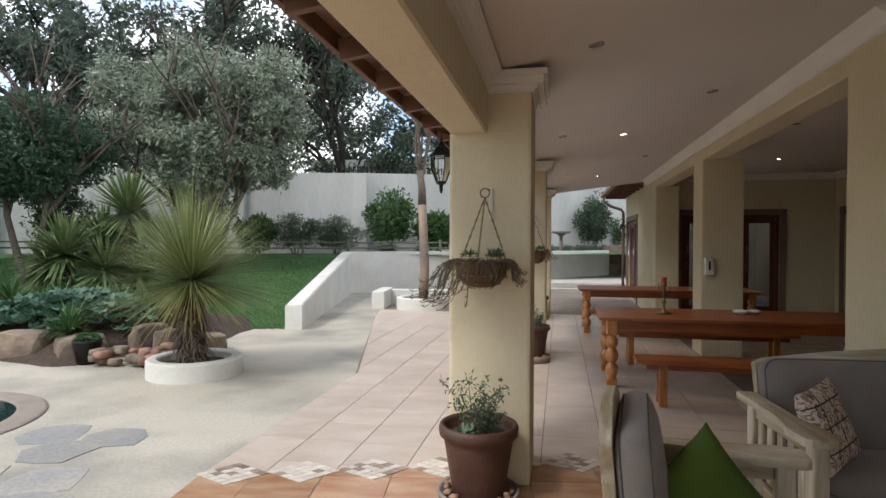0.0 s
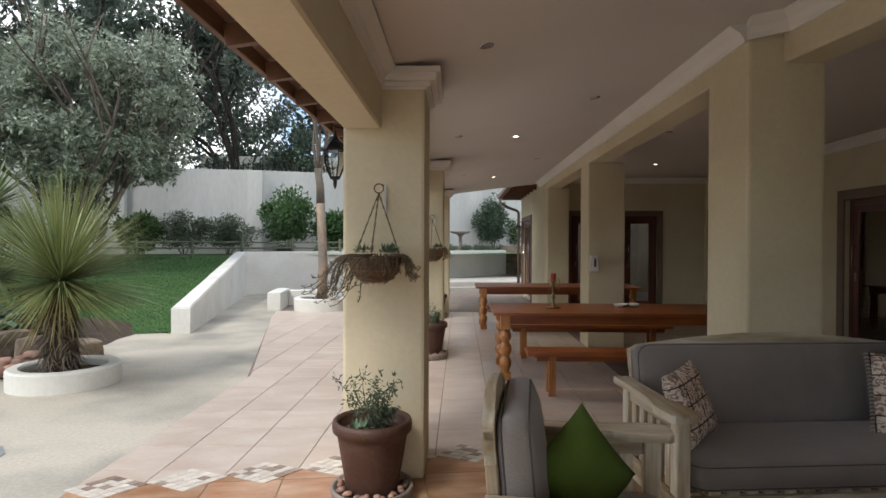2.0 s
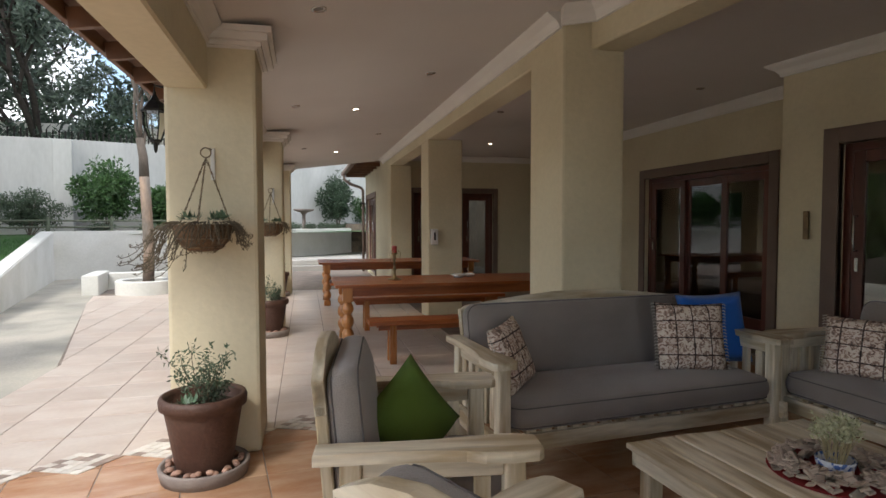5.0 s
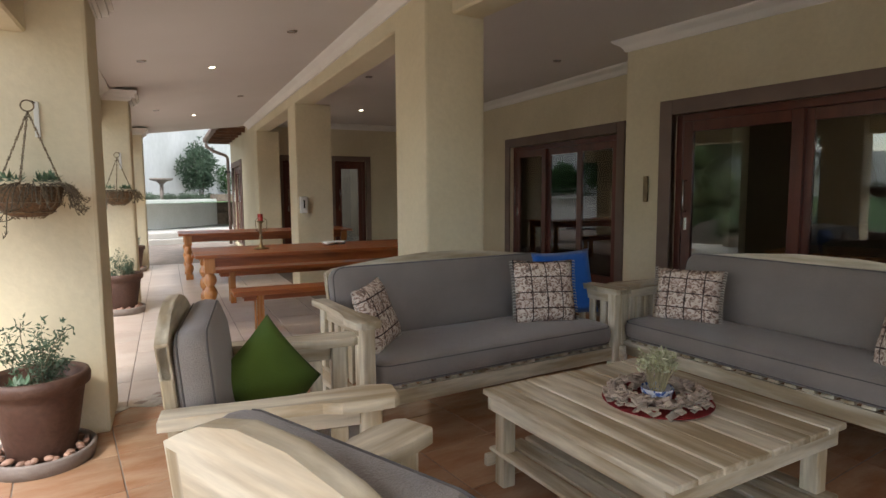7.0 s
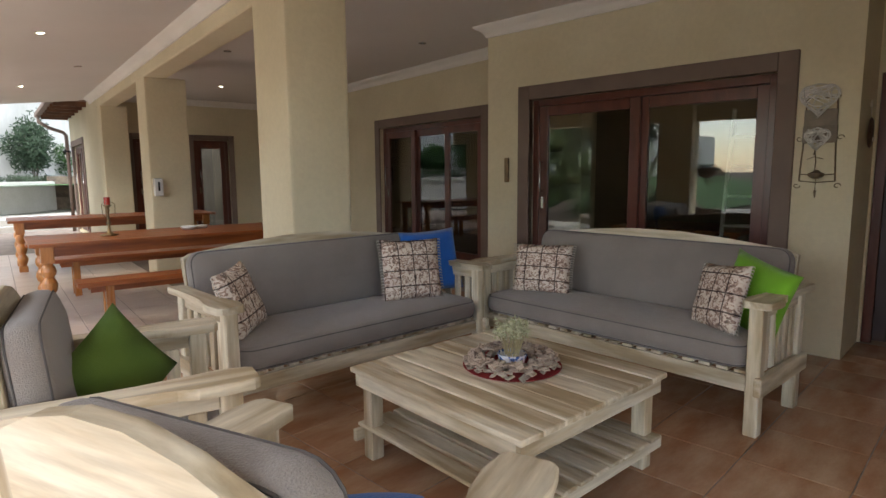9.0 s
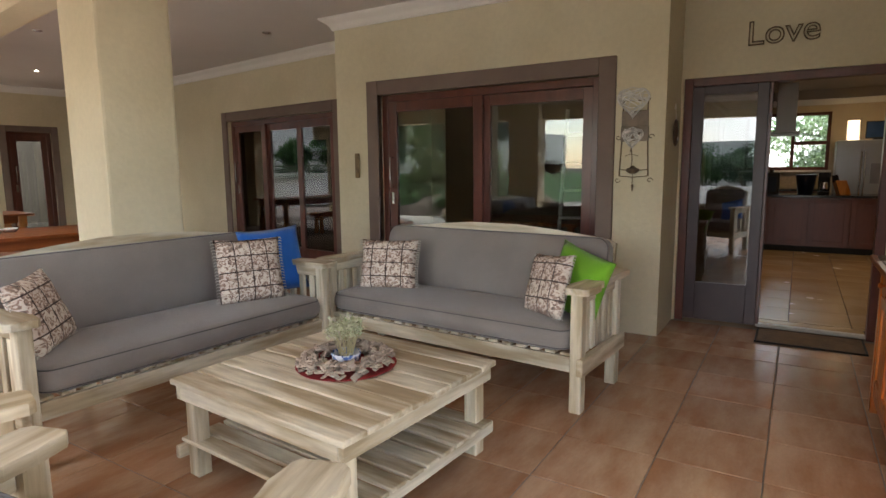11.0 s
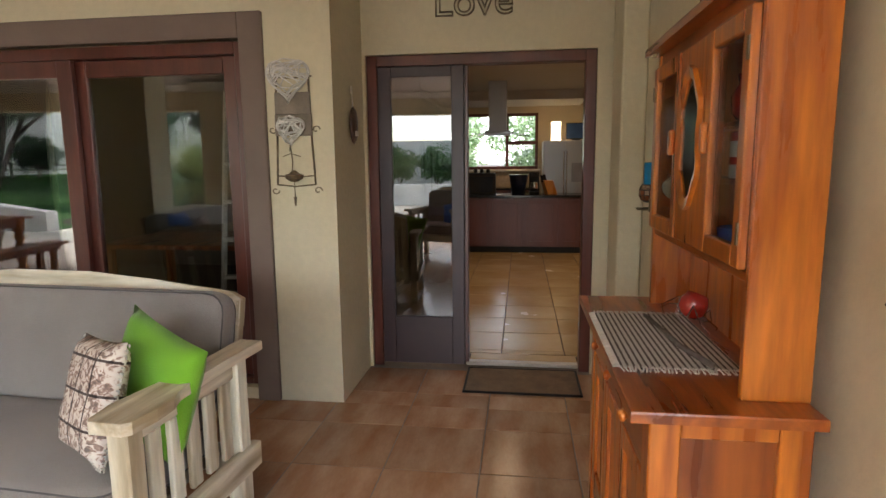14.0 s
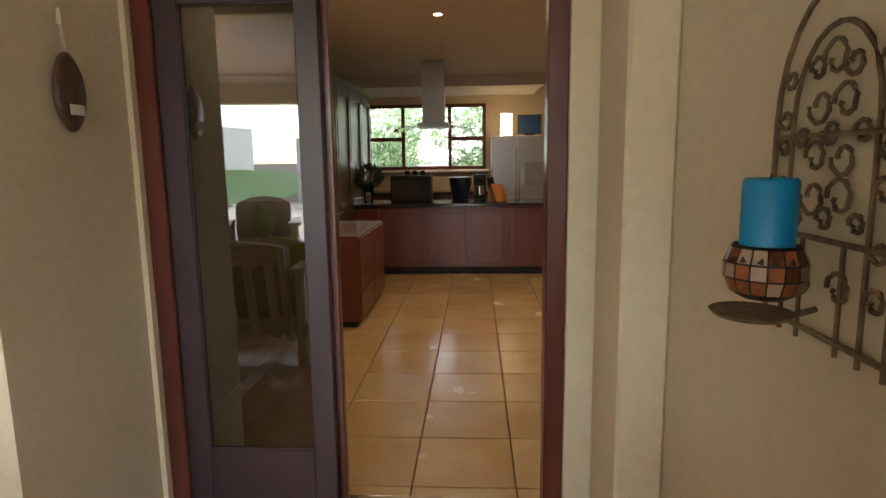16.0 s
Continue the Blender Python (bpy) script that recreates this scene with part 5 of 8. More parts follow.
# bank with rocks and ground cover
bv, bf = [], []
for j in range(21):
    for i in range(41):
        s, t = i / 40, j / 20
        x = -10.5 + s * 7.4
        y0 = 8.35 + 0.35 * math.sin(x * 1.7) + (0.35 if x > -4.2 else 0)
        y = y0 + t * 3.4
        z = -0.03 + 0.62 * min(1, t * 2.2) * min(1, (1 - s) * 4) + 0.07 * noise.noise(Vector((x * 1.5, y * 1.5, 2)))
        z = z * (1 - max(0, t - 0.75) * 1.2)
        bv.append((x, y, z))
for j in range(20):
    for i in range(40):
        a = j * 41 + i
        bf.append((a, a + 1, a + 42, a + 41))
cloud("ground_bank", bv, bf, M_SOIL, None, "planted earth bank behind the rocks", kind="structure")


def rock(m, sx, sy, sz, seed, mat=None, label="rounded sandstone boulder edging the planted bank", group="boulders", sub=3):
    bm = bmesh.new()
    bmesh.ops.create_icosphere(bm, subdivisions=sub, radius=1)
    for v in bm.verts:
        n1 = noise.noise(v.co * 1.1 + Vector((seed * 3.1, 0, 0)))
        n2 = noise.noise(v.co * 3.0 + Vector((0, seed * 2.3, 0)))
        v.co = v.co * (1 + 0.28 * n1 + 0.13 * n2)
        v.co = Vector([c if abs(c) < 0.62 else math.copysign(0.62 + (abs(c) - 0.62) * 0.35, c) for c in v.co])
        v.co = Vector((v.co.x * sx, v.co.y * sy, max(-0.6, v.co.z) * sz))
    return tagged(part("rock", bm, mat or M_ROCK, m=m, smooth=sub < 3), label, "rock", group)


for k, (x, y, sx, sy, sz) in enumerate([(-5.25, 8.65, 0.45, 0.35, 0.30), (-4.45, 8.62, 0.40, 0.30, 0.27), (-6.2, 8.6, 0.5, 0.4, 0.36), (-7.2, 8.7, 0.5, 0.4, 0.34), (-8.3, 8.6, 0.5, 0.4, 0.36), (-3.32, 8.75, 0.26, 0.22, 0.32), (-3.75, 9.0, 0.34, 0.25, 0.35), (-4.85, 9.2, 0.4, 0.3, 0.40), (-3.05, 9.3, 0.35, 0.25, 0.2)]):
    rock(pose(x, y, sz * 0.45, 0, 0, k * 40), sx, sy, sz, k)
rg = random.Random(31)
for k in range(34):
    rock(pose(-3.95 + rg.random() * 0.85, 8.08 + rg.random() * 0.5, 0.05 + 0.14 * rg.random(), 0, 0, rg.uniform(0, 360)), 0.09 + 0.05 * rg.random(), 0.08 + 0.03 * rg.random(), 0.06 + 0.03 * rg.random(), k + 20, M_PEBBLE if k % 3 else M_ROCK,
         "loose river stone piled beside the planter", "river stones", 2)


def lobed_leaf_bed(name, cx, cy, rx, ry, z, n, size, mat, label, seed):
    """Broad scalloped leaves on stalks over a patch."""
    rg = random.Random(seed)
    V, F = [], []
    for _ in range(n):
        a, r = rg.uniform(0, 6.28), rg.random() ** 0.5
        x, y = cx + rx * r * math.cos(a), cy + ry * r * math.sin(a)
        zz = z * (1 - 0.5 * r * r) + rg.uniform(-0.06, 0.10)
        s = size * rg.uniform(0.6, 1.15)
        m = pose(x, y, zz, rg.uniform(-35, 35), rg.uniform(-35, 35), rg.uniform(0, 360))
        b = len(V)
        V.append(tuple(m @ Vector((0, 0, -0.02))))
        k = 12
        for i in range(k):
            t = 2 * math.pi * i / k
            rr = s * (1.0 if i % 2 else 0.84) * (0.55 if i == 0 else 1)
            V.append(tuple(m @ Vector((rr * math.cos(t), rr * math.sin(t), 0.03 * (i % 2)))))
        for i in range(k):
            F.append((b, b + 1 + i, b + 1 + (i + 1) % k))
    t = thing(name, pose(0, 0, 0), label, "plant")
    cloud("foliage", V, F, mat, t)
    return t


lobed_leaf_bed("groundcover", -5.2, 9.55, 1.35, 0.75, 0.72, 420, 0.13, M_BIGLEAF, "spreading blue-green broad-leaved ground cover on the bank", 5)
lobed_leaf_bed("groundcover", -7.4, 9.5, 1.3, 0.7, 0.68, 260, 0.13, M_BIGLEAF, "spreading blue-green broad-leaved ground cover on the bank", 6)
for k, (x, y, z) in enumerate([(-6.0, 10.3, 0.45), (-5.1, 10.5, 0.42), (-6.9, 10.4, 0.5), (-4.5, 10.1, 0.35), (-7.8, 10.3, 0.5), (-8.6, 9.8, 0.5), (-4.75, 8.8, 0.28), (-3.9, 10.0, 0.2)]):
    t = thing("strappy_plant", pose(x, y, z), "tuft of dark strappy agapanthus leaves", "plant", "agapanthus tufts")
    v, f = blades(random.Random(60 + k), 170, (0, 0, 0), 0.50, 0.03, (0, 80), 0.7)
    cloud("leaves", v, f, M_MIDLEAF, t)
pt = thing("small_pot", pose(-4.15, 8.30, 0), "small black pot with bright green groundcover", "pot")
bm = bmesh.new()
lathe(bm, [(0.12, 0.0), (0.17, 0.27), (0.175, 0.30), (0.155, 0.30), (0.15, 0.26)], 20)
part("body", bm, M_BLACKIRON, pt, smooth=True)
v, f = leaf_mesh(*blob_points((0, 0, 0.31), (0.14, 0.14, 0.06), 500, np.random.default_rng(3)), 0.04, 0.02, np.random.default_rng(3))
cloud("leaves", v.tolist(), f.tolist(), M_MIDLEAF, pt)

# grass blades over the lawn
nr = np.random.default_rng(12)
gxs, gys = nr.uniform(-13, -2.4, 60000), nr.uniform(10.9, 18.6, 60000) ** 1.0
keep = (gxs < -2.62 - 0.095 * (gys - 11.2)) & ((gys > 11.3) | (gxs < -4.2))
gxs, gys = gxs[keep], gys[keep]
gz = np.array([lawn_z(x, y) for x, y in zip(gxs, gys)])
b0 = np.stack([gxs, gys, gz - 0.01], 1)
dx = nr.normal(size=(len(gxs), 2)) * 0.018
wv = nr.normal(size=(len(gxs), 2))
wv = wv / np.linalg.norm(wv, axis=1, keepdims=True) * 0.008
v = np.stack([b0 + np.c_[wv, 0 * gz], b0 - np.c_[wv, 0 * gz], b0 + np.c_[dx, nr.uniform(0.03, 0.055, len(gz))]], 1).reshape(-1, 3)
f = np.arange(len(v)).reshape(-1, 3)
cloud("grass", v.tolist(), f.tolist(), M_GRASS, None, "short green lawn grass", kind="stuff")

# pool and slate flags
pl = thing("pool_edge", pose(-4.08, 5.80, 0), "small round dark pool with a paved rim", "pool")
bm = bmesh.new()
lathe(bm, [(0.82, -0.04), (0.82, 0.012), (0.84, 0.022), (1.04, 0.022), (1.06, 0.012), (1.06, -0.04)], 44, cap=False)
part("rim", bm, material("pool_rim", (0.30, 0.25, 0.21), 0.7, color2=(0.24, 0.20, 0.17), scale=5, bump=0.3), pl)
bm = bmesh.new()
lathe(bm, [(0.83, -0.035), (0.83, 0.006)], 44)
part("water", bm, M_WATER, pl, "dark still water")
M_SLATE = material("slate_flag", (0.25, 0.255, 0.25), 0.72, color2=(0.38, 0.34, 0.29), scale=1.4, detail=10, bump=0.35, bump_scale=30, speck=0.14, vary=0.10)
rg = random.Random(77)
fg = thing("flag_paving", pose(0, 0, 0), "worn bluish slate flags set in the concrete", kind="structure")
for j in range(8):
    for i in range(8):
        cx, cy = -5.3 + i * 0.50 + 0.25 * (j % 2) + rg.uniform(-0.08, 0.08), 2.6 + j * 0.44 + rg.uniform(-0.07, 0.07)
        if (cx + 4.08) ** 2 + (cy - 5.8) ** 2 < 1.42 ** 2 or cx > -1.95 + 0.25 * rg.random() or rg.random() < 0.12:
            continue
        out = []
        for k in range(9):
            a = 2 * math.pi * (k + rg.uniform(-0.25, 0.25)) / 9
            q = max(abs(math.cos(a)) / 0.27, abs(math.sin(a)) / 0.235)
            r = 1 / (0.55 * q + 0.45 / 0.25) * rg.uniform(0.86, 1.05)
            out.append((r * math.cos(a), r * math.sin(a)))
        bm = bmesh.new()
        plate(bm, out, -0.01, 0.0025 + 0.0007 * ((3 * i + 5 * j) % 7))
        part("flagstone", bm, M_SLATE, fg, m=pose(cx, cy, 0, 0, 0, rg.uniform(-20, 20)))

# ---- column dressing: hanging baskets, pots, wall lantern ----
def hanging_basket(m, label, seed=1):
    t = thing("hanging_basket", m, label, "hanging basket", "hanging baskets")
    part("bracket", boxes((0.02, 0.045, -0.012, 0, 0.27, 0.46), bevel=0.002), M_WHITE, t, "white wall bracket")
    bm = bmesh.new()
    for a in range(12):
        p, q = a * math.pi / 6, (a + 1) * math.pi / 6
        tube(bm, [(0.03 * math.cos(p), -0.05, 0.43 + 0.03 * math.sin(p)), (0.03 * math.cos(q), -0.05, 0.43 + 0.03 * math.sin(q))], 0.004, 5)
    tube(bm, [(0.03, 0, 0.45), (0.02, -0.05, 0.455)], 0.004, 5)
    part("hook", bm, M_IRON, t)
    for k in range(3):
        bm = bmesh.new()
        a = 0.5 + k * 2.1
        e = Vector((0.165 * math.cos(a), -0.20 + 0.165 * math.sin(a), 0.0))
        s = Vector((0, -0.05, 0.40))
        n = 15
        for i in range(n):
            p, q = s.lerp(e, i / n), s.lerp(e, (i + 0.85) / n)
            o = Vector((0.005, 0, 0)) if i % 2 else Vector((0, 0.005, 0))
            tube(bm, [p - o, q + o], 0.0035, 4)
            tube(bm, [p + o, q - o], 0.0035, 4)
        part("chain", bm, M_IRON, t)
    bm = bmesh.new()
    lathe(bm, [(0.05, -0.155), (0.105, -0.14), (0.145, -0.085), (0.165, 0.0), (0.15, 0.0), (0.13, -0.03)], 22, pose(0, -0.20, 0))
    part("liner", bm, M_COIR, t, "shaggy brown coir liner", smooth=True)
    bm = bmesh.new()
    for z, r in ((0.0, 0.17), (-0.08, 0.152), (-0.13, 0.12)):
        for i in range(18):
            a, b = 2 * math.pi * i / 18, 2 * math.pi * (i + 1) / 18
            tube(bm, [(r * math.cos(a), -0.20 + r * math.sin(a), z), (r * math.cos(b), -0.20 + r * math.sin(b), z)], 0.003, 4)
    for i in range(12):
        a = 2 * math.pi * i / 12
        tube(bm, [(0.171 * math.cos(a), -0.20 + 0.171 * math.sin(a), 0), (0.148 * math.cos(a), -0.20 + 0.148 * math.sin(a), -0.09), (0.06 * math.cos(a), -0.20 + 0.06 * math.sin(a), -0.165)], 0.003, 4)
    part("wire_frame", bm, M_IRON, t)
    rg = random.Random(seed)
    V, F = [], []
    for k in range(9):
        a = rg.uniform(0, 6.28)
        v, f = blades(rg, 16, (0.11 * math.cos(a), -0.20 + 0.11 * math.sin(a), 0.02), 0.045, 0.017, (10, 85), -0.1, 2, 0.8)
        F += [tuple(i + len(V) for i in q) for q in f]
        V += v
    cloud("succulent_growth", V, F, M_SUCC, t, "fleshy green succulents")
    bm = bmesh.new()
    LC, LN = [], []
    for k in range(70):
        a = rg.uniform(0, 6.28)
        ca = math.cos(a)
        p = Vector((0.15 * ca, -0.20 + 0.15 * math.sin(a), 0.015))
        # stems arch out and swing up again at their ends, longer towards the garden
        d = Vector((ca - 0.25, math.sin(a) * 0.7, rg.uniform(0.0, 0.5))).normalized()
        if p.y > -0.12:
            d.y = -abs(d.y)
        pts = [p]
        ln = rg.uniform(0.16, 0.36) * (1.2 if ca < 0 else 0.6)
        drop = rg.uniform(0.35, 0.75)
        for i in range(8):
            d = (d + Vector((rg.uniform(-0.16, 0.10), rg.uniform(-0.12, 0.10), -drop if i < 5 else drop * 0.8))).normalized()
            p = p + d * ln / 8
            if p.y > -0.03:
                p.y = -0.03
            pts.append(p)
            if i > 1:
                for s in (-1, 1):
                    tube(bm, [p, p + Vector((0.012 * s * rg.random(), rg.uniform(-0.008, 0.008), 0.014 + 0.008 * rg.random()))], 0.002, 3, 0.0012)
            if i % 2:
                LC.append(tuple(p + Vector((0, 0, 0.008))))
                LN.append((rg.uniform(-1, 1), rg.uniform(-1, 1), rg.uniform(-0.3, 1)))
        tube(bm, pts, 0.0034, 4, 0.002)
    tagged(part("trailing_growth", bm, M_DRYSTEM, t, "dry trailing stems"), kind="stuff")
    v, f = leaf_mesh(np.array(LC), np.array(LN), 0.020, 0.007, np.random.default_rng(seed))
    cloud("trailing_leaves", v.tolist(), f.tolist(), M_DRYSTEM, t)
    return t


hanging_basket(H8 @ pose(0.13, 5.05, 1.44), "hanging coir basket with dry trailing stems on the near column", 1)
hanging_basket(H8 @ pose(0.27, 9.2, 1.44), "hanging coir basket on the second veranda column", 2)
hanging_basket(H8 @ pose(0.15, 13.5, 1.44), "hanging coir basket on the far veranda column", 3)


def big_pot(m, label, seed, plant=True):
    t = thing("plant_pot", m, label, "plant pot", "column pots")
    bm = bmesh.new()
    lathe(bm, [(0.15, 0.05), (0.155, 0.06), (0.205, 0.36), (0.212, 0.40), (0.236, 0.41), (0.240, 0.45), (0.232, 0.472), (0.215, 0.475), (0.205, 0.45), (0.200, 0.40)], 32)
    part("body", bm, M_POT, t, smooth=True)
    bm = bmesh.new()
    lathe(bm, [(0.18, 0.38), (0.199, 0.40), (0.10, 0.415), (0.02, 0.42)], 24)
    part("soil", bm, M_SOIL, t)
    bm = bmesh.new()
    lathe(bm, [(0.19, 0.0), (0.235, 0.0), (0.25, 0.07), (0.242, 0.082), (0.225, 0.075), (0.21, 0.025), (0.05, 0.02)], 36)
    part("saucer", bm, M_SAUCER, t, "grey cast saucer", smooth=True)
    rg = random.Random(seed)
    for k in range(30):
        a = 2 * math.pi * k / 30 + rg.uniform(-0.06, 0.06)
        r = 0.19 + rg.uniform(-0.012, 0.012)
        b = bmesh.new()
        bmesh.ops.create_icosphere(b, subdivisions=2, radius=1)
        for v in b.verts:
            v.co = v.co * (1 + 0.12 * noise.noise(v.co * 1.5 + Vector((k, 0, 0))))
            v.co = Vector((v.co.x * 0.024, v.co.y * 0.020, v.co.z * 0.016))
        part("pebble", b, M_PEBBLE, t, smooth=True, m=pose(r * math.cos(a), r * math.sin(a), 0.062 + rg.uniform(0, 0.022), rg.uniform(0, 40), 0, rg.uniform(0, 360)))
    if plant:
        bm = bmesh.new()
        LC, LN = [], []
        for k in range(18):
            a = rg.uniform(0, 6.28)
            p = Vector((0.03 + 0.09 * math.cos(a) * rg.random(), 0.05 * math.sin(a), 0.40))
            d = Vector((0.28 * math.cos(a), 0.25 * math.sin(a), 1)).normalized()
            pts = [p]
            ln = rg.uniform(0.16, 0.40) * (0.6 if math.cos(a) > 0.3 else 1)
            for i in range(6):
                d = (d + Vector((rg.uniform(-0.25, 0.25), rg.uniform(-0.25, 0.25), -0.05))).normalized()
                p = p + d * ln / 6
                pts.append(p)
                if i > 1:
                    for _ in range(12):
                        LC.append(tuple(p + Vector((rg.uniform(-1, 1), rg.uniform(-1, 1), rg.uniform(-1, 1))) * 0.03))
                        LN.append((rg.uniform(-1, 1), rg.uniform(-1, 1), rg.uniform(-0.5, 1)))
            tube(bm, pts, 0.003, 4, 0.0015)
        part("stem", bm, M_DRYSTEM, t)
        v, f = leaf_mesh(np.array(LC), np.array(LN), 0.032, 0.011, np.random.default_rng(seed))
        cloud("foliage", v.tolist(), f.tolist(), M_GREYLEAF, t)
        V, F = [], []
        for k in range(7):
            x, y = -0.10 + rg.uniform(-0.06, 0.06), -0.06 + rg.uniform(-0.08, 0.06)
            v, f = blades(rg, 12, (x, y, 0.42), 0.05, 0.026, (20, 88), 0, 2, 0.9)
            F += [tuple(i + len(V) for i in q) for q in f]
            V += v
        cloud("succulents", V, F, M_SUCC, t)
    return t


big_pot(pose(0.79, 4.72, 0), "rusty tapered terracotta pot with a feathery plant on a pebbled saucer", 5)
big_pot(pose(1.50, 8.90, 0), "rusty tapered terracotta pot beside the second column", 6)
big_pot(H8 @ pose(0.15, 13.2, 0), "rusty tapered terracotta pot beside the far column", 7)


def lantern(m, label):
    t = thing("wall_lantern", m, label, "lantern", "wall lanterns")
    bm = bmesh.new()
    tube(bm, [(0.11, 0, 0.10), (0.06, 0, 0.16), (0.0, 0, 0.17), (0, 0, 0.13)], 0.008, 6)
    box(bm, 0.10, 0.115, -0.03, 0.03, 0.0, 0.18)
    part("arm", bm, M_BLACKIRON, t)
    bm = bmesh.new()
    lathe(bm, [(0.085, 0.0), (0.088, 0.012), (0.05, 0.06), (0.03, 0.075), (0.012, 0.11), (0.008, 0.13)], 6)
    part("cap", bm, M_BLACKIRON, t)
    bm = bmesh.new()
    for k in range(6):
        a = k * math.pi / 3
        tube(bm, [(0.075 * math.cos(a), 0.075 * math.sin(a), 0.0), (0.072 * math.cos(a), 0.072 * math.sin(a), -0.08), (0.035 * math.cos(a), 0.035 * math.sin(a), -0.18)], 0.004, 4)
    lathe(bm, [(0.037, -0.175), (0.037, -0.19), (0.015, -0.20), (0.012, -0.24), (0.004, -0.26)], 8)
    part("cage", bm, M_BLACKIRON, t)
    bm = bmesh.new()
    lathe(bm, [(0.070, -0.002), (0.068, -0.08), (0.034, -0.175)], 6, cap=False)
    part("glass", bm, M_GLASS_CLEAR, t)
    return t


lantern(H8 @ pose(-0.225, 5.35, 2.16), "black iron lantern bracketed on the garden column")
lantern(H8 @ pose(2.39, 18.78, 2.02), "black iron lantern on the far wing wall")

# far wing eave, gutter and downpipe
slab("far_eave", [(1.90, 2.9, 15.2, 19.2, 2.93, 3.0)], M_RAFTER, "brown boarded eave of the far wing", H8)
for k in range(6):
    r = part("rafter", boxes((1.92, 2.5, -0.025, 0.025, 2.83, 2.93)), M_RAFTER, m=H8 @ pose(0, 15.5 + 0.7 * k, 0))
    tagged(r, "short stained rafter under the far eave", "rafter", "far eave rafters")
gt = thing("gutter", H8 @ pose(0, 0, 0), "dark brown gutter with its downpipe on the far wing", "gutter")
part("trough", boxes((1.80, 1.90, 15.0, 19.3, 2.88, 2.99), bevel=0.02, segs=2), M_SURROUND, gt)
bm = bmesh.new()
tube(bm, [(1.85, 18.75, 2.9), (1.85, 18.75, 2.74), (2.05, 18.75, 2.60), (2.34, 18.75, 2.50), (2.40, 18.75, 2.42), (2.40, 18.75, 0.0)], 0.042, 10)
part("downpipe", bm, M_SURROUND, gt, smooth=True)
bb = thing("bird_bath", pose(3.9, 23.0, 1.13), "grey stone bird bath above the planter wall", "bird bath")
bm = bmesh.new()
lathe(bm, [(0.16, 0.0), (0.07, 0.12), (0.06, 0.62), (0.14, 0.72), (0.36, 0.78), (0.38, 0.84), (0.34, 0.83)], 20)
part("bowl", bm, M_SAUCER, bb, smooth=True)

# ---- ceiling downlights ----
M_BULB = glowing("lamp_face", (1.0, 0.86, 0.66), 14.0)
M_BULB_OFF = material("dull_lamp_face", (0.25, 0.23, 0.20), 0.4)


def downlight(x, y, z, lit, tilt=(0, 0, 0)):
    t = thing("downlight", pose(x, y, z, *tilt), "small round recessed ceiling downlight, lit" if lit else "small round recessed ceiling downlight, unlit", "light", "ceiling downlights")
    bm = bmesh.new()
    lathe(bm, [(0.030, -0.001), (0.045, -0.006), (0.048, -0.001), (0.048, 0.004)], 24, cap=False)
    part("rim", bm, M_CHROME, t, smooth=True)
    bm = bmesh.new()
    lathe(bm, [(0.029, 0.003), (0.029, -0.002)], 20)
    part("lamp_face", bm, M_BULB if lit else M_BULB_OFF, t)


TILT = (0, -7.7, 0)
for u, v, lit in ((1.30, 8.2, 1), (1.28, 12.4, 1), (0.62, 7.7, 0), (0.80, 4.85, 0), (1.88, 6.7, 0), (1.85, 10.5, 0), (1.9, 2.0, 0), (0.7, 11.4, 0)):
    x, y = xy(u, v)
    downlight(x, y, ceil_z(u) - 0.001, lit, (0, -7.7, -8))
for u, v, lit in ((4.15, 11.85, 1), (5.04, 7.0, 0), (3.3, 8.8, 0), (4.4, 9.3, 0)):
    x, y = xy(u, v)
    downlight(x, y, BAY_Z - 0.001, lit)
for x, y in ((4.4, 3.9), (5.2, 2.2), (4.6, 1.0)):
    downlight(x, y, BAY_Z - 0.001, 0)
lamp("downlight_lamp", *uv(1.30, 8.2, 2.72), 22, spot=120)
lamp("downlight_lamp", *uv(1.28, 12.4, 2.72), 22, spot=120)
lamp("downlight_lamp", *uv(4.15, 11.85, 2.88), 12, spot=120)


# ---- the garden's west side ----
slab("garden_wall", [(-12.2, -12.0, -7.0, 7.0, 0, 2.3)], M_BOUNDARY, "pale plastered garden wall on the far side of the paving")
slab("planter_wall", [(-9.4, -9.2, -6.0, 6.0, 0, 0.72), (-12.0, -9.4, -6.0, 6.0, 0, 0.55)], M_WHITE, "low white plastered planter wall along the paving", None, 0.015)
for k in range(9):
    shrub("garden_shrub", (-10.3 - 0.5 * (k % 2), -5.4 + 1.32 * k, 0.55), (0.9, 0.85, 0.75), "leafy garden shrub in the white planter", M_MIDLEAF if k % 3 else M_DARKLEAF, 2600, (0.14, 0.06), 300 + k, group="shrubs in the planter")

# ---- dresser against the south wall ----
M_GLASS_CAB = glass_sheet("cabinet_glass", (0.95, 0.96, 0.96), gain=0.25)


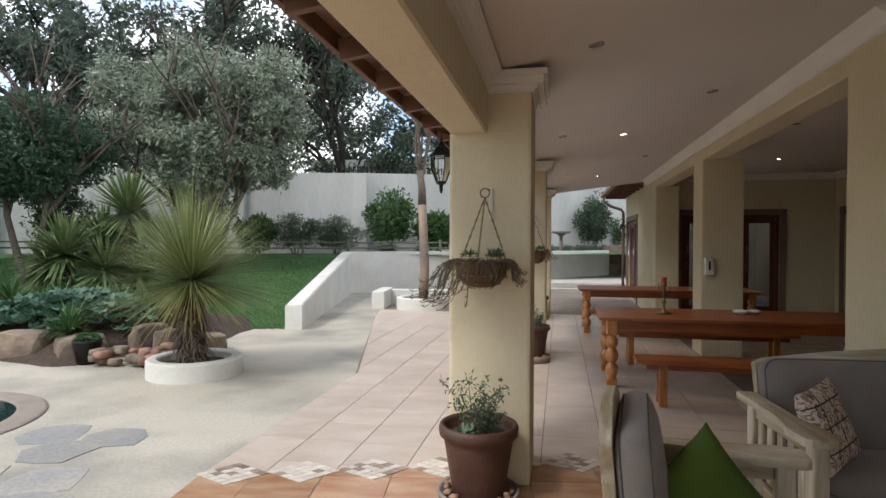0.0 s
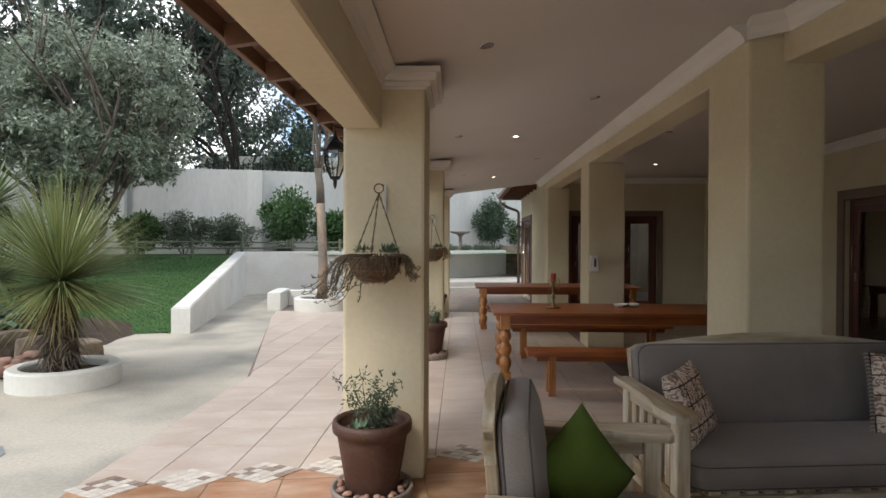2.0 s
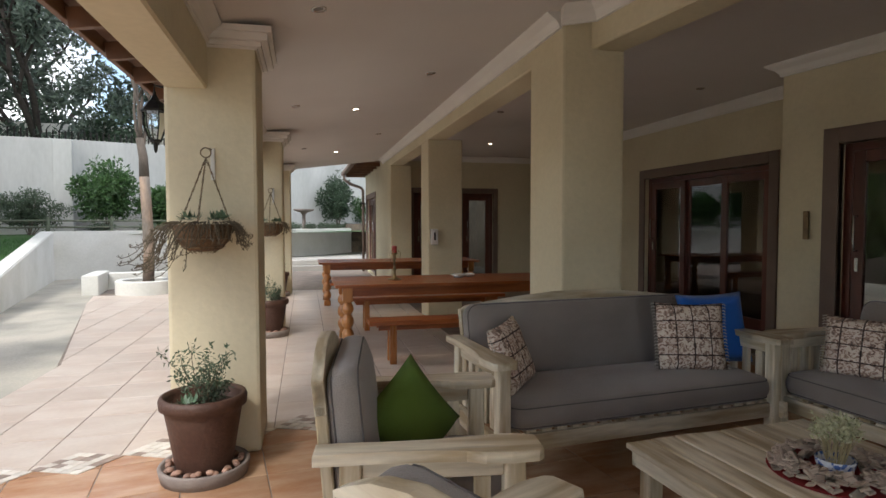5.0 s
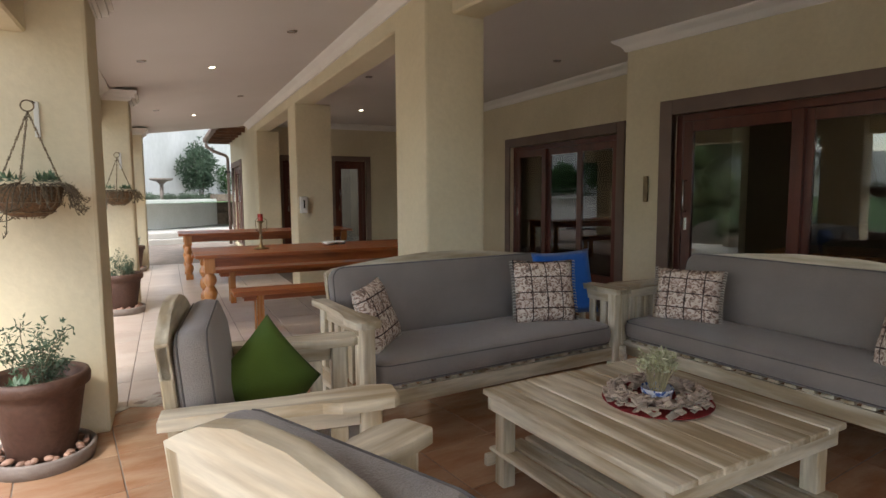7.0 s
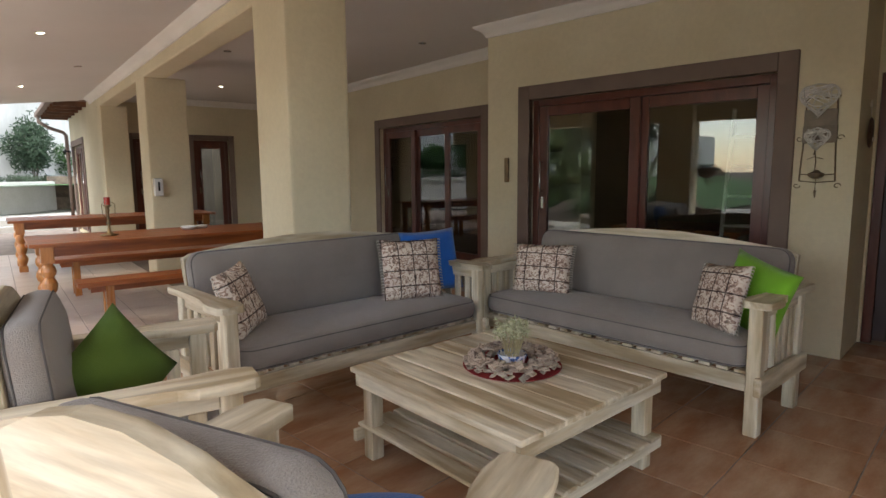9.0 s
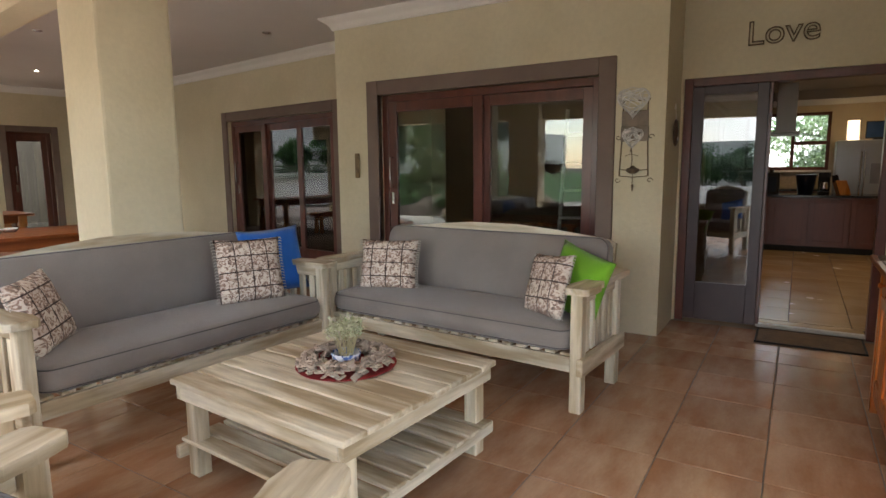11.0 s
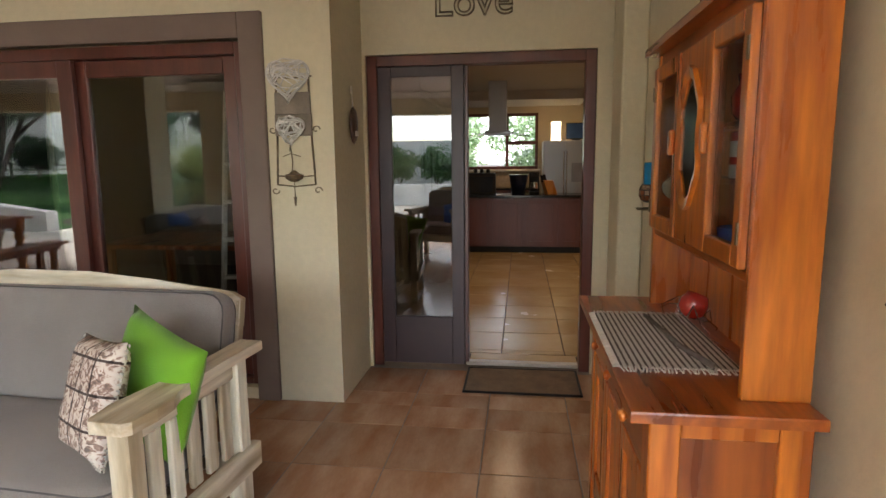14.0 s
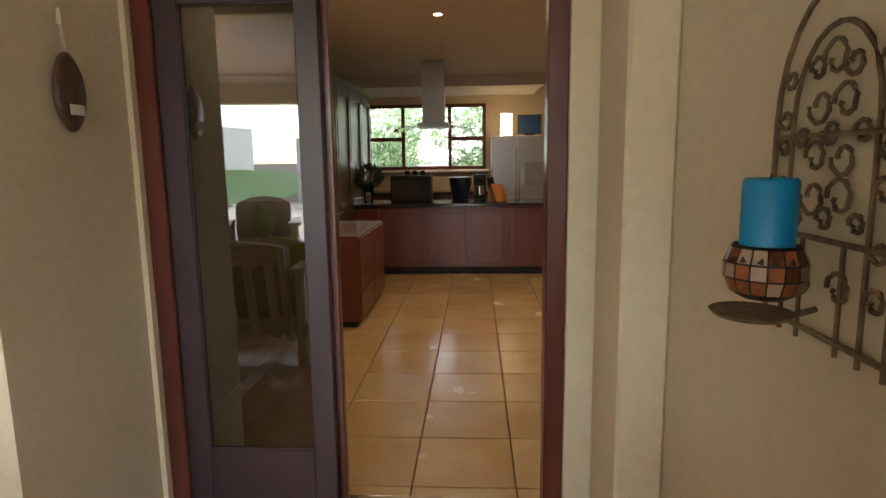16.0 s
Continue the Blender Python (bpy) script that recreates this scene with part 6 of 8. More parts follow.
def dresser():
    t = thing("dresser", pose(3.93, 0.07, 0), "tall orange-brown wooden dresser with glazed upper doors", "cabinet")
    W, D, H = 1.12, 0.40, 0.855
    # lower carcass, x along the wall, y out of it
    for x0, x1, y0, y1 in ((0.08, 0.15, D - 0.07, D), (W - 0.07, W, D - 0.07, D), (0.08, 0.15, 0.05, 0.12), (W - 0.07, W, 0.05, 0.12)):
        part("post", boxes((x0, x1, y0, y1, 0, H), bevel=0.004), M_CAB_Z, t)
    for x0, x1 in ((0.097, 0.112), (W - 0.03, W - 0.015)):
        part("side_panel", boxes((x0, x1, 0.12, D - 0.07, 0.14, H - 0.05)), M_CAB_DARK, t)
        for zz0, zz1 in ((H - 0.055, H), (0.09, 0.16)):
            part("side_rail", boxes((x0 - 0.012, x1 + 0.012, 0.12, D - 0.07, zz0, zz1), bevel=0.003), M_CAB_Z, t)
    part("back_panel", boxes((0.15, W - 0.07, 0.05, 0.065, 0.1, H)), M_CAB_X, t)
    for zz0, zz1 in ((0.09, 0.15), (H - 0.03, H)):
        part("front_rail", boxes((0.15, W - 0.07, D - 0.04, D - 0.01, zz0, zz1), bevel=0.003), M_CAB_X, t)
    for k in range(3):
        x0, x1 = 0.155 + k * 0.298, 0.155 + (k + 1) * 0.298 - 0.005
        dr = part("drawer", boxes((x0, x1, D - 0.03, D - 0.003, H - 0.17, H - 0.035), bevel=0.005), M_CAB_X, t)
        bm = bmesh.new()
        lathe(bm, [(0.008, 0), (0.008, 0.012), (0.018, 0.02), (0.014, 0.03), (0.004, 0.034)], 14, pose((x0 + x1) / 2, D - 0.003, H - 0.10, -90, 0, 0))
        part("knob", bm, M_CAB_Z, dr, smooth=True)
        do = part("door", boxes((x0, x0 + 0.055, D - 0.03, D - 0.003, 0.155, H - 0.18), (x1 - 0.055, x1, D - 0.03, D - 0.003, 0.155, H - 0.18), (x0 + 0.055, x1 - 0.055, D - 0.03, D - 0.003, 0.155, 0.215),
                                (x0 + 0.055, x1 - 0.055, D - 0.03, D - 0.003, H - 0.24, H - 0.18), bevel=0.004), M_CAB_Z, t)
        part("panel", boxes((x0 + 0.055, x1 - 0.055, D - 0.025, D - 0.015, 0.215, H - 0.24)), M_CAB_Z, do)
    bm = bmesh.new()
    plate(bm, [(0.035, 0.045), (W + 0.05, 0.045), (W + 0.05, D + 0.05), (0.035, D + 0.05)], H, H + 0.027, bevel=0.006)
    part("counter", bm, M_CAB_X, t, "dark stained dresser top")
    # hutch
    z0, z1, y1 = H + 0.027, 1.80, 0.195
    W = 1.08
    for x0, x1 in ((0.118, 0.14), (W - 0.03, W)):
        part("hutch_side", boxes((x0, x1, 0.045, y1, z0, z1), bevel=0.003), M_CAB_Z, t)
    part("hutch_back", boxes((0.14, W - 0.03, 0.045, 0.055, z0, z1)), M_CAB_Z, t)
    part("hutch_shelf", boxes((0.14, W - 0.03, 0.055, y1 - 0.03, 1.155, 1.175), (0.14, W - 0.03, 0.055, y1 - 0.04, 1.36, 1.375), (0.14, W - 0.03, 0.055, y1 - 0.04, 1.51, 1.522), bevel=0.002), M_CAB_X, t)
    part("face_frame", boxes((0.135, W - 0.03, y1 - 0.03, y1 - 0.005, 1.15, 1.175), (0.135, W - 0.03, y1 - 0.03, y1 - 0.005, 1.755, 1.80), (0.425, 0.445, y1 - 0.03, y1 - 0.005, 1.175, 1.755),
                             (W - 0.375, W - 0.355, y1 - 0.03, y1 - 0.005, 1.175, 1.755), bevel=0.003), M_CAB_X, t)
    bm = bmesh.new()
    plate(bm, [(0.095, 0.045), (W + 0.02, 0.045), (W + 0.02, y1 + 0.045), (0.095, y1 + 0.045)], z1, z1 + 0.03, bevel=0.008)
    part("cornice", bm, M_CAB_X, t)
    st = 0.045
    for x0, x1 in ((0.14, 0.432), (W - 0.375, W - 0.035)):
        y = y1 - 0.003
        dr = part("glazed_door", boxes((x0, x0 + st, y, y + 0.022, 1.18, 1.75), (x1 - st, x1, y, y + 0.022, 1.18, 1.75), (x0 + st, x1 - st, y, y + 0.022, 1.18, 1.23), (x0 + st, x1 - st, y, y + 0.022, 1.70, 1.75), bevel=0.004), M_CAB_Z, t)
        p = part("pane", boxes((x0 + st, x1 - st, y + 0.008, y + 0.012, 1.23, 1.70)), M_GLASS_CAB, dr)
        p.visible_shadow = False
        xe = x1 - 0.03 if x0 < 0.5 else x0 + 0.03
        part("latch", boxes((xe - 0.014, xe + 0.014, y + 0.022, y + 0.040, 1.44, 1.52), bevel=0.005), M_CAB_Z, dr, "turned wooden latch")
        xh = x0 + 0.008 if x0 < 0.5 else x1 - 0.008
        for z in (1.26, 1.66):
            part("hinge", boxes((xh - 0.006, xh + 0.006, y + 0.022, y + 0.026, z - 0.025, z + 0.025)), M_IRON, dr)
    # middle panel with an octagonal mirror
    y = y1 - 0.003
    part("mirror_panel", boxes((0.435, W - 0.378, y, y + 0.018, 1.18, 1.75), bevel=0.003), M_CAB_Z, t)
    cx, cz = 0.568, 1.485
    half = [(0.0, -1.0), (0.34, -0.93), (0.55, -0.78), (0.72, -0.66), (0.95, -0.52), (1.0, -0.36), (0.90, -0.18), (0.86, 0.0)]
    ring = half + [(a, -b) for a, b in half[-2:0:-1]]
    ring += [(0.0, 1.0)] + [(-a, -b) for a, b in ring[1:]]
    oct_o = [(cx + 0.108 * a, cz + 0.205 * b) for a, b in ring]
    oct_i = [(cx + (px - cx) * 0.74, cz + (pz - cz) * 0.84) for px, pz in oct_o]
    k = len(oct_o)
    bm = bmesh.new()
    vo = [[bm.verts.new((px, yy, pz)) for px, pz in pts] for pts, yy in ((oct_o, y + 0.018), (oct_o, y + 0.032), (oct_i, y + 0.026), (oct_i, y + 0.018))]
    for a, b in zip(vo, vo[1:]):
        for i in range(k):
            bm.faces.new((a[i], a[(i + 1) % k], b[(i + 1) % k], b[i]))
    bmesh.ops.recalc_face_normals(bm, faces=bm.faces)
    part("mirror_frame", bm, M_CAB_Z, t)
    bm = bmesh.new()
    vs = [bm.verts.new((px, y + 0.021, pz)) for px, pz in oct_i]
    bm.faces.new(vs[::-1])
    part("mirror", bm, material("mirror_glass", (0.20, 0.21, 0.18), 0.05, 1.0, color2=(0.17, 0.18, 0.155)), t, "bevelled mirror")
    return t


dresser()
M_CREAM = material("cream_enamel", (0.62, 0.56, 0.42), 0.3, scale=6, coat=0.4)
M_RED = material("red_glaze", (0.42, 0.03, 0.02), 0.2, color2=(0.30, 0.02, 0.015), scale=6, coat=0.5)
M_BLUEGLAZE = material("blue_glaze", (0.02, 0.12, 0.42), 0.25, scale=6, coat=0.5)
M_TURQ = material("turquoise_wax", (0.0, 0.26, 0.50), 0.45, color2=(0.0, 0.22, 0.44), scale=6)
M_GREENGLASS = material("green_bottle", (0.05, 0.12, 0.02), 0.1, scale=6, coat=0.6)
M_WHITEGLAZE = material("white_glaze", (0.72, 0.71, 0.68), 0.25, scale=6, coat=0.4)


def turned(name, m, profile, mat, label, category, sides=24, group=""):
    t = thing(name, m, label, category, group)
    bm = bmesh.new()
    lathe(bm, profile, sides)
    part("body", bm, mat, t, smooth=True)
    return t


JUG = [(0.022, 0), (0.036, 0.015), (0.040, 0.045), (0.030, 0.075), (0.033, 0.088), (0.028, 0.088), (0.024, 0.07)]
mug = turned("mug", pose(4.87, 0.215, 1.335, 70, 0, 40), [(0.030, -0.038), (0.038, -0.034), (0.040, 0.036), (0.036, 0.036), (0.034, -0.026)], M_CREAM, "cream enamel mug behind the glass door", "mug")
turned("jug", pose(4.84, 0.19, 1.523), JUG, M_BLUEGLAZE, "blue glazed jug on the upper dresser shelf", "jug")
turned("jug", pose(4.355, 0.17, 1.523), [(0.03, 0), (0.048, 0.02), (0.052, 0.065), (0.034, 0.095), (0.038, 0.12), (0.034, 0.12)], M_RED, "red enamel jug on the upper dresser shelf", "jug")
tin = turned("tin", pose(4.36, 0.175, 1.376), [(0.038, 0), (0.040, 0.005), (0.040, 0.100), (0.036, 0.104)], M_WHITEGLAZE, "white tin with a red lid inside the dresser", "tin")
bm = bmesh.new()
lathe(bm, [(0.042, 0.096), (0.042, 0.118), (0.038, 0.121)], 24)
part("lid", bm, M_RED, tin)
bm = bmesh.new()
lathe(bm, [(0.0406, 0.035), (0.0406, 0.055)], 24, cap=False)
part("band", bm, M_RED, tin)
turned("cup", pose(4.78, 0.17, 1.376), [(0.025, 0), (0.04, 0.01), (0.042, 0.06), (0.038, 0.06), (0.03, 0.01)], M_WHITEGLAZE, "small white cup inside the dresser", "cup")
turned("cup", pose(4.87, 0.13, 1.376), [(0.018, 0), (0.026, 0.01), (0.028, 0.045), (0.025, 0.045), (0.02, 0.01)], M_WHITEGLAZE, "small white cup inside the dresser", "cup")
turned("bowl", pose(4.35, 0.175, 1.176), [(0.035, 0), (0.06, 0.03), (0.066, 0.07), (0.06, 0.07), (0.03, 0.01)], M_BLUEGLAZE, "small blue bowl inside the dresser", "bowl")
BOTTLE = [(0.028, 0), (0.03, 0.01), (0.03, 0.10), (0.012, 0.14), (0.011, 0.18), (0.014, 0.185), (0.011, 0.19)]
for k, (x, y, s, mat, lb) in enumerate([(4.00, 0.20, 1.35, M_GREENGLASS, "tall green glass bottle on the dresser"), (4.08, 0.15, 1.2, M_GREENGLASS, "green glass bottle on the dresser"), (4.16, 0.2, 1.5, M_RED, "tall red glazed vase on the dresser"),
                                        (4.24, 0.13, 1.1, M_RED, "red glazed vase on the dresser"), (4.33, 0.19, 1.0, M_TURQ, "turquoise glazed bottle on the dresser"), (4.42, 0.14, 1.05, M_RED, "red glazed vase on the dresser"),
                                        (4.50, 0.2, 0.8, M_RED, "small red glazed cup on the dresser"), (4.58, 0.15, 0.85, M_TURQ, "turquoise glazed cup on the dresser"), (4.68, 0.18, 0.8, M_RED, "small red glazed cup on the dresser")]):
    prof = BOTTLE if k % 3 != 2 else [(0.02, 0), (0.035, 0.03), (0.022, 0.09), (0.03, 0.15), (0.026, 0.15), (0.018, 0.09)]
    turned("bottle" if k % 3 != 2 else "vase", pose(x + 0.08, y, 1.83), [(r * s, z * s) for r, z in prof], mat, lb, "bottle", 18)

# striped runner with its tassels, wire ornament and red cup on the dresser top
M_STRIPE = bpy.data.materials.new("striped_runner")
M_STRIPE.use_nodes = True
_n, _l = M_STRIPE.node_tree.nodes, M_STRIPE.node_tree.links
_co, _wv, _rp = _n.new("ShaderNodeTexCoord"), _n.new("ShaderNodeTexWave"), _n.new("ShaderNodeValToRGB")
_wv.wave_type, _wv.bands_direction = "BANDS", "Y"
_wv.inputs["Scale"].default_value, _wv.inputs["Distortion"].default_value, _wv.inputs["Detail"].default_value, _wv.inputs["Detail Scale"].default_value = 19.0, 0.9, 3, 8
_rp.color_ramp.elements[0].position, _rp.color_ramp.elements[0].color = 0.26, (0.12, 0.09, 0.075, 1)
_rp.color_ramp.elements[1].position, _rp.color_ramp.elements[1].color = 0.42, (0.58, 0.54, 0.47, 1)
_l.new(_co.outputs["Object"], _wv.inputs["Vector"])
_l.new(_wv.outputs["Fac"], _rp.inputs["Fac"])
_l.new(_rp.outputs["Color"], _n["Principled BSDF"].inputs["Base Color"])
_n["Principled BSDF"].inputs["Roughness"].default_value = 0.95
rn = thing("table_runner", pose(4.52, 0.345, 0.883, 0, 0, 0), "cream and brown striped woven runner with tasselled ends", "table runner")
bm = bmesh.new()
box(bm, -0.28, 0.28, -0.155, 0.155, 0, 0.004, bevel=0.001)
part("cloth", bm, M_STRIPE, rn)
bm = bmesh.new()
rg = random.Random(2)
for s in (-1, 1):
    for k in range(34):
        y = -0.155 + 0.31 * (k + 0.5) / 34
        tube(bm, [(s * 0.278, y, 0.004), (s * 0.292, y + rg.uniform(-0.003, 0.003), 0.005), (s * 0.31, y + rg.uniform(-0.006, 0.006), 0.002)], 0.0028, 4)
for k in range(60):
    x = -0.28 + 0.56 * (k + 0.5) / 60
    tube(bm, [(x, 0.153, 0.003), (x + rg.uniform(-0.003, 0.003), 0.162, 0.004), (x + rg.uniform(-0.004, 0.004), 0.172, 0.002)], 0.0026, 4)
part("tassels", bm, M_WHITEFRINGE, rn)
stick = thing("driftwood", pose(4.50, 0.31, 0.895, 0, 0, 10), "length of brown driftwood on the runner", "ornament")
bm = bmesh.new()
tube(bm, [(-0.26, 0.0, 0), (-0.1, 0.015, 0.004), (0.06, 0.0, 0.006), (0.25, -0.02, 0)], 0.009, 8, 0.006)
part("body", bm, M_BARK, stick, smooth=True)
cup = turned("cup", pose(4.665, 0.20, 0.95, 20, 0, 0), [(0.025, -0.036), (0.043, -0.018), (0.045, 0.017), (0.034, 0.043), (0.030, 0.043), (0.038, 0.0)], M_RED, "small round red glazed pot on a wire stand", "cup")
bm = bmesh.new()
for k in range(7):
    a = k * 0.9
    tube(bm, [(0.03 * math.cos(a), 0.03 * math.sin(a), -0.035), (0.07 * math.cos(a), 0.05 * math.sin(a), -0.01 + 0.02 * (k % 2)), (0.11 * math.cos(a + 0.5), 0.09 * math.sin(a + 0.5), -0.03), (0.12 * math.cos(a + 0.9), 0.09 * math.sin(a + 0.9), -0.05)], 0.0022, 5)
part("wire_stand", bm, M_CHROME, cup)


# ---- wrought iron candle gates on the south wall ----
def wrought_gate(m, label):
    t = thing("wall_sconce", m, label, "candle sconce", "wrought iron candle sconces")
    bm = bmesh.new()
    W, H = 0.16, 0.56

    def arch(w, h0, h1, r):
        pts = [(-w, 0, h0), (-w, 0, h1 - w * 1.3)]
        pts += [(-w * math.cos(a), 0, h1 - w * 1.3 + w * 1.3 * math.sin(a)) for a in [math.pi * k / 12 for k in range(1, 12)]]
        pts += [(w, 0, h1 - w * 1.3), (w, 0, h0)]
        tube(bm, pts, r, 6)
    arch(W, 0, H, 0.0055)
    arch(W * 0.66, 0, H * 0.88, 0.0045)
    for z in (0.02, 0.17, 0.33):
        tube(bm, [(-W, 0, z), (W, 0, z)], 0.005, 6)
    tube(bm, [(-W * 0.33, 0, 0), (-W * 0.33, 0, 0.17)], 0.004, 5)
    tube(bm, [(W * 0.33, 0, 0), (W * 0.33, 0, 0.17)], 0.004, 5)
    for cx, cz, r, s in [(-0.035, 0.235, 0.034, 1), (0.035, 0.235, 0.034, -1), (-0.035, 0.295, 0.030, -1), (0.035, 0.295, 0.030, 1), (-0.032, 0.375, 0.032, 1), (0.032, 0.375, 0.032, -1), (0, 0.44, 0.034, 1),
                         (-0.13, 0.25, 0.022, 1), (0.13, 0.25, 0.022, -1), (-0.13, 0.10, 0.022, 1), (0.13, 0.10, 0.022, -1), (-0.13, 0.36, 0.02, 1), (0.13, 0.36, 0.02, -1), (-0.05, 0.10, 0.03, 1), (0.05, 0.10, 0.03, -1), (-0.045, 0.43, 0.022, -1), (0.045, 0.43, 0.022, 1), (0, 0.20, 0.022, 1), (0, 0.335, 0.022, -1), (-0.075, 0.33, 0.02, 1), (0.075, 0.33, 0.02, -1),
                         (-0.078, 0.20, 0.018, 1), (0.078, 0.20, 0.018, -1), (-0.13, 0.31, 0.018, -1), (0.13, 0.31, 0.018, 1), (-0.13, 0.17, 0.018, -1), (0.13, 0.17, 0.018, 1), (-0.12, 0.425, 0.018, 1), (0.12, 0.425, 0.018, -1)]:
        pts = []
        for k in range(15):
            a = s * k * 0.46
            rr = r * (1 - 0.045 * k)
            pts.append((cx + rr * math.cos(a), 0.002 * (k % 2), cz + rr * math.sin(a)))
        tube(bm, pts, 0.004, 5)
    part("ironwork", bm, M_IRON, t)
    bm = bmesh.new()
    tube(bm, [(0, 0.0, 0.06), (0, 0.05, 0.045), (0, 0.09, 0.05)], 0.005, 6)
    lathe(bm, [(0.0, 0.050), (0.055, 0.050), (0.062, 0.058), (0.055, 0.056), (0.0, 0.055)], 24, pose(0, 0.10, 0), cap=False)
    part("tray", bm, M_IRON, t)
    return t


def mosaic_candle(m, label):
    t = thing("candle", m, label, "candle", "turquoise candles")
    bm = bmesh.new()
    prof = [(0.030, 0.0), (0.047, 0.010), (0.057, 0.035), (0.056, 0.060), (0.046, 0.082), (0.042, 0.082), (0.04, 0.02)]
    lathe(bm, prof, 24)
    part("holder", bm, M_BLACKIRON, t, "round amber mosaic candle holder", smooth=True)
    mats = [material("amber_tessera", (0.24, 0.085, 0.03), 0.15, color2=(0.12, 0.04, 0.02), scale=30, island=0.5, coat=0.5), material("pale_tessera", (0.34, 0.24, 0.16), 0.15, scale=30, island=0.3, coat=0.5)]
    rg = random.Random(6)
    bms = [bmesh.new(), bmesh.new()]
    for ring, (r0, z0, r1, z1) in enumerate([(0.049, 0.012, 0.0575, 0.032), (0.0585, 0.035, 0.0582, 0.055), (0.057, 0.058, 0.049, 0.078)]):
        for k in range(16):
            a0, a1 = 2 * math.pi * (k + 0.06) / 16, 2 * math.pi * (k + 0.94) / 16
            b = bms[0 if rg.random() < 0.7 else 1]
            vs = [b.verts.new((r * math.cos(a), r * math.sin(a), z)) for r, z, a in ((r0, z0, a0), (r0, z0, a1), (r1, z1, a1), (r1, z1, a0))]
            b.faces.new(vs)
    for b, mm in zip(bms, mats):
        tagged(part("tesserae", b, mm, t), kind="stuff")
    bm = bmesh.new()
    lathe(bm, [(0.036, 0.02), (0.038, 0.07), (0.038, 0.175), (0.034, 0.180), (0.010, 0.174), (0.003, 0.174)], 28)
    part("wax", bm, M_TURQ, t, "turquoise pillar candle", smooth=True)
    bm = bmesh.new()
    tube(bm, [(0, 0, 0.172), (0.001, 0, 0.186)], 0.0015, 5)
    part("wick", bm, M_BLACKIRON, t)
    return t


for x in (3.625, 5.50):
    wrought_gate(pose(x + (-0.015 if x < 4 else 0), 0.072, 1.15), "arched wrought iron scrollwork sconce on the cream wall")
    mosaic_candle(pose(x - 0.035, 0.172, 1.207 + (0.03 if x > 4 else 0)), "turquoise pillar candle in a round amber mosaic holder")

# ---- ornaments on the east wall ----
hg = thing("wall_hanger", pose(5.932, 2.04, 1.19, 0, 0, -90) @ Matrix.Diagonal((0.95, 1, 0.86, 1)), "rusty scrolled iron wall rack with two hearts", "wall ornament")
bm = bmesh.new()
for s in (-1, 1):
    tube(bm, [(s * 0.10, 0, 0.86), (s * 0.105, 0, 0.5), (s * 0.12, 0, 0.14)], 0.006, 6)
    for cx, cz, r in ((s * 0.135, 0.10, 0.025), (s * 0.135, 0.50, 0.025)):
        tube(bm, [(cx + r * (1 - 0.05 * k) * math.cos(k * 0.45 * s), 0, cz + r * (1 - 0.05 * k) * math.sin(k * 0.45 * s)) for k in range(13)], 0.004, 5)
for z in (0.14, 0.20, 0.50, 0.84):
    tube(bm, [(-0.12, 0, z), (0, -0.012, z - 0.012), (0.12, 0, z)], 0.005, 6)
tube(bm, [(-0.03, -0.01, 0.36), (-0.02, -0.02, 0.40), (-0.01, -0.02, 0.30), (-0.015, -0.02, 0.22)], 0.004, 5)
tube(bm, [(-0.07, -0.02, 0.325), (-0.02, -0.02, 0.345), (0.04, -0.02, 0.325)], 0.003, 5)
part("rack", bm, M_IRON, hg)
part("slat", boxes((-0.11, 0.11, -0.012, -0.002, 0.60, 0.74), (-0.115, 0.115, -0.010, -0.001, 0.46, 0.60), bevel=0.003), material("weathered_board", (0.27, 0.22, 0.17), 0.9, color2=(0.18, 0.15, 0.12), scale=9, bump=0.4), hg)
bm = bmesh.new()
lathe(bm, [(0.02, 0), (0.05, 0.02), (0.055, 0.045), (0.03, 0.055), (0.01, 0.075)], 14, pose(0, -0.03, 0.16))
tube(bm, [(0, -0.03, 0.16), (0, -0.03, 0.05)], 0.003, 5)
tube(bm, [(0, -0.03, 0.06), (0, -0.03, 0.0)], 0.010, 6, 0.004)
part("bird_bell", bm, M_IRON, hg)
M_WICKER = material("white_wicker", (0.76, 0.74, 0.70), 0.7, color2=(0.60, 0.57, 0.52), scale=12, island=0.2)


def heart(a, s):
    return (s * 16 * math.sin(a) ** 3 / 17, s * (13 * math.cos(a) - 5 * math.cos(2 * a) - 2 * math.cos(3 * a) - math.cos(4 * a)) / 17)


def wicker_heart(m, s, n, label, seed, fill):
    t = thing("wicker_heart", m, label, "wall ornament")
    rg = random.Random(seed)
    bm = bmesh.new()
    for r in (1.0, 0.97, 0.93):
        pts = [heart(2 * math.pi * k / 40 + 0.02, s * r) for k in range(41)]
        tube(bm, [(x, rg.uniform(-0.006, 0.006) - 0.01, z) for x, z in pts], 0.0042, 5)
    for k in range(n):
        a, b = rg.uniform(0, 6.28), rg.uniform(0, 6.28)
        (x0, z0), (x1, z1) = heart(a, s * 0.97), heart(b, s * 0.97)
        if math.hypot(x1 - x0, z1 - z0) < s * fill or abs(z1 - z0) > s * 1.0:
            continue
        tube(bm, [(x0, -0.01, z0), ((x0 + x1) / 2, -0.03 - rg.uniform(0, 0.02), (z0 + z1) / 2 + rg.uniform(-0.02, 0.02)), (x1, -0.01, z1)], 0.0040, 5)
    part("wicker", bm, M_WICKER, t)
    return t


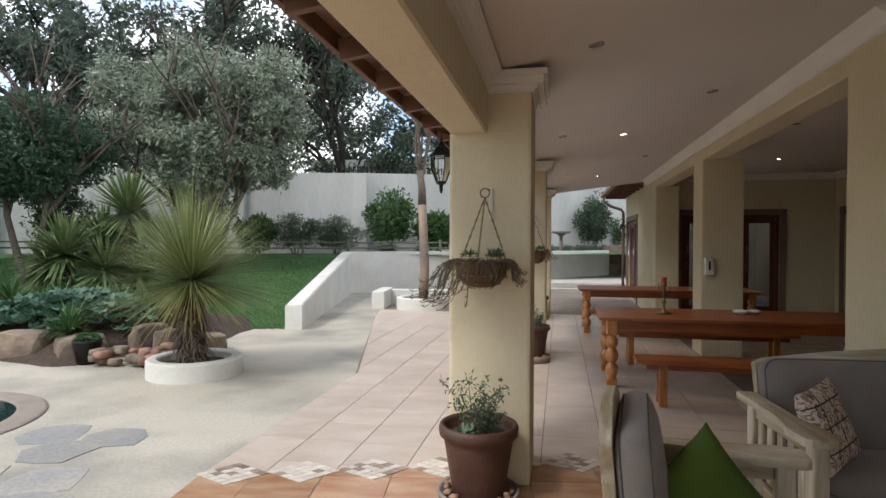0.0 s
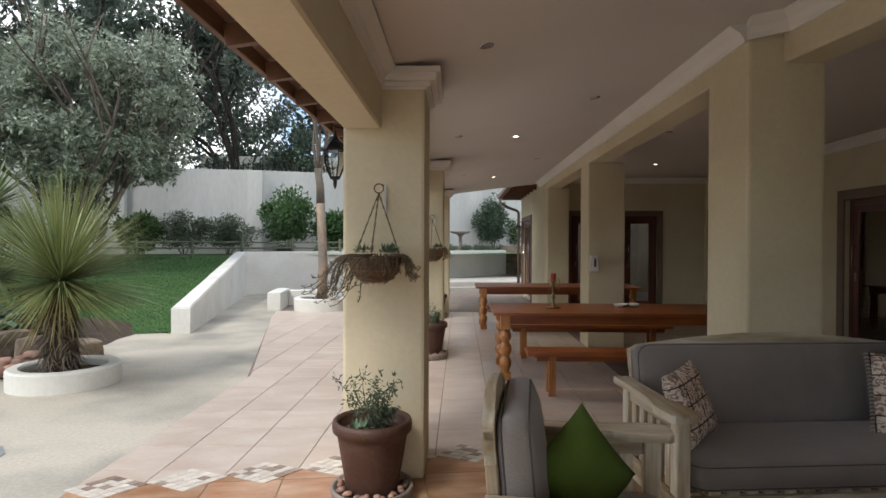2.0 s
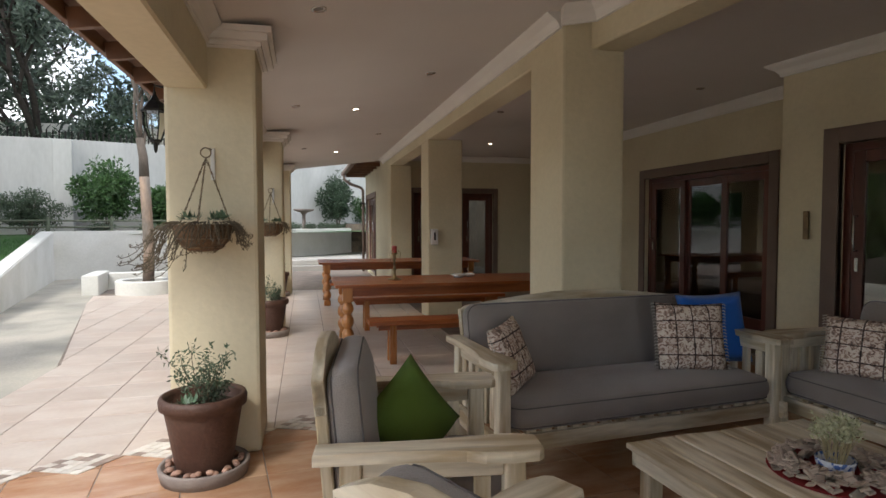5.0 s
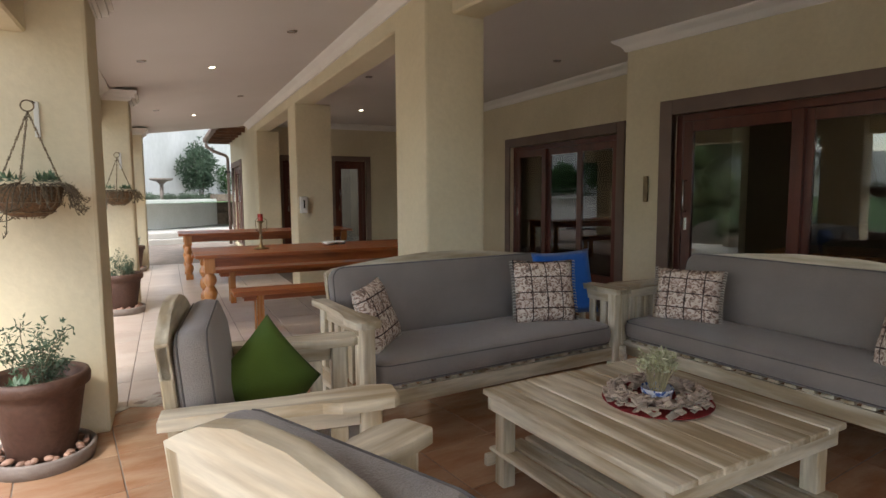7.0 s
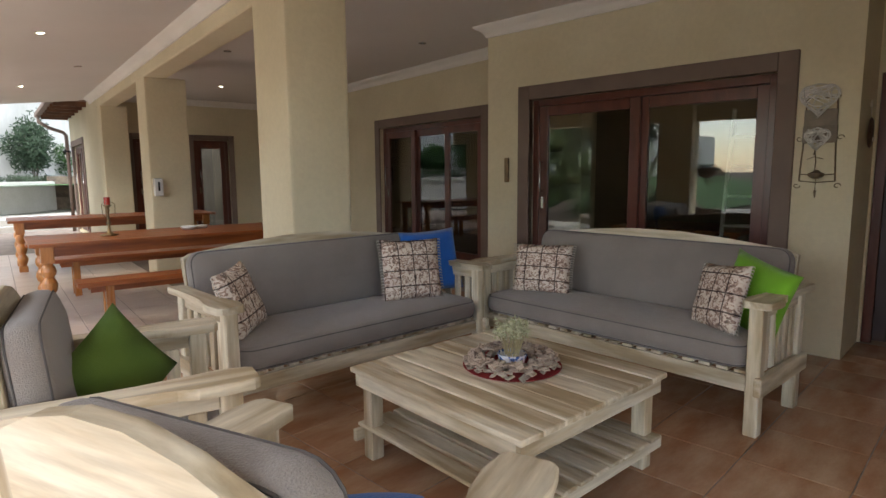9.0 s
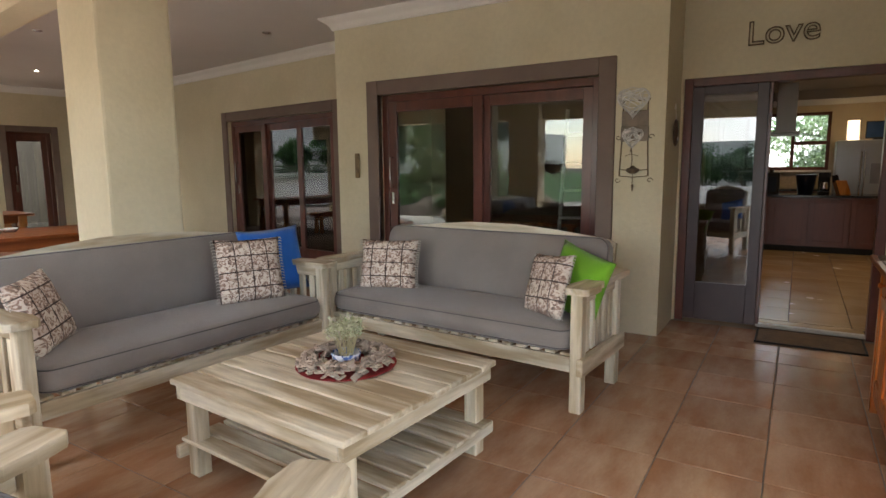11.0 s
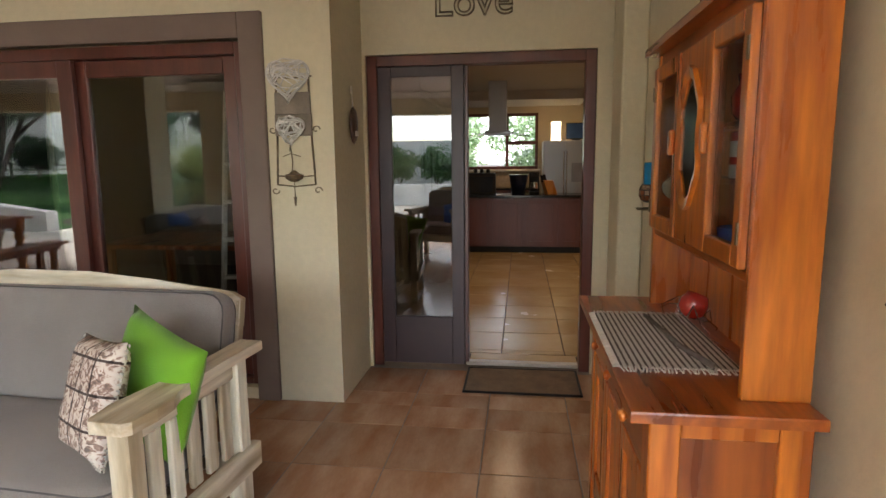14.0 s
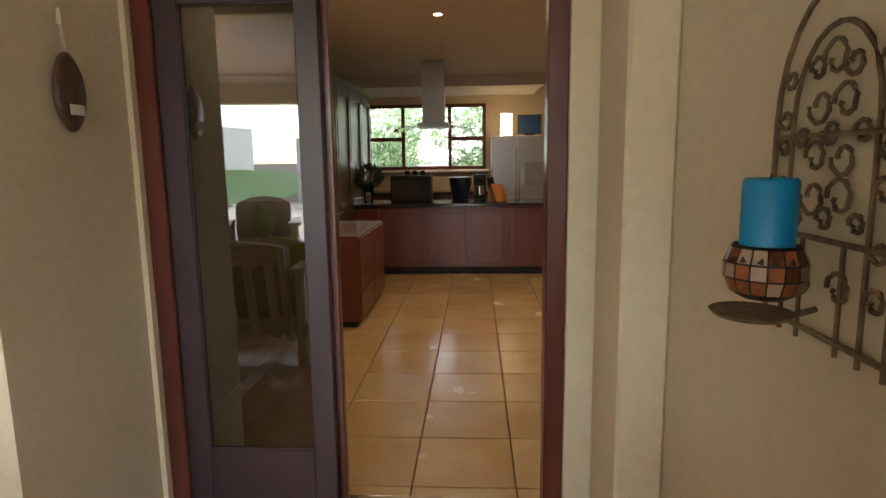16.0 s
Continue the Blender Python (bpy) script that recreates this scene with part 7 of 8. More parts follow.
wicker_heart(pose(5.915, 2.055, 1.90, 0, 0, -90), 0.135, 95, "large white wicker heart hung on the iron rack", 3, 0.7)
wicker_heart(pose(5.915, 2.05, 1.62, 0, 0, -90), 0.088, 100, "smaller white woven heart on a weathered board", 4, 0.4)

gl = thing("wall_plaque", pose(5.925, 4.90, 1.42, 0, 0, -90), "narrow weathered brass thermometer plate on the cream wall", "wall ornament")
part("plate", boxes((-0.028, 0.028, -0.018, 0, -0.13, 0.13), bevel=0.008, segs=2), material("old_brass", (0.26, 0.18, 0.09), 0.5, 0.4, color2=(0.16, 0.11, 0.06), scale=14, bump=0.3), gl)
ml = thing("hanging_medallion", pose(6.26, 1.80, 1.66), "dark carved oval medallion hung on a cord", "wall ornament")
bm = bmesh.new()
lathe(bm, [(0.0, 0), (0.075, 0.004), (0.085, 0.014), (0.07, 0.026), (0.0, 0.034)], 28, pose(0, 0, 0, 90, 0, 0) @ Matrix.Diagonal((0.78, 1.35, 1, 1)), cap=False)
part("disc", bm, material("dark_carved_wood", (0.05, 0.022, 0.014), 0.35, color2=(0.09, 0.04, 0.02), scale=30, bump=0.6), ml, smooth=True)
bm = bmesh.new()
tube(bm, [(-0.008, -0.012, 0.10), (0.0, -0.006, 0.20), (0.008, -0.012, 0.10)], 0.003, 5)
tube(bm, [(0, -0.006, 0.19), (0, -0.006, 0.235)], 0.010, 7, 0.005)
part("cord", bm, M_WHITEFRINGE, ml)
part("inlay", boxes((-0.03, 0.03, -0.036, -0.03, -0.065, -0.035), bevel=0.002), M_WICKER, ml)

word = bpy.data.curves.new("love_letters", "FONT")
word.body, word.size, word.extrude, word.bevel_depth, word.fill_mode = "Love", 0.262, 0.006, 0.0045, "NONE"
word.align_x = "LEFT"
word.materials.append(M_IRON)
lo = new("wall_letters", word)
lo.matrix_basis = pose(6.57, 1.33, 2.355, 90, 0, -90)
tagged(lo, "open wire letters spelling Love over the kitchen door", "wall letters")

mt = thing("door_mat", pose(6.39, 0.745, 0.0), "thin brown rubber-edged door mat before the kitchen door", "door mat")
part("mat_body", boxes((-0.21, 0.20, -0.355, 0.355, 0, 0.012), bevel=0.004), material("mat_fibre", (0.22, 0.15, 0.095), 0.95, color2=(0.17, 0.115, 0.075), scale=12, bump=0.8, bump_scale=150, speck=0.25), mt)
part("mat_edge", boxes((-0.225, -0.211, -0.37, 0.37, 0, 0.014), (0.201, 0.215, -0.37, 0.37, 0, 0.014), (-0.21, 0.20, 0.356, 0.37, 0, 0.014), (-0.21, 0.20, -0.37, -0.356, 0, 0.014), bevel=0.003), M_BLACKIRON, mt)

# ---- on the coffee table ----
wr = thing("driftwood_wreath", pose(3.11, 2.67, 0.468), "ring wreath of pale bark chips on a red mat", "wreath")
rg = random.Random(14)
bm = bmesh.new()
lathe(bm, [(0.0, 0.0), (0.235, 0.0), (0.238, 0.004), (0.0, 0.005)], 40, cap=False)
part("mat", bm, material("red_felt", (0.30, 0.02, 0.02), 0.9, scale=20), wr, "round dark red mat")
M_CHIP = material("bark_chip", (0.42, 0.34, 0.27), 0.9, color2=(0.27, 0.20, 0.155), scale=14, bump=0.6, bump_scale=70, vary=0.3)
chip = mesh_of("bark_chip", boxes((-0.027, 0.027, -0.012, 0.012, -0.005, 0.005), bevel=0.003), M_CHIP)
for k in range(290):
    a, b = rg.uniform(0, 6.28), rg.uniform(0.0, math.pi)
    rr = 0.168 + 0.05 * math.cos(b)
    m = pose(rr * math.cos(a), rr * math.sin(a), 0.012 + 0.042 * math.sin(b), rg.uniform(-40, 40), rg.uniform(-30, 30), math.degrees(a) + 90 + rg.uniform(-40, 40))
    c = new("bark_chip", chip)
    c.parent = wr
    c.matrix_basis = m @ Matrix.Diagonal((rg.uniform(0.6, 1.2), rg.uniform(0.7, 1.4), 1, 1))
vs_ = thing("flower_bowl", pose(3.11, 2.67, 0.474), "small blue and white bowl of dried pale flowers", "bowl")
bm = bmesh.new()
lathe(bm, [(0.045, 0), (0.062, 0.01), (0.072, 0.05), (0.068, 0.055), (0.055, 0.02)], 26)
part("body", bm, material("blue_white_china", (0.62, 0.64, 0.68), 0.2, color2=(0.08, 0.14, 0.34), scale=40, coat=0.5, ramp=(0.5, 0.56)), vs_, smooth=True)
bm = bmesh.new()
LC, LN = [], []
for k in range(48):
    a = rg.uniform(0, 6.28)
    p = Vector((0.03 * math.cos(a), 0.03 * math.sin(a), 0.04))
    d = Vector((0.22 * math.cos(a), 0.22 * math.sin(a), 1)).normalized()
    pts = [p]
    for i in range(4):
        d = (d + Vector((rg.uniform(-0.22, 0.22), rg.uniform(-0.22, 0.22), 0.05))).normalized()
        p = p + d * rg.uniform(0.026, 0.042)
        pts.append(p)
    tube(bm, pts, 0.0022, 4)
    for _ in range(16):
        LC.append(tuple(p + Vector((rg.gauss(0, 1), rg.gauss(0, 1), rg.gauss(0, 1))) * 0.010))
        LN.append((rg.uniform(-1, 1), rg.uniform(-1, 1), rg.uniform(0, 1)))
part("dry_stalk", bm, material("dry_grass_stalk", (0.40, 0.33, 0.18), 0.8, scale=20, island=0.2), vs_)
v, f = leaf_mesh(np.array(LC), np.array(LN), 0.024, 0.011, np.random.default_rng(5))
cloud("petals", v.tolist(), f.tolist(), material("pale_petal", (0.55, 0.52, 0.36), 0.8, color2=(0.40, 0.42, 0.22), scale=20, island=0.2), vs_)

# ---- on the dining tables and columns ----
cs = thing("candlestick", pose(2.88, 7.90, 0.76), "turned brass candlestick with a red candle", "candlestick")
bm = bmesh.new()
lathe(bm, [(0.0, 0), (0.085, 0.0), (0.09, 0.01), (0.05, 0.02), (0.02, 0.04), (0.012, 0.10), (0.025, 0.13), (0.012, 0.16), (0.012, 0.24), (0.022, 0.27), (0.012, 0.29), (0.03, 0.31), (0.045, 0.325), (0.04, 0.328)], 20)
for a in (0, 2.09, 4.19):
    tube(bm, [(0.015 * math.cos(a), 0.015 * math.sin(a), 0.18), (0.07 * math.cos(a), 0.07 * math.sin(a), 0.22), (0.075 * math.cos(a), 0.075 * math.sin(a), 0.33), (0.04 * math.cos(a), 0.04 * math.sin(a), 0.36)], 0.004, 5)
part("stem", bm, material("aged_brass", (0.30, 0.22, 0.11), 0.4, 0.8, color2=(0.14, 0.10, 0.06), scale=12), cs, smooth=True)
bm = bmesh.new()
lathe(bm, [(0.03, 0.325), (0.031, 0.40), (0.028, 0.41)], 18)
part("candle", bm, M_RED, cs, "stubby red candle")
turned("ashtray", pose(3.72, 7.90, 0.76), [(0.06, 0), (0.085, 0.02), (0.09, 0.045), (0.08, 0.045), (0.07, 0.02), (0.0, 0.015)], M_WHITEGLAZE, "white ceramic ashtray on the dining table", "ashtray")
turned("ashtray", pose(3.90, 7.97, 0.76), [(0.05, 0), (0.07, 0.02), (0.075, 0.04), (0.065, 0.04), (0.06, 0.02), (0.0, 0.015)], M_WHITEGLAZE, "small white ceramic dish on the dining table", "dish")
dp = thing("soap_dispenser", H8 @ pose(2.58, 9.78, 1.12), "white plastic dispenser fixed to the bay column", "dispenser")
part("body", boxes((-0.055, 0.055, -0.10, 0, 0, 0.24), bevel=0.018, segs=3), M_WHITEGLAZE, dp)
part("window", boxes((-0.012, 0.012, -0.103, -0.0995, 0.07, 0.19), bevel=0.001), M_BLACKIRON, dp)

# ---- seen through the sliding doors ----
M_CURT_R = material("red_curtain", (0.26, 0.02, 0.02), 0.9, color2=(0.18, 0.015, 0.015), scale=4)
M_CURT_W = material("sheer_curtain", (0.55, 0.50, 0.46), 0.9, scale=4, trans=0.3)


def curtain(m, width, height, mat, label, waves=9):
    t = thing("curtain", m, label, "curtain")
    V, F = [], []
    n = waves * 8
    for i in range(n + 1):
        x = width * i / n
        y = 0.035 * math.sin(2 * math.pi * i / 8) + 0.01 * math.sin(i * 0.7)
        for z in (0.0, height * 0.5, height):
            V.append((x, y * (1.1 - 0.3 * z / height), z))
    for i in range(n):
        for j in range(2):
            a = i * 3 + j
            F.append((a, a + 3, a + 4, a + 1))
    cloud("cloth", V, F, mat, t)
    return t


curtain(H8 @ pose(6.42, 7.75, 0.05, 0, 0, -82), 0.50, 2.1, M_CURT_W, "sheer pale curtain behind the bay door")
curtain(H8 @ pose(6.42, 7.25, 0.05, 0, 0, -82), 0.28, 2.1, M_CURT_R, "dark red curtain behind the bay door", 6)
ld = thing("step_ladder", pose(6.75, 2.75, 0.02, 0, 0, -75), "pale aluminium step ladder standing behind the lounge door", "ladder")
for s in (-1, 1):
    bm = bmesh.new()
    tube(bm, [(s * 0.24, 0, 0.0), (s * 0.15, 0.22, 1.95)], 0.022, 6)
    part("stile", bm, M_WICKER, ld)
for k in range(6):
    z = 0.28 + k * 0.28
    w = 0.24 - 0.09 * z / 1.95
    part("tread", boxes((-w, w, 0.22 * z / 1.95 - 0.04, 0.22 * z / 1.95 + 0.04, z, z + 0.025)), M_WICKER, ld)
tb = thing("sideboard", pose(7.6, 3.6, 0.02), "dark wooden table in the dim lounge room", "table")
part("top", boxes((-0.5, 0.5, -0.7, 0.7, 0.72, 0.76), bevel=0.005), M_CAB_X, tb)
for sx in (-1, 1):
    for sy in (-1, 1):
        part("leg", boxes((sx * 0.42 - 0.03, sx * 0.42 + 0.03, sy * 0.62 - 0.03, sy * 0.62 + 0.03, 0, 0.72)), M_CAB_Z, tb)

# ---- kitchen ----
M_KCAB = material("mahogany_kitchen_door", (0.14, 0.035, 0.018), 0.35, color2=(0.10, 0.026, 0.014), scale=6, stretch=(1, 1, 0.15), speck=0.1, coat=0.3)
M_GRANITE = material("black_granite", (0.010, 0.010, 0.012), 0.12, color2=(0.03, 0.03, 0.035), scale=60, detail=3)
M_KDARK = material("dark_tall_cupboard", (0.10, 0.065, 0.045), 0.4, color2=(0.075, 0.05, 0.035), scale=5, stretch=(1, 1, 0.15), coat=0.3)
isl = thing("kitchen_island", pose(11.70, 0, 0.03), "long mahogany kitchen island cabinet with panelled doors", "kitchen cabinet")
part("plinth", boxes((0.06, 0.62, -0.30, 2.30, 0, 0.10)), M_BLACKIRON, isl)
part("carcass", boxes((0.02, 0.66, -0.34, 2.34, 0.10, 0.86)), M_KCAB, isl)
for k in range(5):
    y0, y1 = -0.33 + k * 0.535, -0.33 + (k + 1) * 0.535 - 0.012
    dr = part("door", boxes((0.0, 0.02, y0, y0 + 0.07, 0.12, 0.84), (0.0, 0.02, y1 - 0.07, y1, 0.12, 0.84), (0.0, 0.02, y0 + 0.07, y1 - 0.07, 0.12, 0.19), (0.0, 0.02, y0 + 0.07, y1 - 0.07, 0.77, 0.84), bevel=0.003), M_KCAB, isl)
    part("panel", boxes((0.009, 0.02, y0 + 0.07, y1 - 0.07, 0.19, 0.77)), M_KCAB, dr)
wt = thing("worktop", pose(11.66, 0, 0.893), "polished black granite worktop on the island", "worktop")
part("stone", boxes((0, 0.74, -0.38, 2.38, 0, 0.035), bevel=0.005), M_GRANITE, wt)
lw_ = thing("low_cabinet", pose(9.35, 1.58, 0.03), "low mahogany drawer unit along the kitchen wall", "kitchen cabinet")
part("carcass", boxes((0, 1.3, 0.015, 0.46, 0.06, 0.80), bevel=0.004), M_KCAB, lw_)
for k in range(2):
    for j in range(3):
        part("drawer", boxes((0.02 + k * 0.64, 0.64 + k * 0.64 - 0.01, 0.0, 0.015, 0.09 + j * 0.235, 0.31 + j * 0.235), bevel=0.003), M_KCAB, lw_)
part("plinth", boxes((0.03, 1.27, 0.05, 0.48, 0, 0.06)), M_BLACKIRON, lw_)
for k in range(4):
    x0 = 10.35 + 0.68 * k
    c = thing("tall_cupboard", pose(x0, 2.12, 0.03), "tall dark panelled kitchen cupboard", "kitchen cabinet", "tall cupboards")
    part("carcass", boxes((0, 0.67, 0.02, 0.60, 0, 2.30)), M_KDARK, c)
    for z0, z1 in ((0.12, 0.85), (0.88, 2.25)):
        part("door", boxes((0.01, 0.07, 0, 0.02, z0, z1), (0.60, 0.66, 0, 0.02, z0, z1), (0.07, 0.60, 0, 0.02, z0, z0 + 0.07), (0.07, 0.60, 0, 0.02, z1 - 0.07, z1), bevel=0.003), M_KDARK, c)
        part("knob", boxes((0.61, 0.63, -0.025, 0, (z0 + z1) / 2, (z0 + z1) / 2 + 0.02), bevel=0.004), M_CHROME, c)
    part("cornice", boxes((-0.01, 0.68, -0.06, 0.60, 2.30, 2.38), bevel=0.015, segs=2), M_KDARK, c)

fr = thing("fridge", pose(14.05, -0.63, 0.03), "wide stainless steel double door fridge", "fridge")
part("body", boxes((0.03, 0.75, 0, 0.97, 0.02, 1.80), bevel=0.01), M_STEEL, fr)
d1 = part("door", boxes((0, 0.03, 0.565, 0.965, 0.03, 1.79), bevel=0.008, segs=2), M_STEEL, fr)
d2 = part("door", boxes((0, 0.03, 0.005, 0.555, 0.03, 1.79), bevel=0.008, segs=2), M_STEEL, fr)
part("handle", boxes((-0.05, -0.03, 0.575, 0.60, 0.5, 1.6), bevel=0.008), M_CHROME, d1)
part("handle", boxes((-0.05, -0.03, 0.52, 0.545, 0.5, 1.6), bevel=0.008), M_CHROME, d2)
part("dispenser", boxes((-0.004, 0.002, 0.10, 0.44, 1.02, 1.38), bevel=0.002), material("dispenser_grey", (0.30, 0.30, 0.31), 0.3, 0.6), d2)
lp = thing("table_lamp", pose(14.25, 0.10, 1.83), "glowing pierced cylinder lamp on the fridge", "lamp")
bm = bmesh.new()
lathe(bm, [(0.10, 0.0), (0.10, 0.36)], 20, cap=False)
part("shade", bm, glowing("lamp_shade_glow", (1.0, 0.72, 0.38), 2.2), lp)
bm = bmesh.new()
for k in range(20):
    a = 2 * math.pi * k / 20
    tube(bm, [(0.103 * math.cos(a), 0.103 * math.sin(a), 0), (0.103 * math.cos(a), 0.103 * math.sin(a), 0.36)], 0.006, 4)
for z in np.linspace(0, 0.36, 9):
    tube(bm, [(0.104 * math.cos(a), 0.104 * math.sin(a), float(z)) for a in [2 * math.pi * k / 20 for k in range(21)]], 0.007, 4)
part("lattice", bm, M_BLACKIRON, lp)
tv = thing("small_television", pose(14.30, -0.28, 1.83), "small flat television standing on the fridge", "television")
part("case", boxes((0, 0.05, -0.19, 0.19, 0.03, 0.34), (-0.04, 0.09, -0.08, 0.08, 0, 0.03), bevel=0.006), M_BLACKIRON, tv)
part("screen", boxes((-0.003, 0.0, -0.175, 0.175, 0.05, 0.325)), material("blue_screen", (0.03, 0.06, 0.14), 0.15), tv)

kw = thing("window_1", pose(14.9, 0.42, 1.29), "red-brown timber kitchen window with casements", "window", kind="structure")
M_REDFRAME = material("red_brown_window_frame", (0.13, 0.035, 0.022), 0.4, scale=6)
W_, H_ = 2.08, 1.13
part("window_frame", boxes((0.0, 0.08, 0, 0.06, 0, H_), (0.0, 0.08, W_ - 0.06, W_, 0, H_), (0.0, 0.08, 0.06, W_ - 0.06, 0, 0.06), (0.0, 0.08, 0.06, W_ - 0.06, H_ - 0.06, H_), (0.0, 0.08, 0.60, 0.66, 0.06, H_ - 0.06),
                           (0.0, 0.08, W_ - 0.66, W_ - 0.60, 0.06, H_ - 0.06), (0.0, 0.08, 0.06, 0.60, 0.50, 0.57), (0.0, 0.08, W_ - 0.60, W_ - 0.06, 0.50, 0.57), bevel=0.004), M_REDFRAME, kw)
for y0, y1, z0, z1 in ((0.06, 0.60, 0.06, 0.50), (0.06, 0.60, 0.57, H_ - 0.06), (0.66, W_ - 0.66, 0.06, H_ - 0.06), (W_ - 0.60, W_ - 0.06, 0.06, 0.50), (W_ - 0.60, W_ - 0.06, 0.57, H_ - 0.06)):
    p = part("pane", boxes((0.035, 0.04, y0, y1, z0, z1)), M_GLASS_CLEAR, kw)
    p.visible_shadow = False
part("window_sill", boxes((-0.10, 0.0, -0.05, W_ + 0.05, -0.04, 0.0), bevel=0.005), M_CORNICE, kw)
bw = thing("back_counter", pose(14.25, 0.40, 0.03), "kitchen counter under the window", "kitchen cabinet")
part("carcass", boxes((0, 0.63, 0, 2.3, 0, 0.86)), M_KCAB, bw)
part("worktop", boxes((-0.03, 0.65, 0, 2.3, 0.86, 0.90), bevel=0.004), M_GRANITE, bw)
part("splashback", boxes((0.635, 0.65, 0, 2.3, 0.90, 1.22)), material("beige_splash_tile", (0.42, 0.32, 0.20), 0.3, color2=(0.33, 0.25, 0.16), scale=20), bw)

hd = thing("extractor_hood", pose(12.15, 1.13, 0), "stainless island extractor hood with a curved glass canopy", "extractor hood")
part("chimney", boxes((-0.14, 0.14, -0.14, 0.14, 1.92, 2.68), bevel=0.004), M_STEEL, hd)
part("motor_box", boxes((-0.22, 0.22, -0.20, 0.20, 1.86, 1.92), bevel=0.01), M_STEEL, hd)
V, F = [], []
for i in range(21):
    y = -0.50 + i * 0.05
    z = 1.90 - 0.28 * y * y
    V += [(-0.28, y, z), (0.28, y, z), (0.28, y, z - 0.008), (-0.28, y, z - 0.008)]
for i in range(20):
    a = i * 4
    F += [(a + j, a + (j + 1) % 4, a + 4 + (j + 1) % 4, a + 4 + j) for j in range(4)]
cloud("canopy", V, F, glass_sheet("canopy_glass", (0.6, 0.65, 0.65), extra=0.1), hd, "curved glass canopy")

TOPZ = 0.928
bx = thing("toaster_oven", pose(12.05, 1.42, TOPZ), "black boxy appliance on the island", "appliance")
part("body", boxes((-0.16, 0.16, -0.26, 0.26, 0, 0.34), bevel=0.02, segs=2), M_BLACKIRON, bx)
part("front_panel", boxes((-0.165, -0.16, -0.22, 0.22, 0.04, 0.28), bevel=0.001), material("smoked_glass", (0.02, 0.025, 0.035), 0.08), bx)
for k in range(3):
    bm = bmesh.new()
    lathe(bm, [(0.03, 0.34), (0.035, 0.38), (0.02, 0.40)], 14, pose(0, -0.14 + 0.10 * k, 0))
    part("burner_knob", bm, M_BLACKIRON, bx)
turned("bucket", pose(12.0, 0.80, TOPZ), [(0.10, 0), (0.145, 0.30), (0.15, 0.31), (0.14, 0.31)], material("dark_blue_plastic", (0.012, 0.018, 0.045), 0.3), "dark blue tapered bucket on the island", "bucket")
kb = thing("knife_block", pose(12.0, 0.29, TOPZ, 0, 0, 20), "orange wooden knife block full of black knives", "knife block")
bm = bmesh.new()
box(bm, -0.07, 0.07, -0.08, 0.08, 0, 0.22, bevel=0.006)
bmesh.ops.transform(bm, matrix=Matrix.Shear("XY", 4, (0.0, 0.35)), verts=bm.verts)
part("block", bm, M_ORANGE_Z, kb)
for k in range(6):
    part("knife", boxes((-0.05 + 0.03 * (k % 3), -0.035 + 0.03 * (k % 3), -0.0 + 0.045 * (k // 3), 0.02 + 0.045 * (k // 3), 0.21, 0.32), bevel=0.004), M_BLACKIRON, kb, m=pose(0, 0.04, 0, -14, 0, 0))
cm = thing("coffee_maker", pose(12.15, 0.55, TOPZ), "black and steel coffee maker on the island", "appliance")
part("body", boxes((-0.09, 0.09, -0.08, 0.08, 0, 0.04), (0.02, 0.09, -0.08, 0.08, 0.04, 0.32), (-0.09, 0.09, -0.08, 0.08, 0.26, 0.34), bevel=0.008), M_BLACKIRON, cm)
bm = bmesh.new()
lathe(bm, [(0.05, 0.045), (0.062, 0.09), (0.05, 0.18), (0.05, 0.19)], 18, pose(-0.03, 0, 0))
part("jug", bm, M_CHROME, cm, smooth=True)
vz = turned("flower_vase", pose(12.0, 1.98, TOPZ), [(0.05, 0), (0.06, 0.02), (0.065, 0.14), (0.085, 0.22), (0.08, 0.22), (0.06, 0.14)], M_GLASS_CLEAR, "glass vase of dark foliage on the island", "vase")
v, f = leaf_mesh(*blob_points((0, 0, 0.33), (0.17, 0.17, 0.13), 500, np.random.default_rng(8)), 0.06, 0.025, np.random.default_rng(8))
cloud("foliage", v.tolist(), f.tolist(), M_DARKLEAF, vz)

for x, y in ((9.3, 0.0), (9.75, 0.92), (13.62, 0.92), (13.62, -0.05), (11.2, -0.5), (8.0, 1.6)):
    downlight(x, y, 2.679 if x < 13 else 2.549, 1)
    lamp("kitchen_lamp", x, y, 2.60 if x < 13 else 2.47, 3.3, (1.0, 0.70, 0.40), 0.05, 140)

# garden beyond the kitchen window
# leaf colour lightened to stand in for bright daylight outside
M_WINLEAF = material("daylight_pale_leaf", (0.20, 0.30, 0.13), 0.5, color2=(0.32, 0.42, 0.24), scale=3, island=0.35, trans=0.4)
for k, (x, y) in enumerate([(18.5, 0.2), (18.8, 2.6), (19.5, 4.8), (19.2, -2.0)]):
    shrub("window_tree", (x, y, -0.05), (1.5, 1.5, 1.9), "leafy garden tree outside the kitchen window, its leaves coloured pale for daylight", M_WINLEAF, 6500, (0.13, 0.06), 300 + k, "tree", group="trees outside the kitchen")

for k, (x, y, r, h) in enumerate([(17.6, 4.9, 1.2, 0.85), (17.9, 6.4, 1.3, 1.0), (17.4, 7.9, 1.2, 0.8)]):
    shrub("garden_shrub", (x, y, 0.1), (r, r, h), "grey-green garden bush beyond the dining room window", M_MIDLEAF, 3600, (0.12, 0.05), 340 + k, group="bushes beyond the dining room")
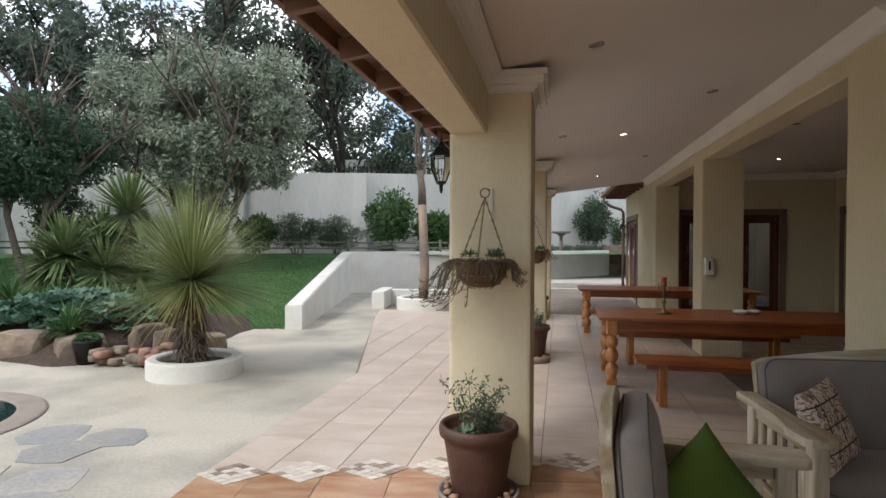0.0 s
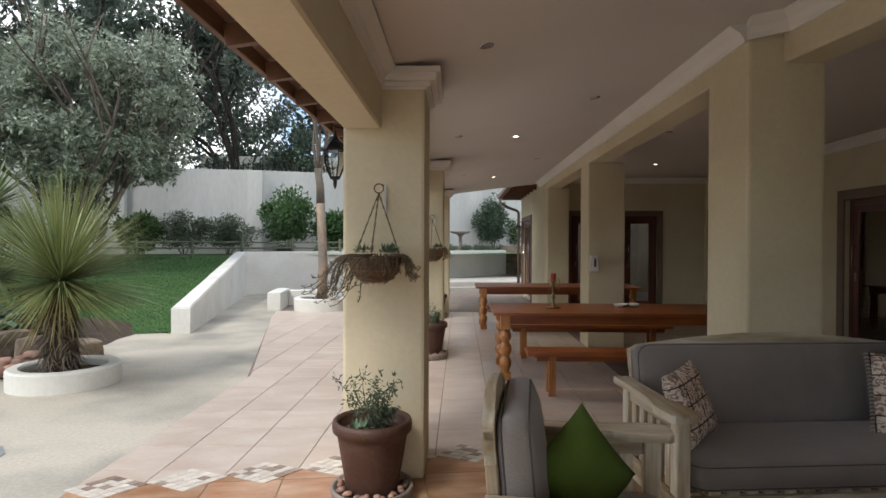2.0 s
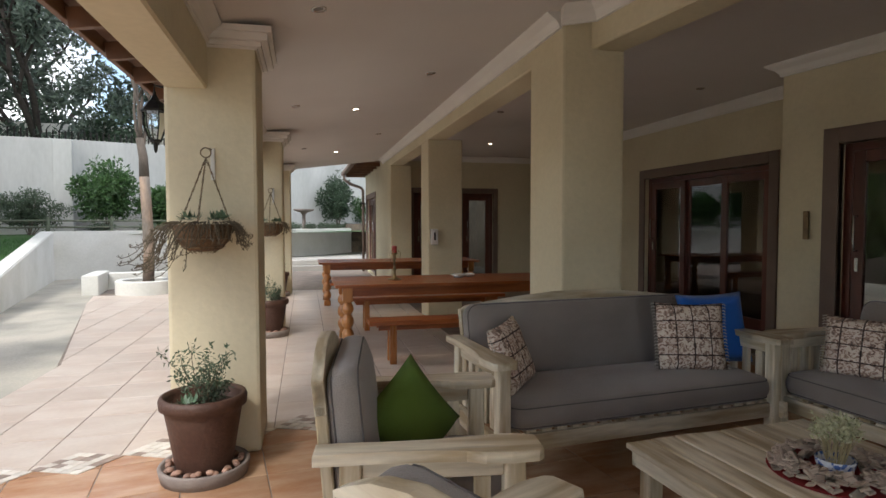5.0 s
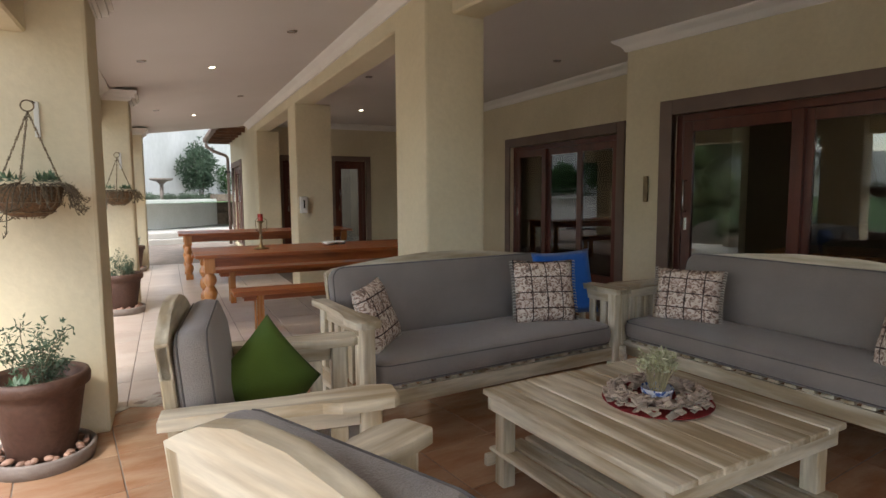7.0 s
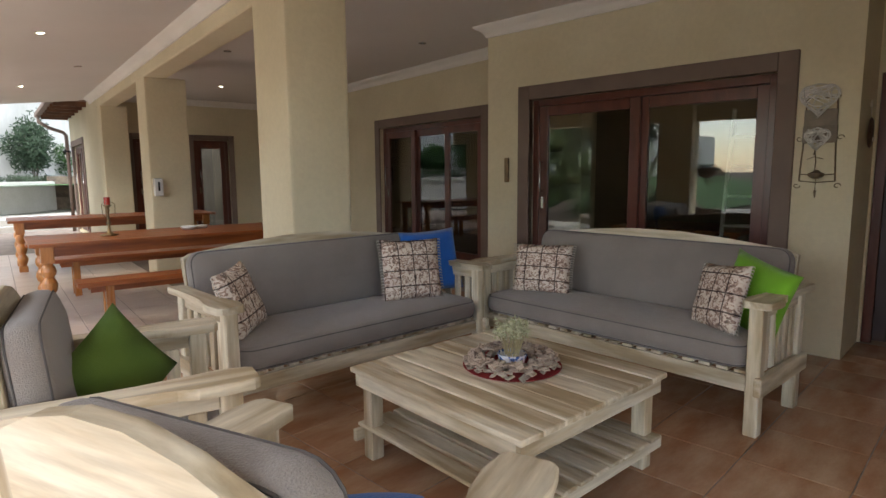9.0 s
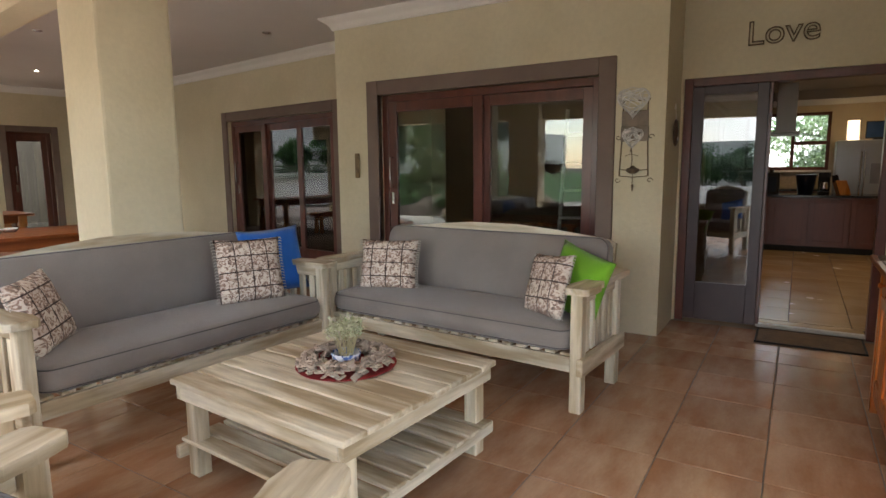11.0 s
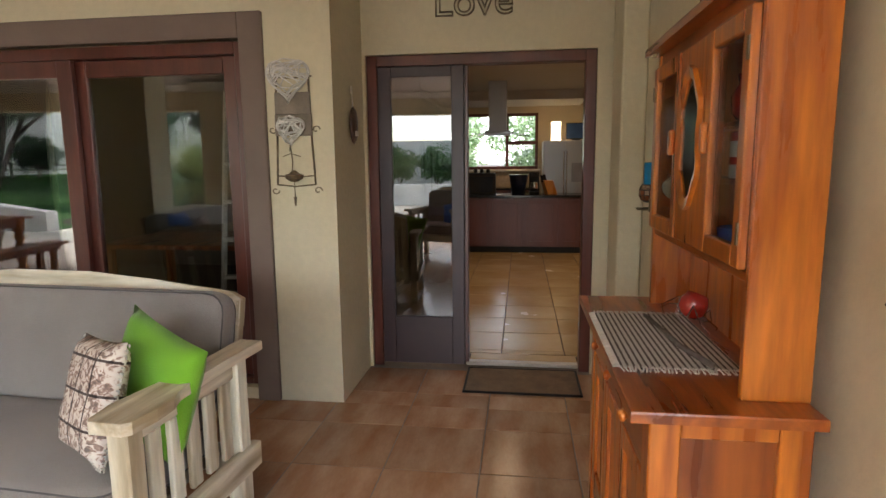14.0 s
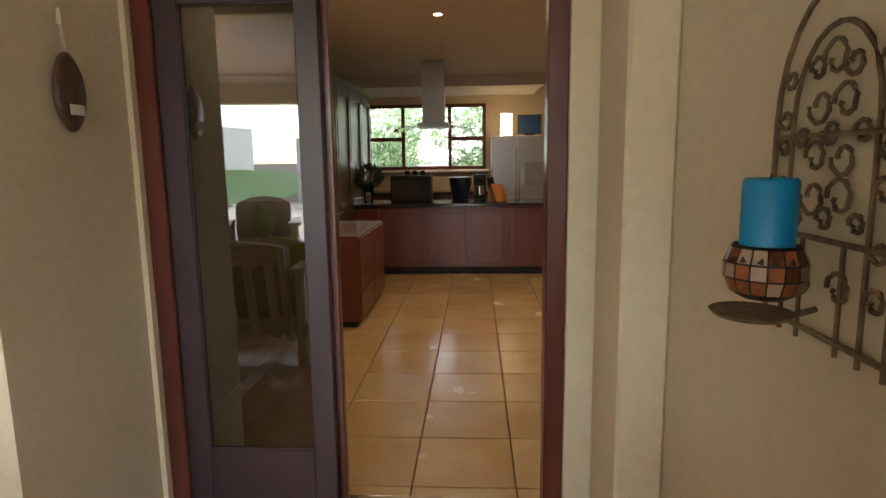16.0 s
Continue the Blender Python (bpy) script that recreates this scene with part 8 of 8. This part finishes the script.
for k in range(7):
    rock(pose(16.1 + 0.12 * (k % 2), 4.2 + 0.62 * k, 0.16, 0, 0, 47 * k), 0.40, 0.34, 0.42, 90 + k, M_WHITE, "pale rounded boulder beside the pool", "pale boulders")

# ---- floor tiles and mosaic, last ----
MOS_A, MOS_B = (-1.10, 4.98), (2.95, 5.60)
T1 = thing("floor_lounge", pose(0, 0, 0), "mottled terracotta floor tiles of the lounge", kind="structure")
lay_tiles(T1, [(-1.25, 0.06), (5.94, 0.06), (5.94, 6.05), (-1.10, 4.98)], (4.31, 0.94), 0, 0.455, 0.006, M_TERRA, 0.0, near=(3.5, 2.5))
lay_tiles(T1, [(5.94, 0.06), (6.56, 0.06), (6.56, 1.81), (5.94, 1.81)], (4.31, 0.94), 0, 0.455, 0.006, M_TERRA, 0.0, near=(3.5, 2.5), seed=5)
T2 = thing("floor_veranda", pose(0, 0, 0), "pale pinkish beige square floor tiles of the veranda", kind="structure")
lay_tiles(T2, [(-1.10, 4.98), (7.0, 6.22), xy(5.95, 7.9), xy(-1.75, 7.9)], xy(0.02, 5.6), -8, 0.455, 0.006, M_BEIGE, 0.0, limit=200, near=(0.8, 5.5), seed=2)
lay_tiles(T2, [xy(-1.75, 7.9), xy(5.95, 7.9), xy(5.95, 14.1), xy(2.5, 14.1), xy(2.5, 18.6), (-1.75, 18.2), (-1.33, 13.2)], xy(0.02, 5.6), -8, 0.455, 0.006, M_BEIGE, 0.0, limit=110, near=(0.8, 5.5), seed=3)
T3 = thing("floor_kitchen", pose(0, 0, 0), "warm sand coloured kitchen floor tiles", kind="structure")
lay_tiles(T3, [(6.86, -1.2), (11.9, -1.2), (11.9, 2.06), (6.86, 2.06)], (7.39, 0.893), 0, 0.458, 0.007, M_KTILE, 0.034, near=(7, 1), seed=4)

mo = thing("mosaic_border", pose(0, 0, 0), "zigzag border of small cream and brown mosaic squares", kind="structure")
rng = random.Random(11)
A, B = Vector((*MOS_A, 0)), Vector((*MOS_B, 0))
d = (B - A).normalized()
q = Vector((-d.y, d.x, 0))
for dark in (0, 1):
    bm = bmesh.new()
    rng = random.Random(11)
    for k in range(8):
        c = A + d * (0.25 + 0.47 * k)
        e1, e2 = (d * 0.21 + q * 0.15) / 4 * 1.0, (d * 0.21 - q * 0.17) / 4
        for i in range(-2, 3):
            for j in range(-2, 3):
                isd = rng.random() < 0.2
                if isd != bool(dark):
                    continue
                o = c + e1 * (i * 0.93) * 1.0 + e2 * (j * 0.93)
                pts = [o + e1 * a * 0.42 + e2 * b * 0.42 for a, b in ((-1, -1), (1, -1), (1, 1), (-1, 1))]
                lo = [bm.verts.new((p.x, p.y, 0.0)) for p in pts]
                hi = [bm.verts.new((p.x, p.y, 0.0045)) for p in pts]
                bm.faces.new(hi)
                for a in range(4):
                    b = (a + 1) % 4
                    bm.faces.new((lo[a], lo[b], hi[b], hi[a]))
    part("tesserae", bm, M_MOS_D if dark else M_MOS_W, mo)
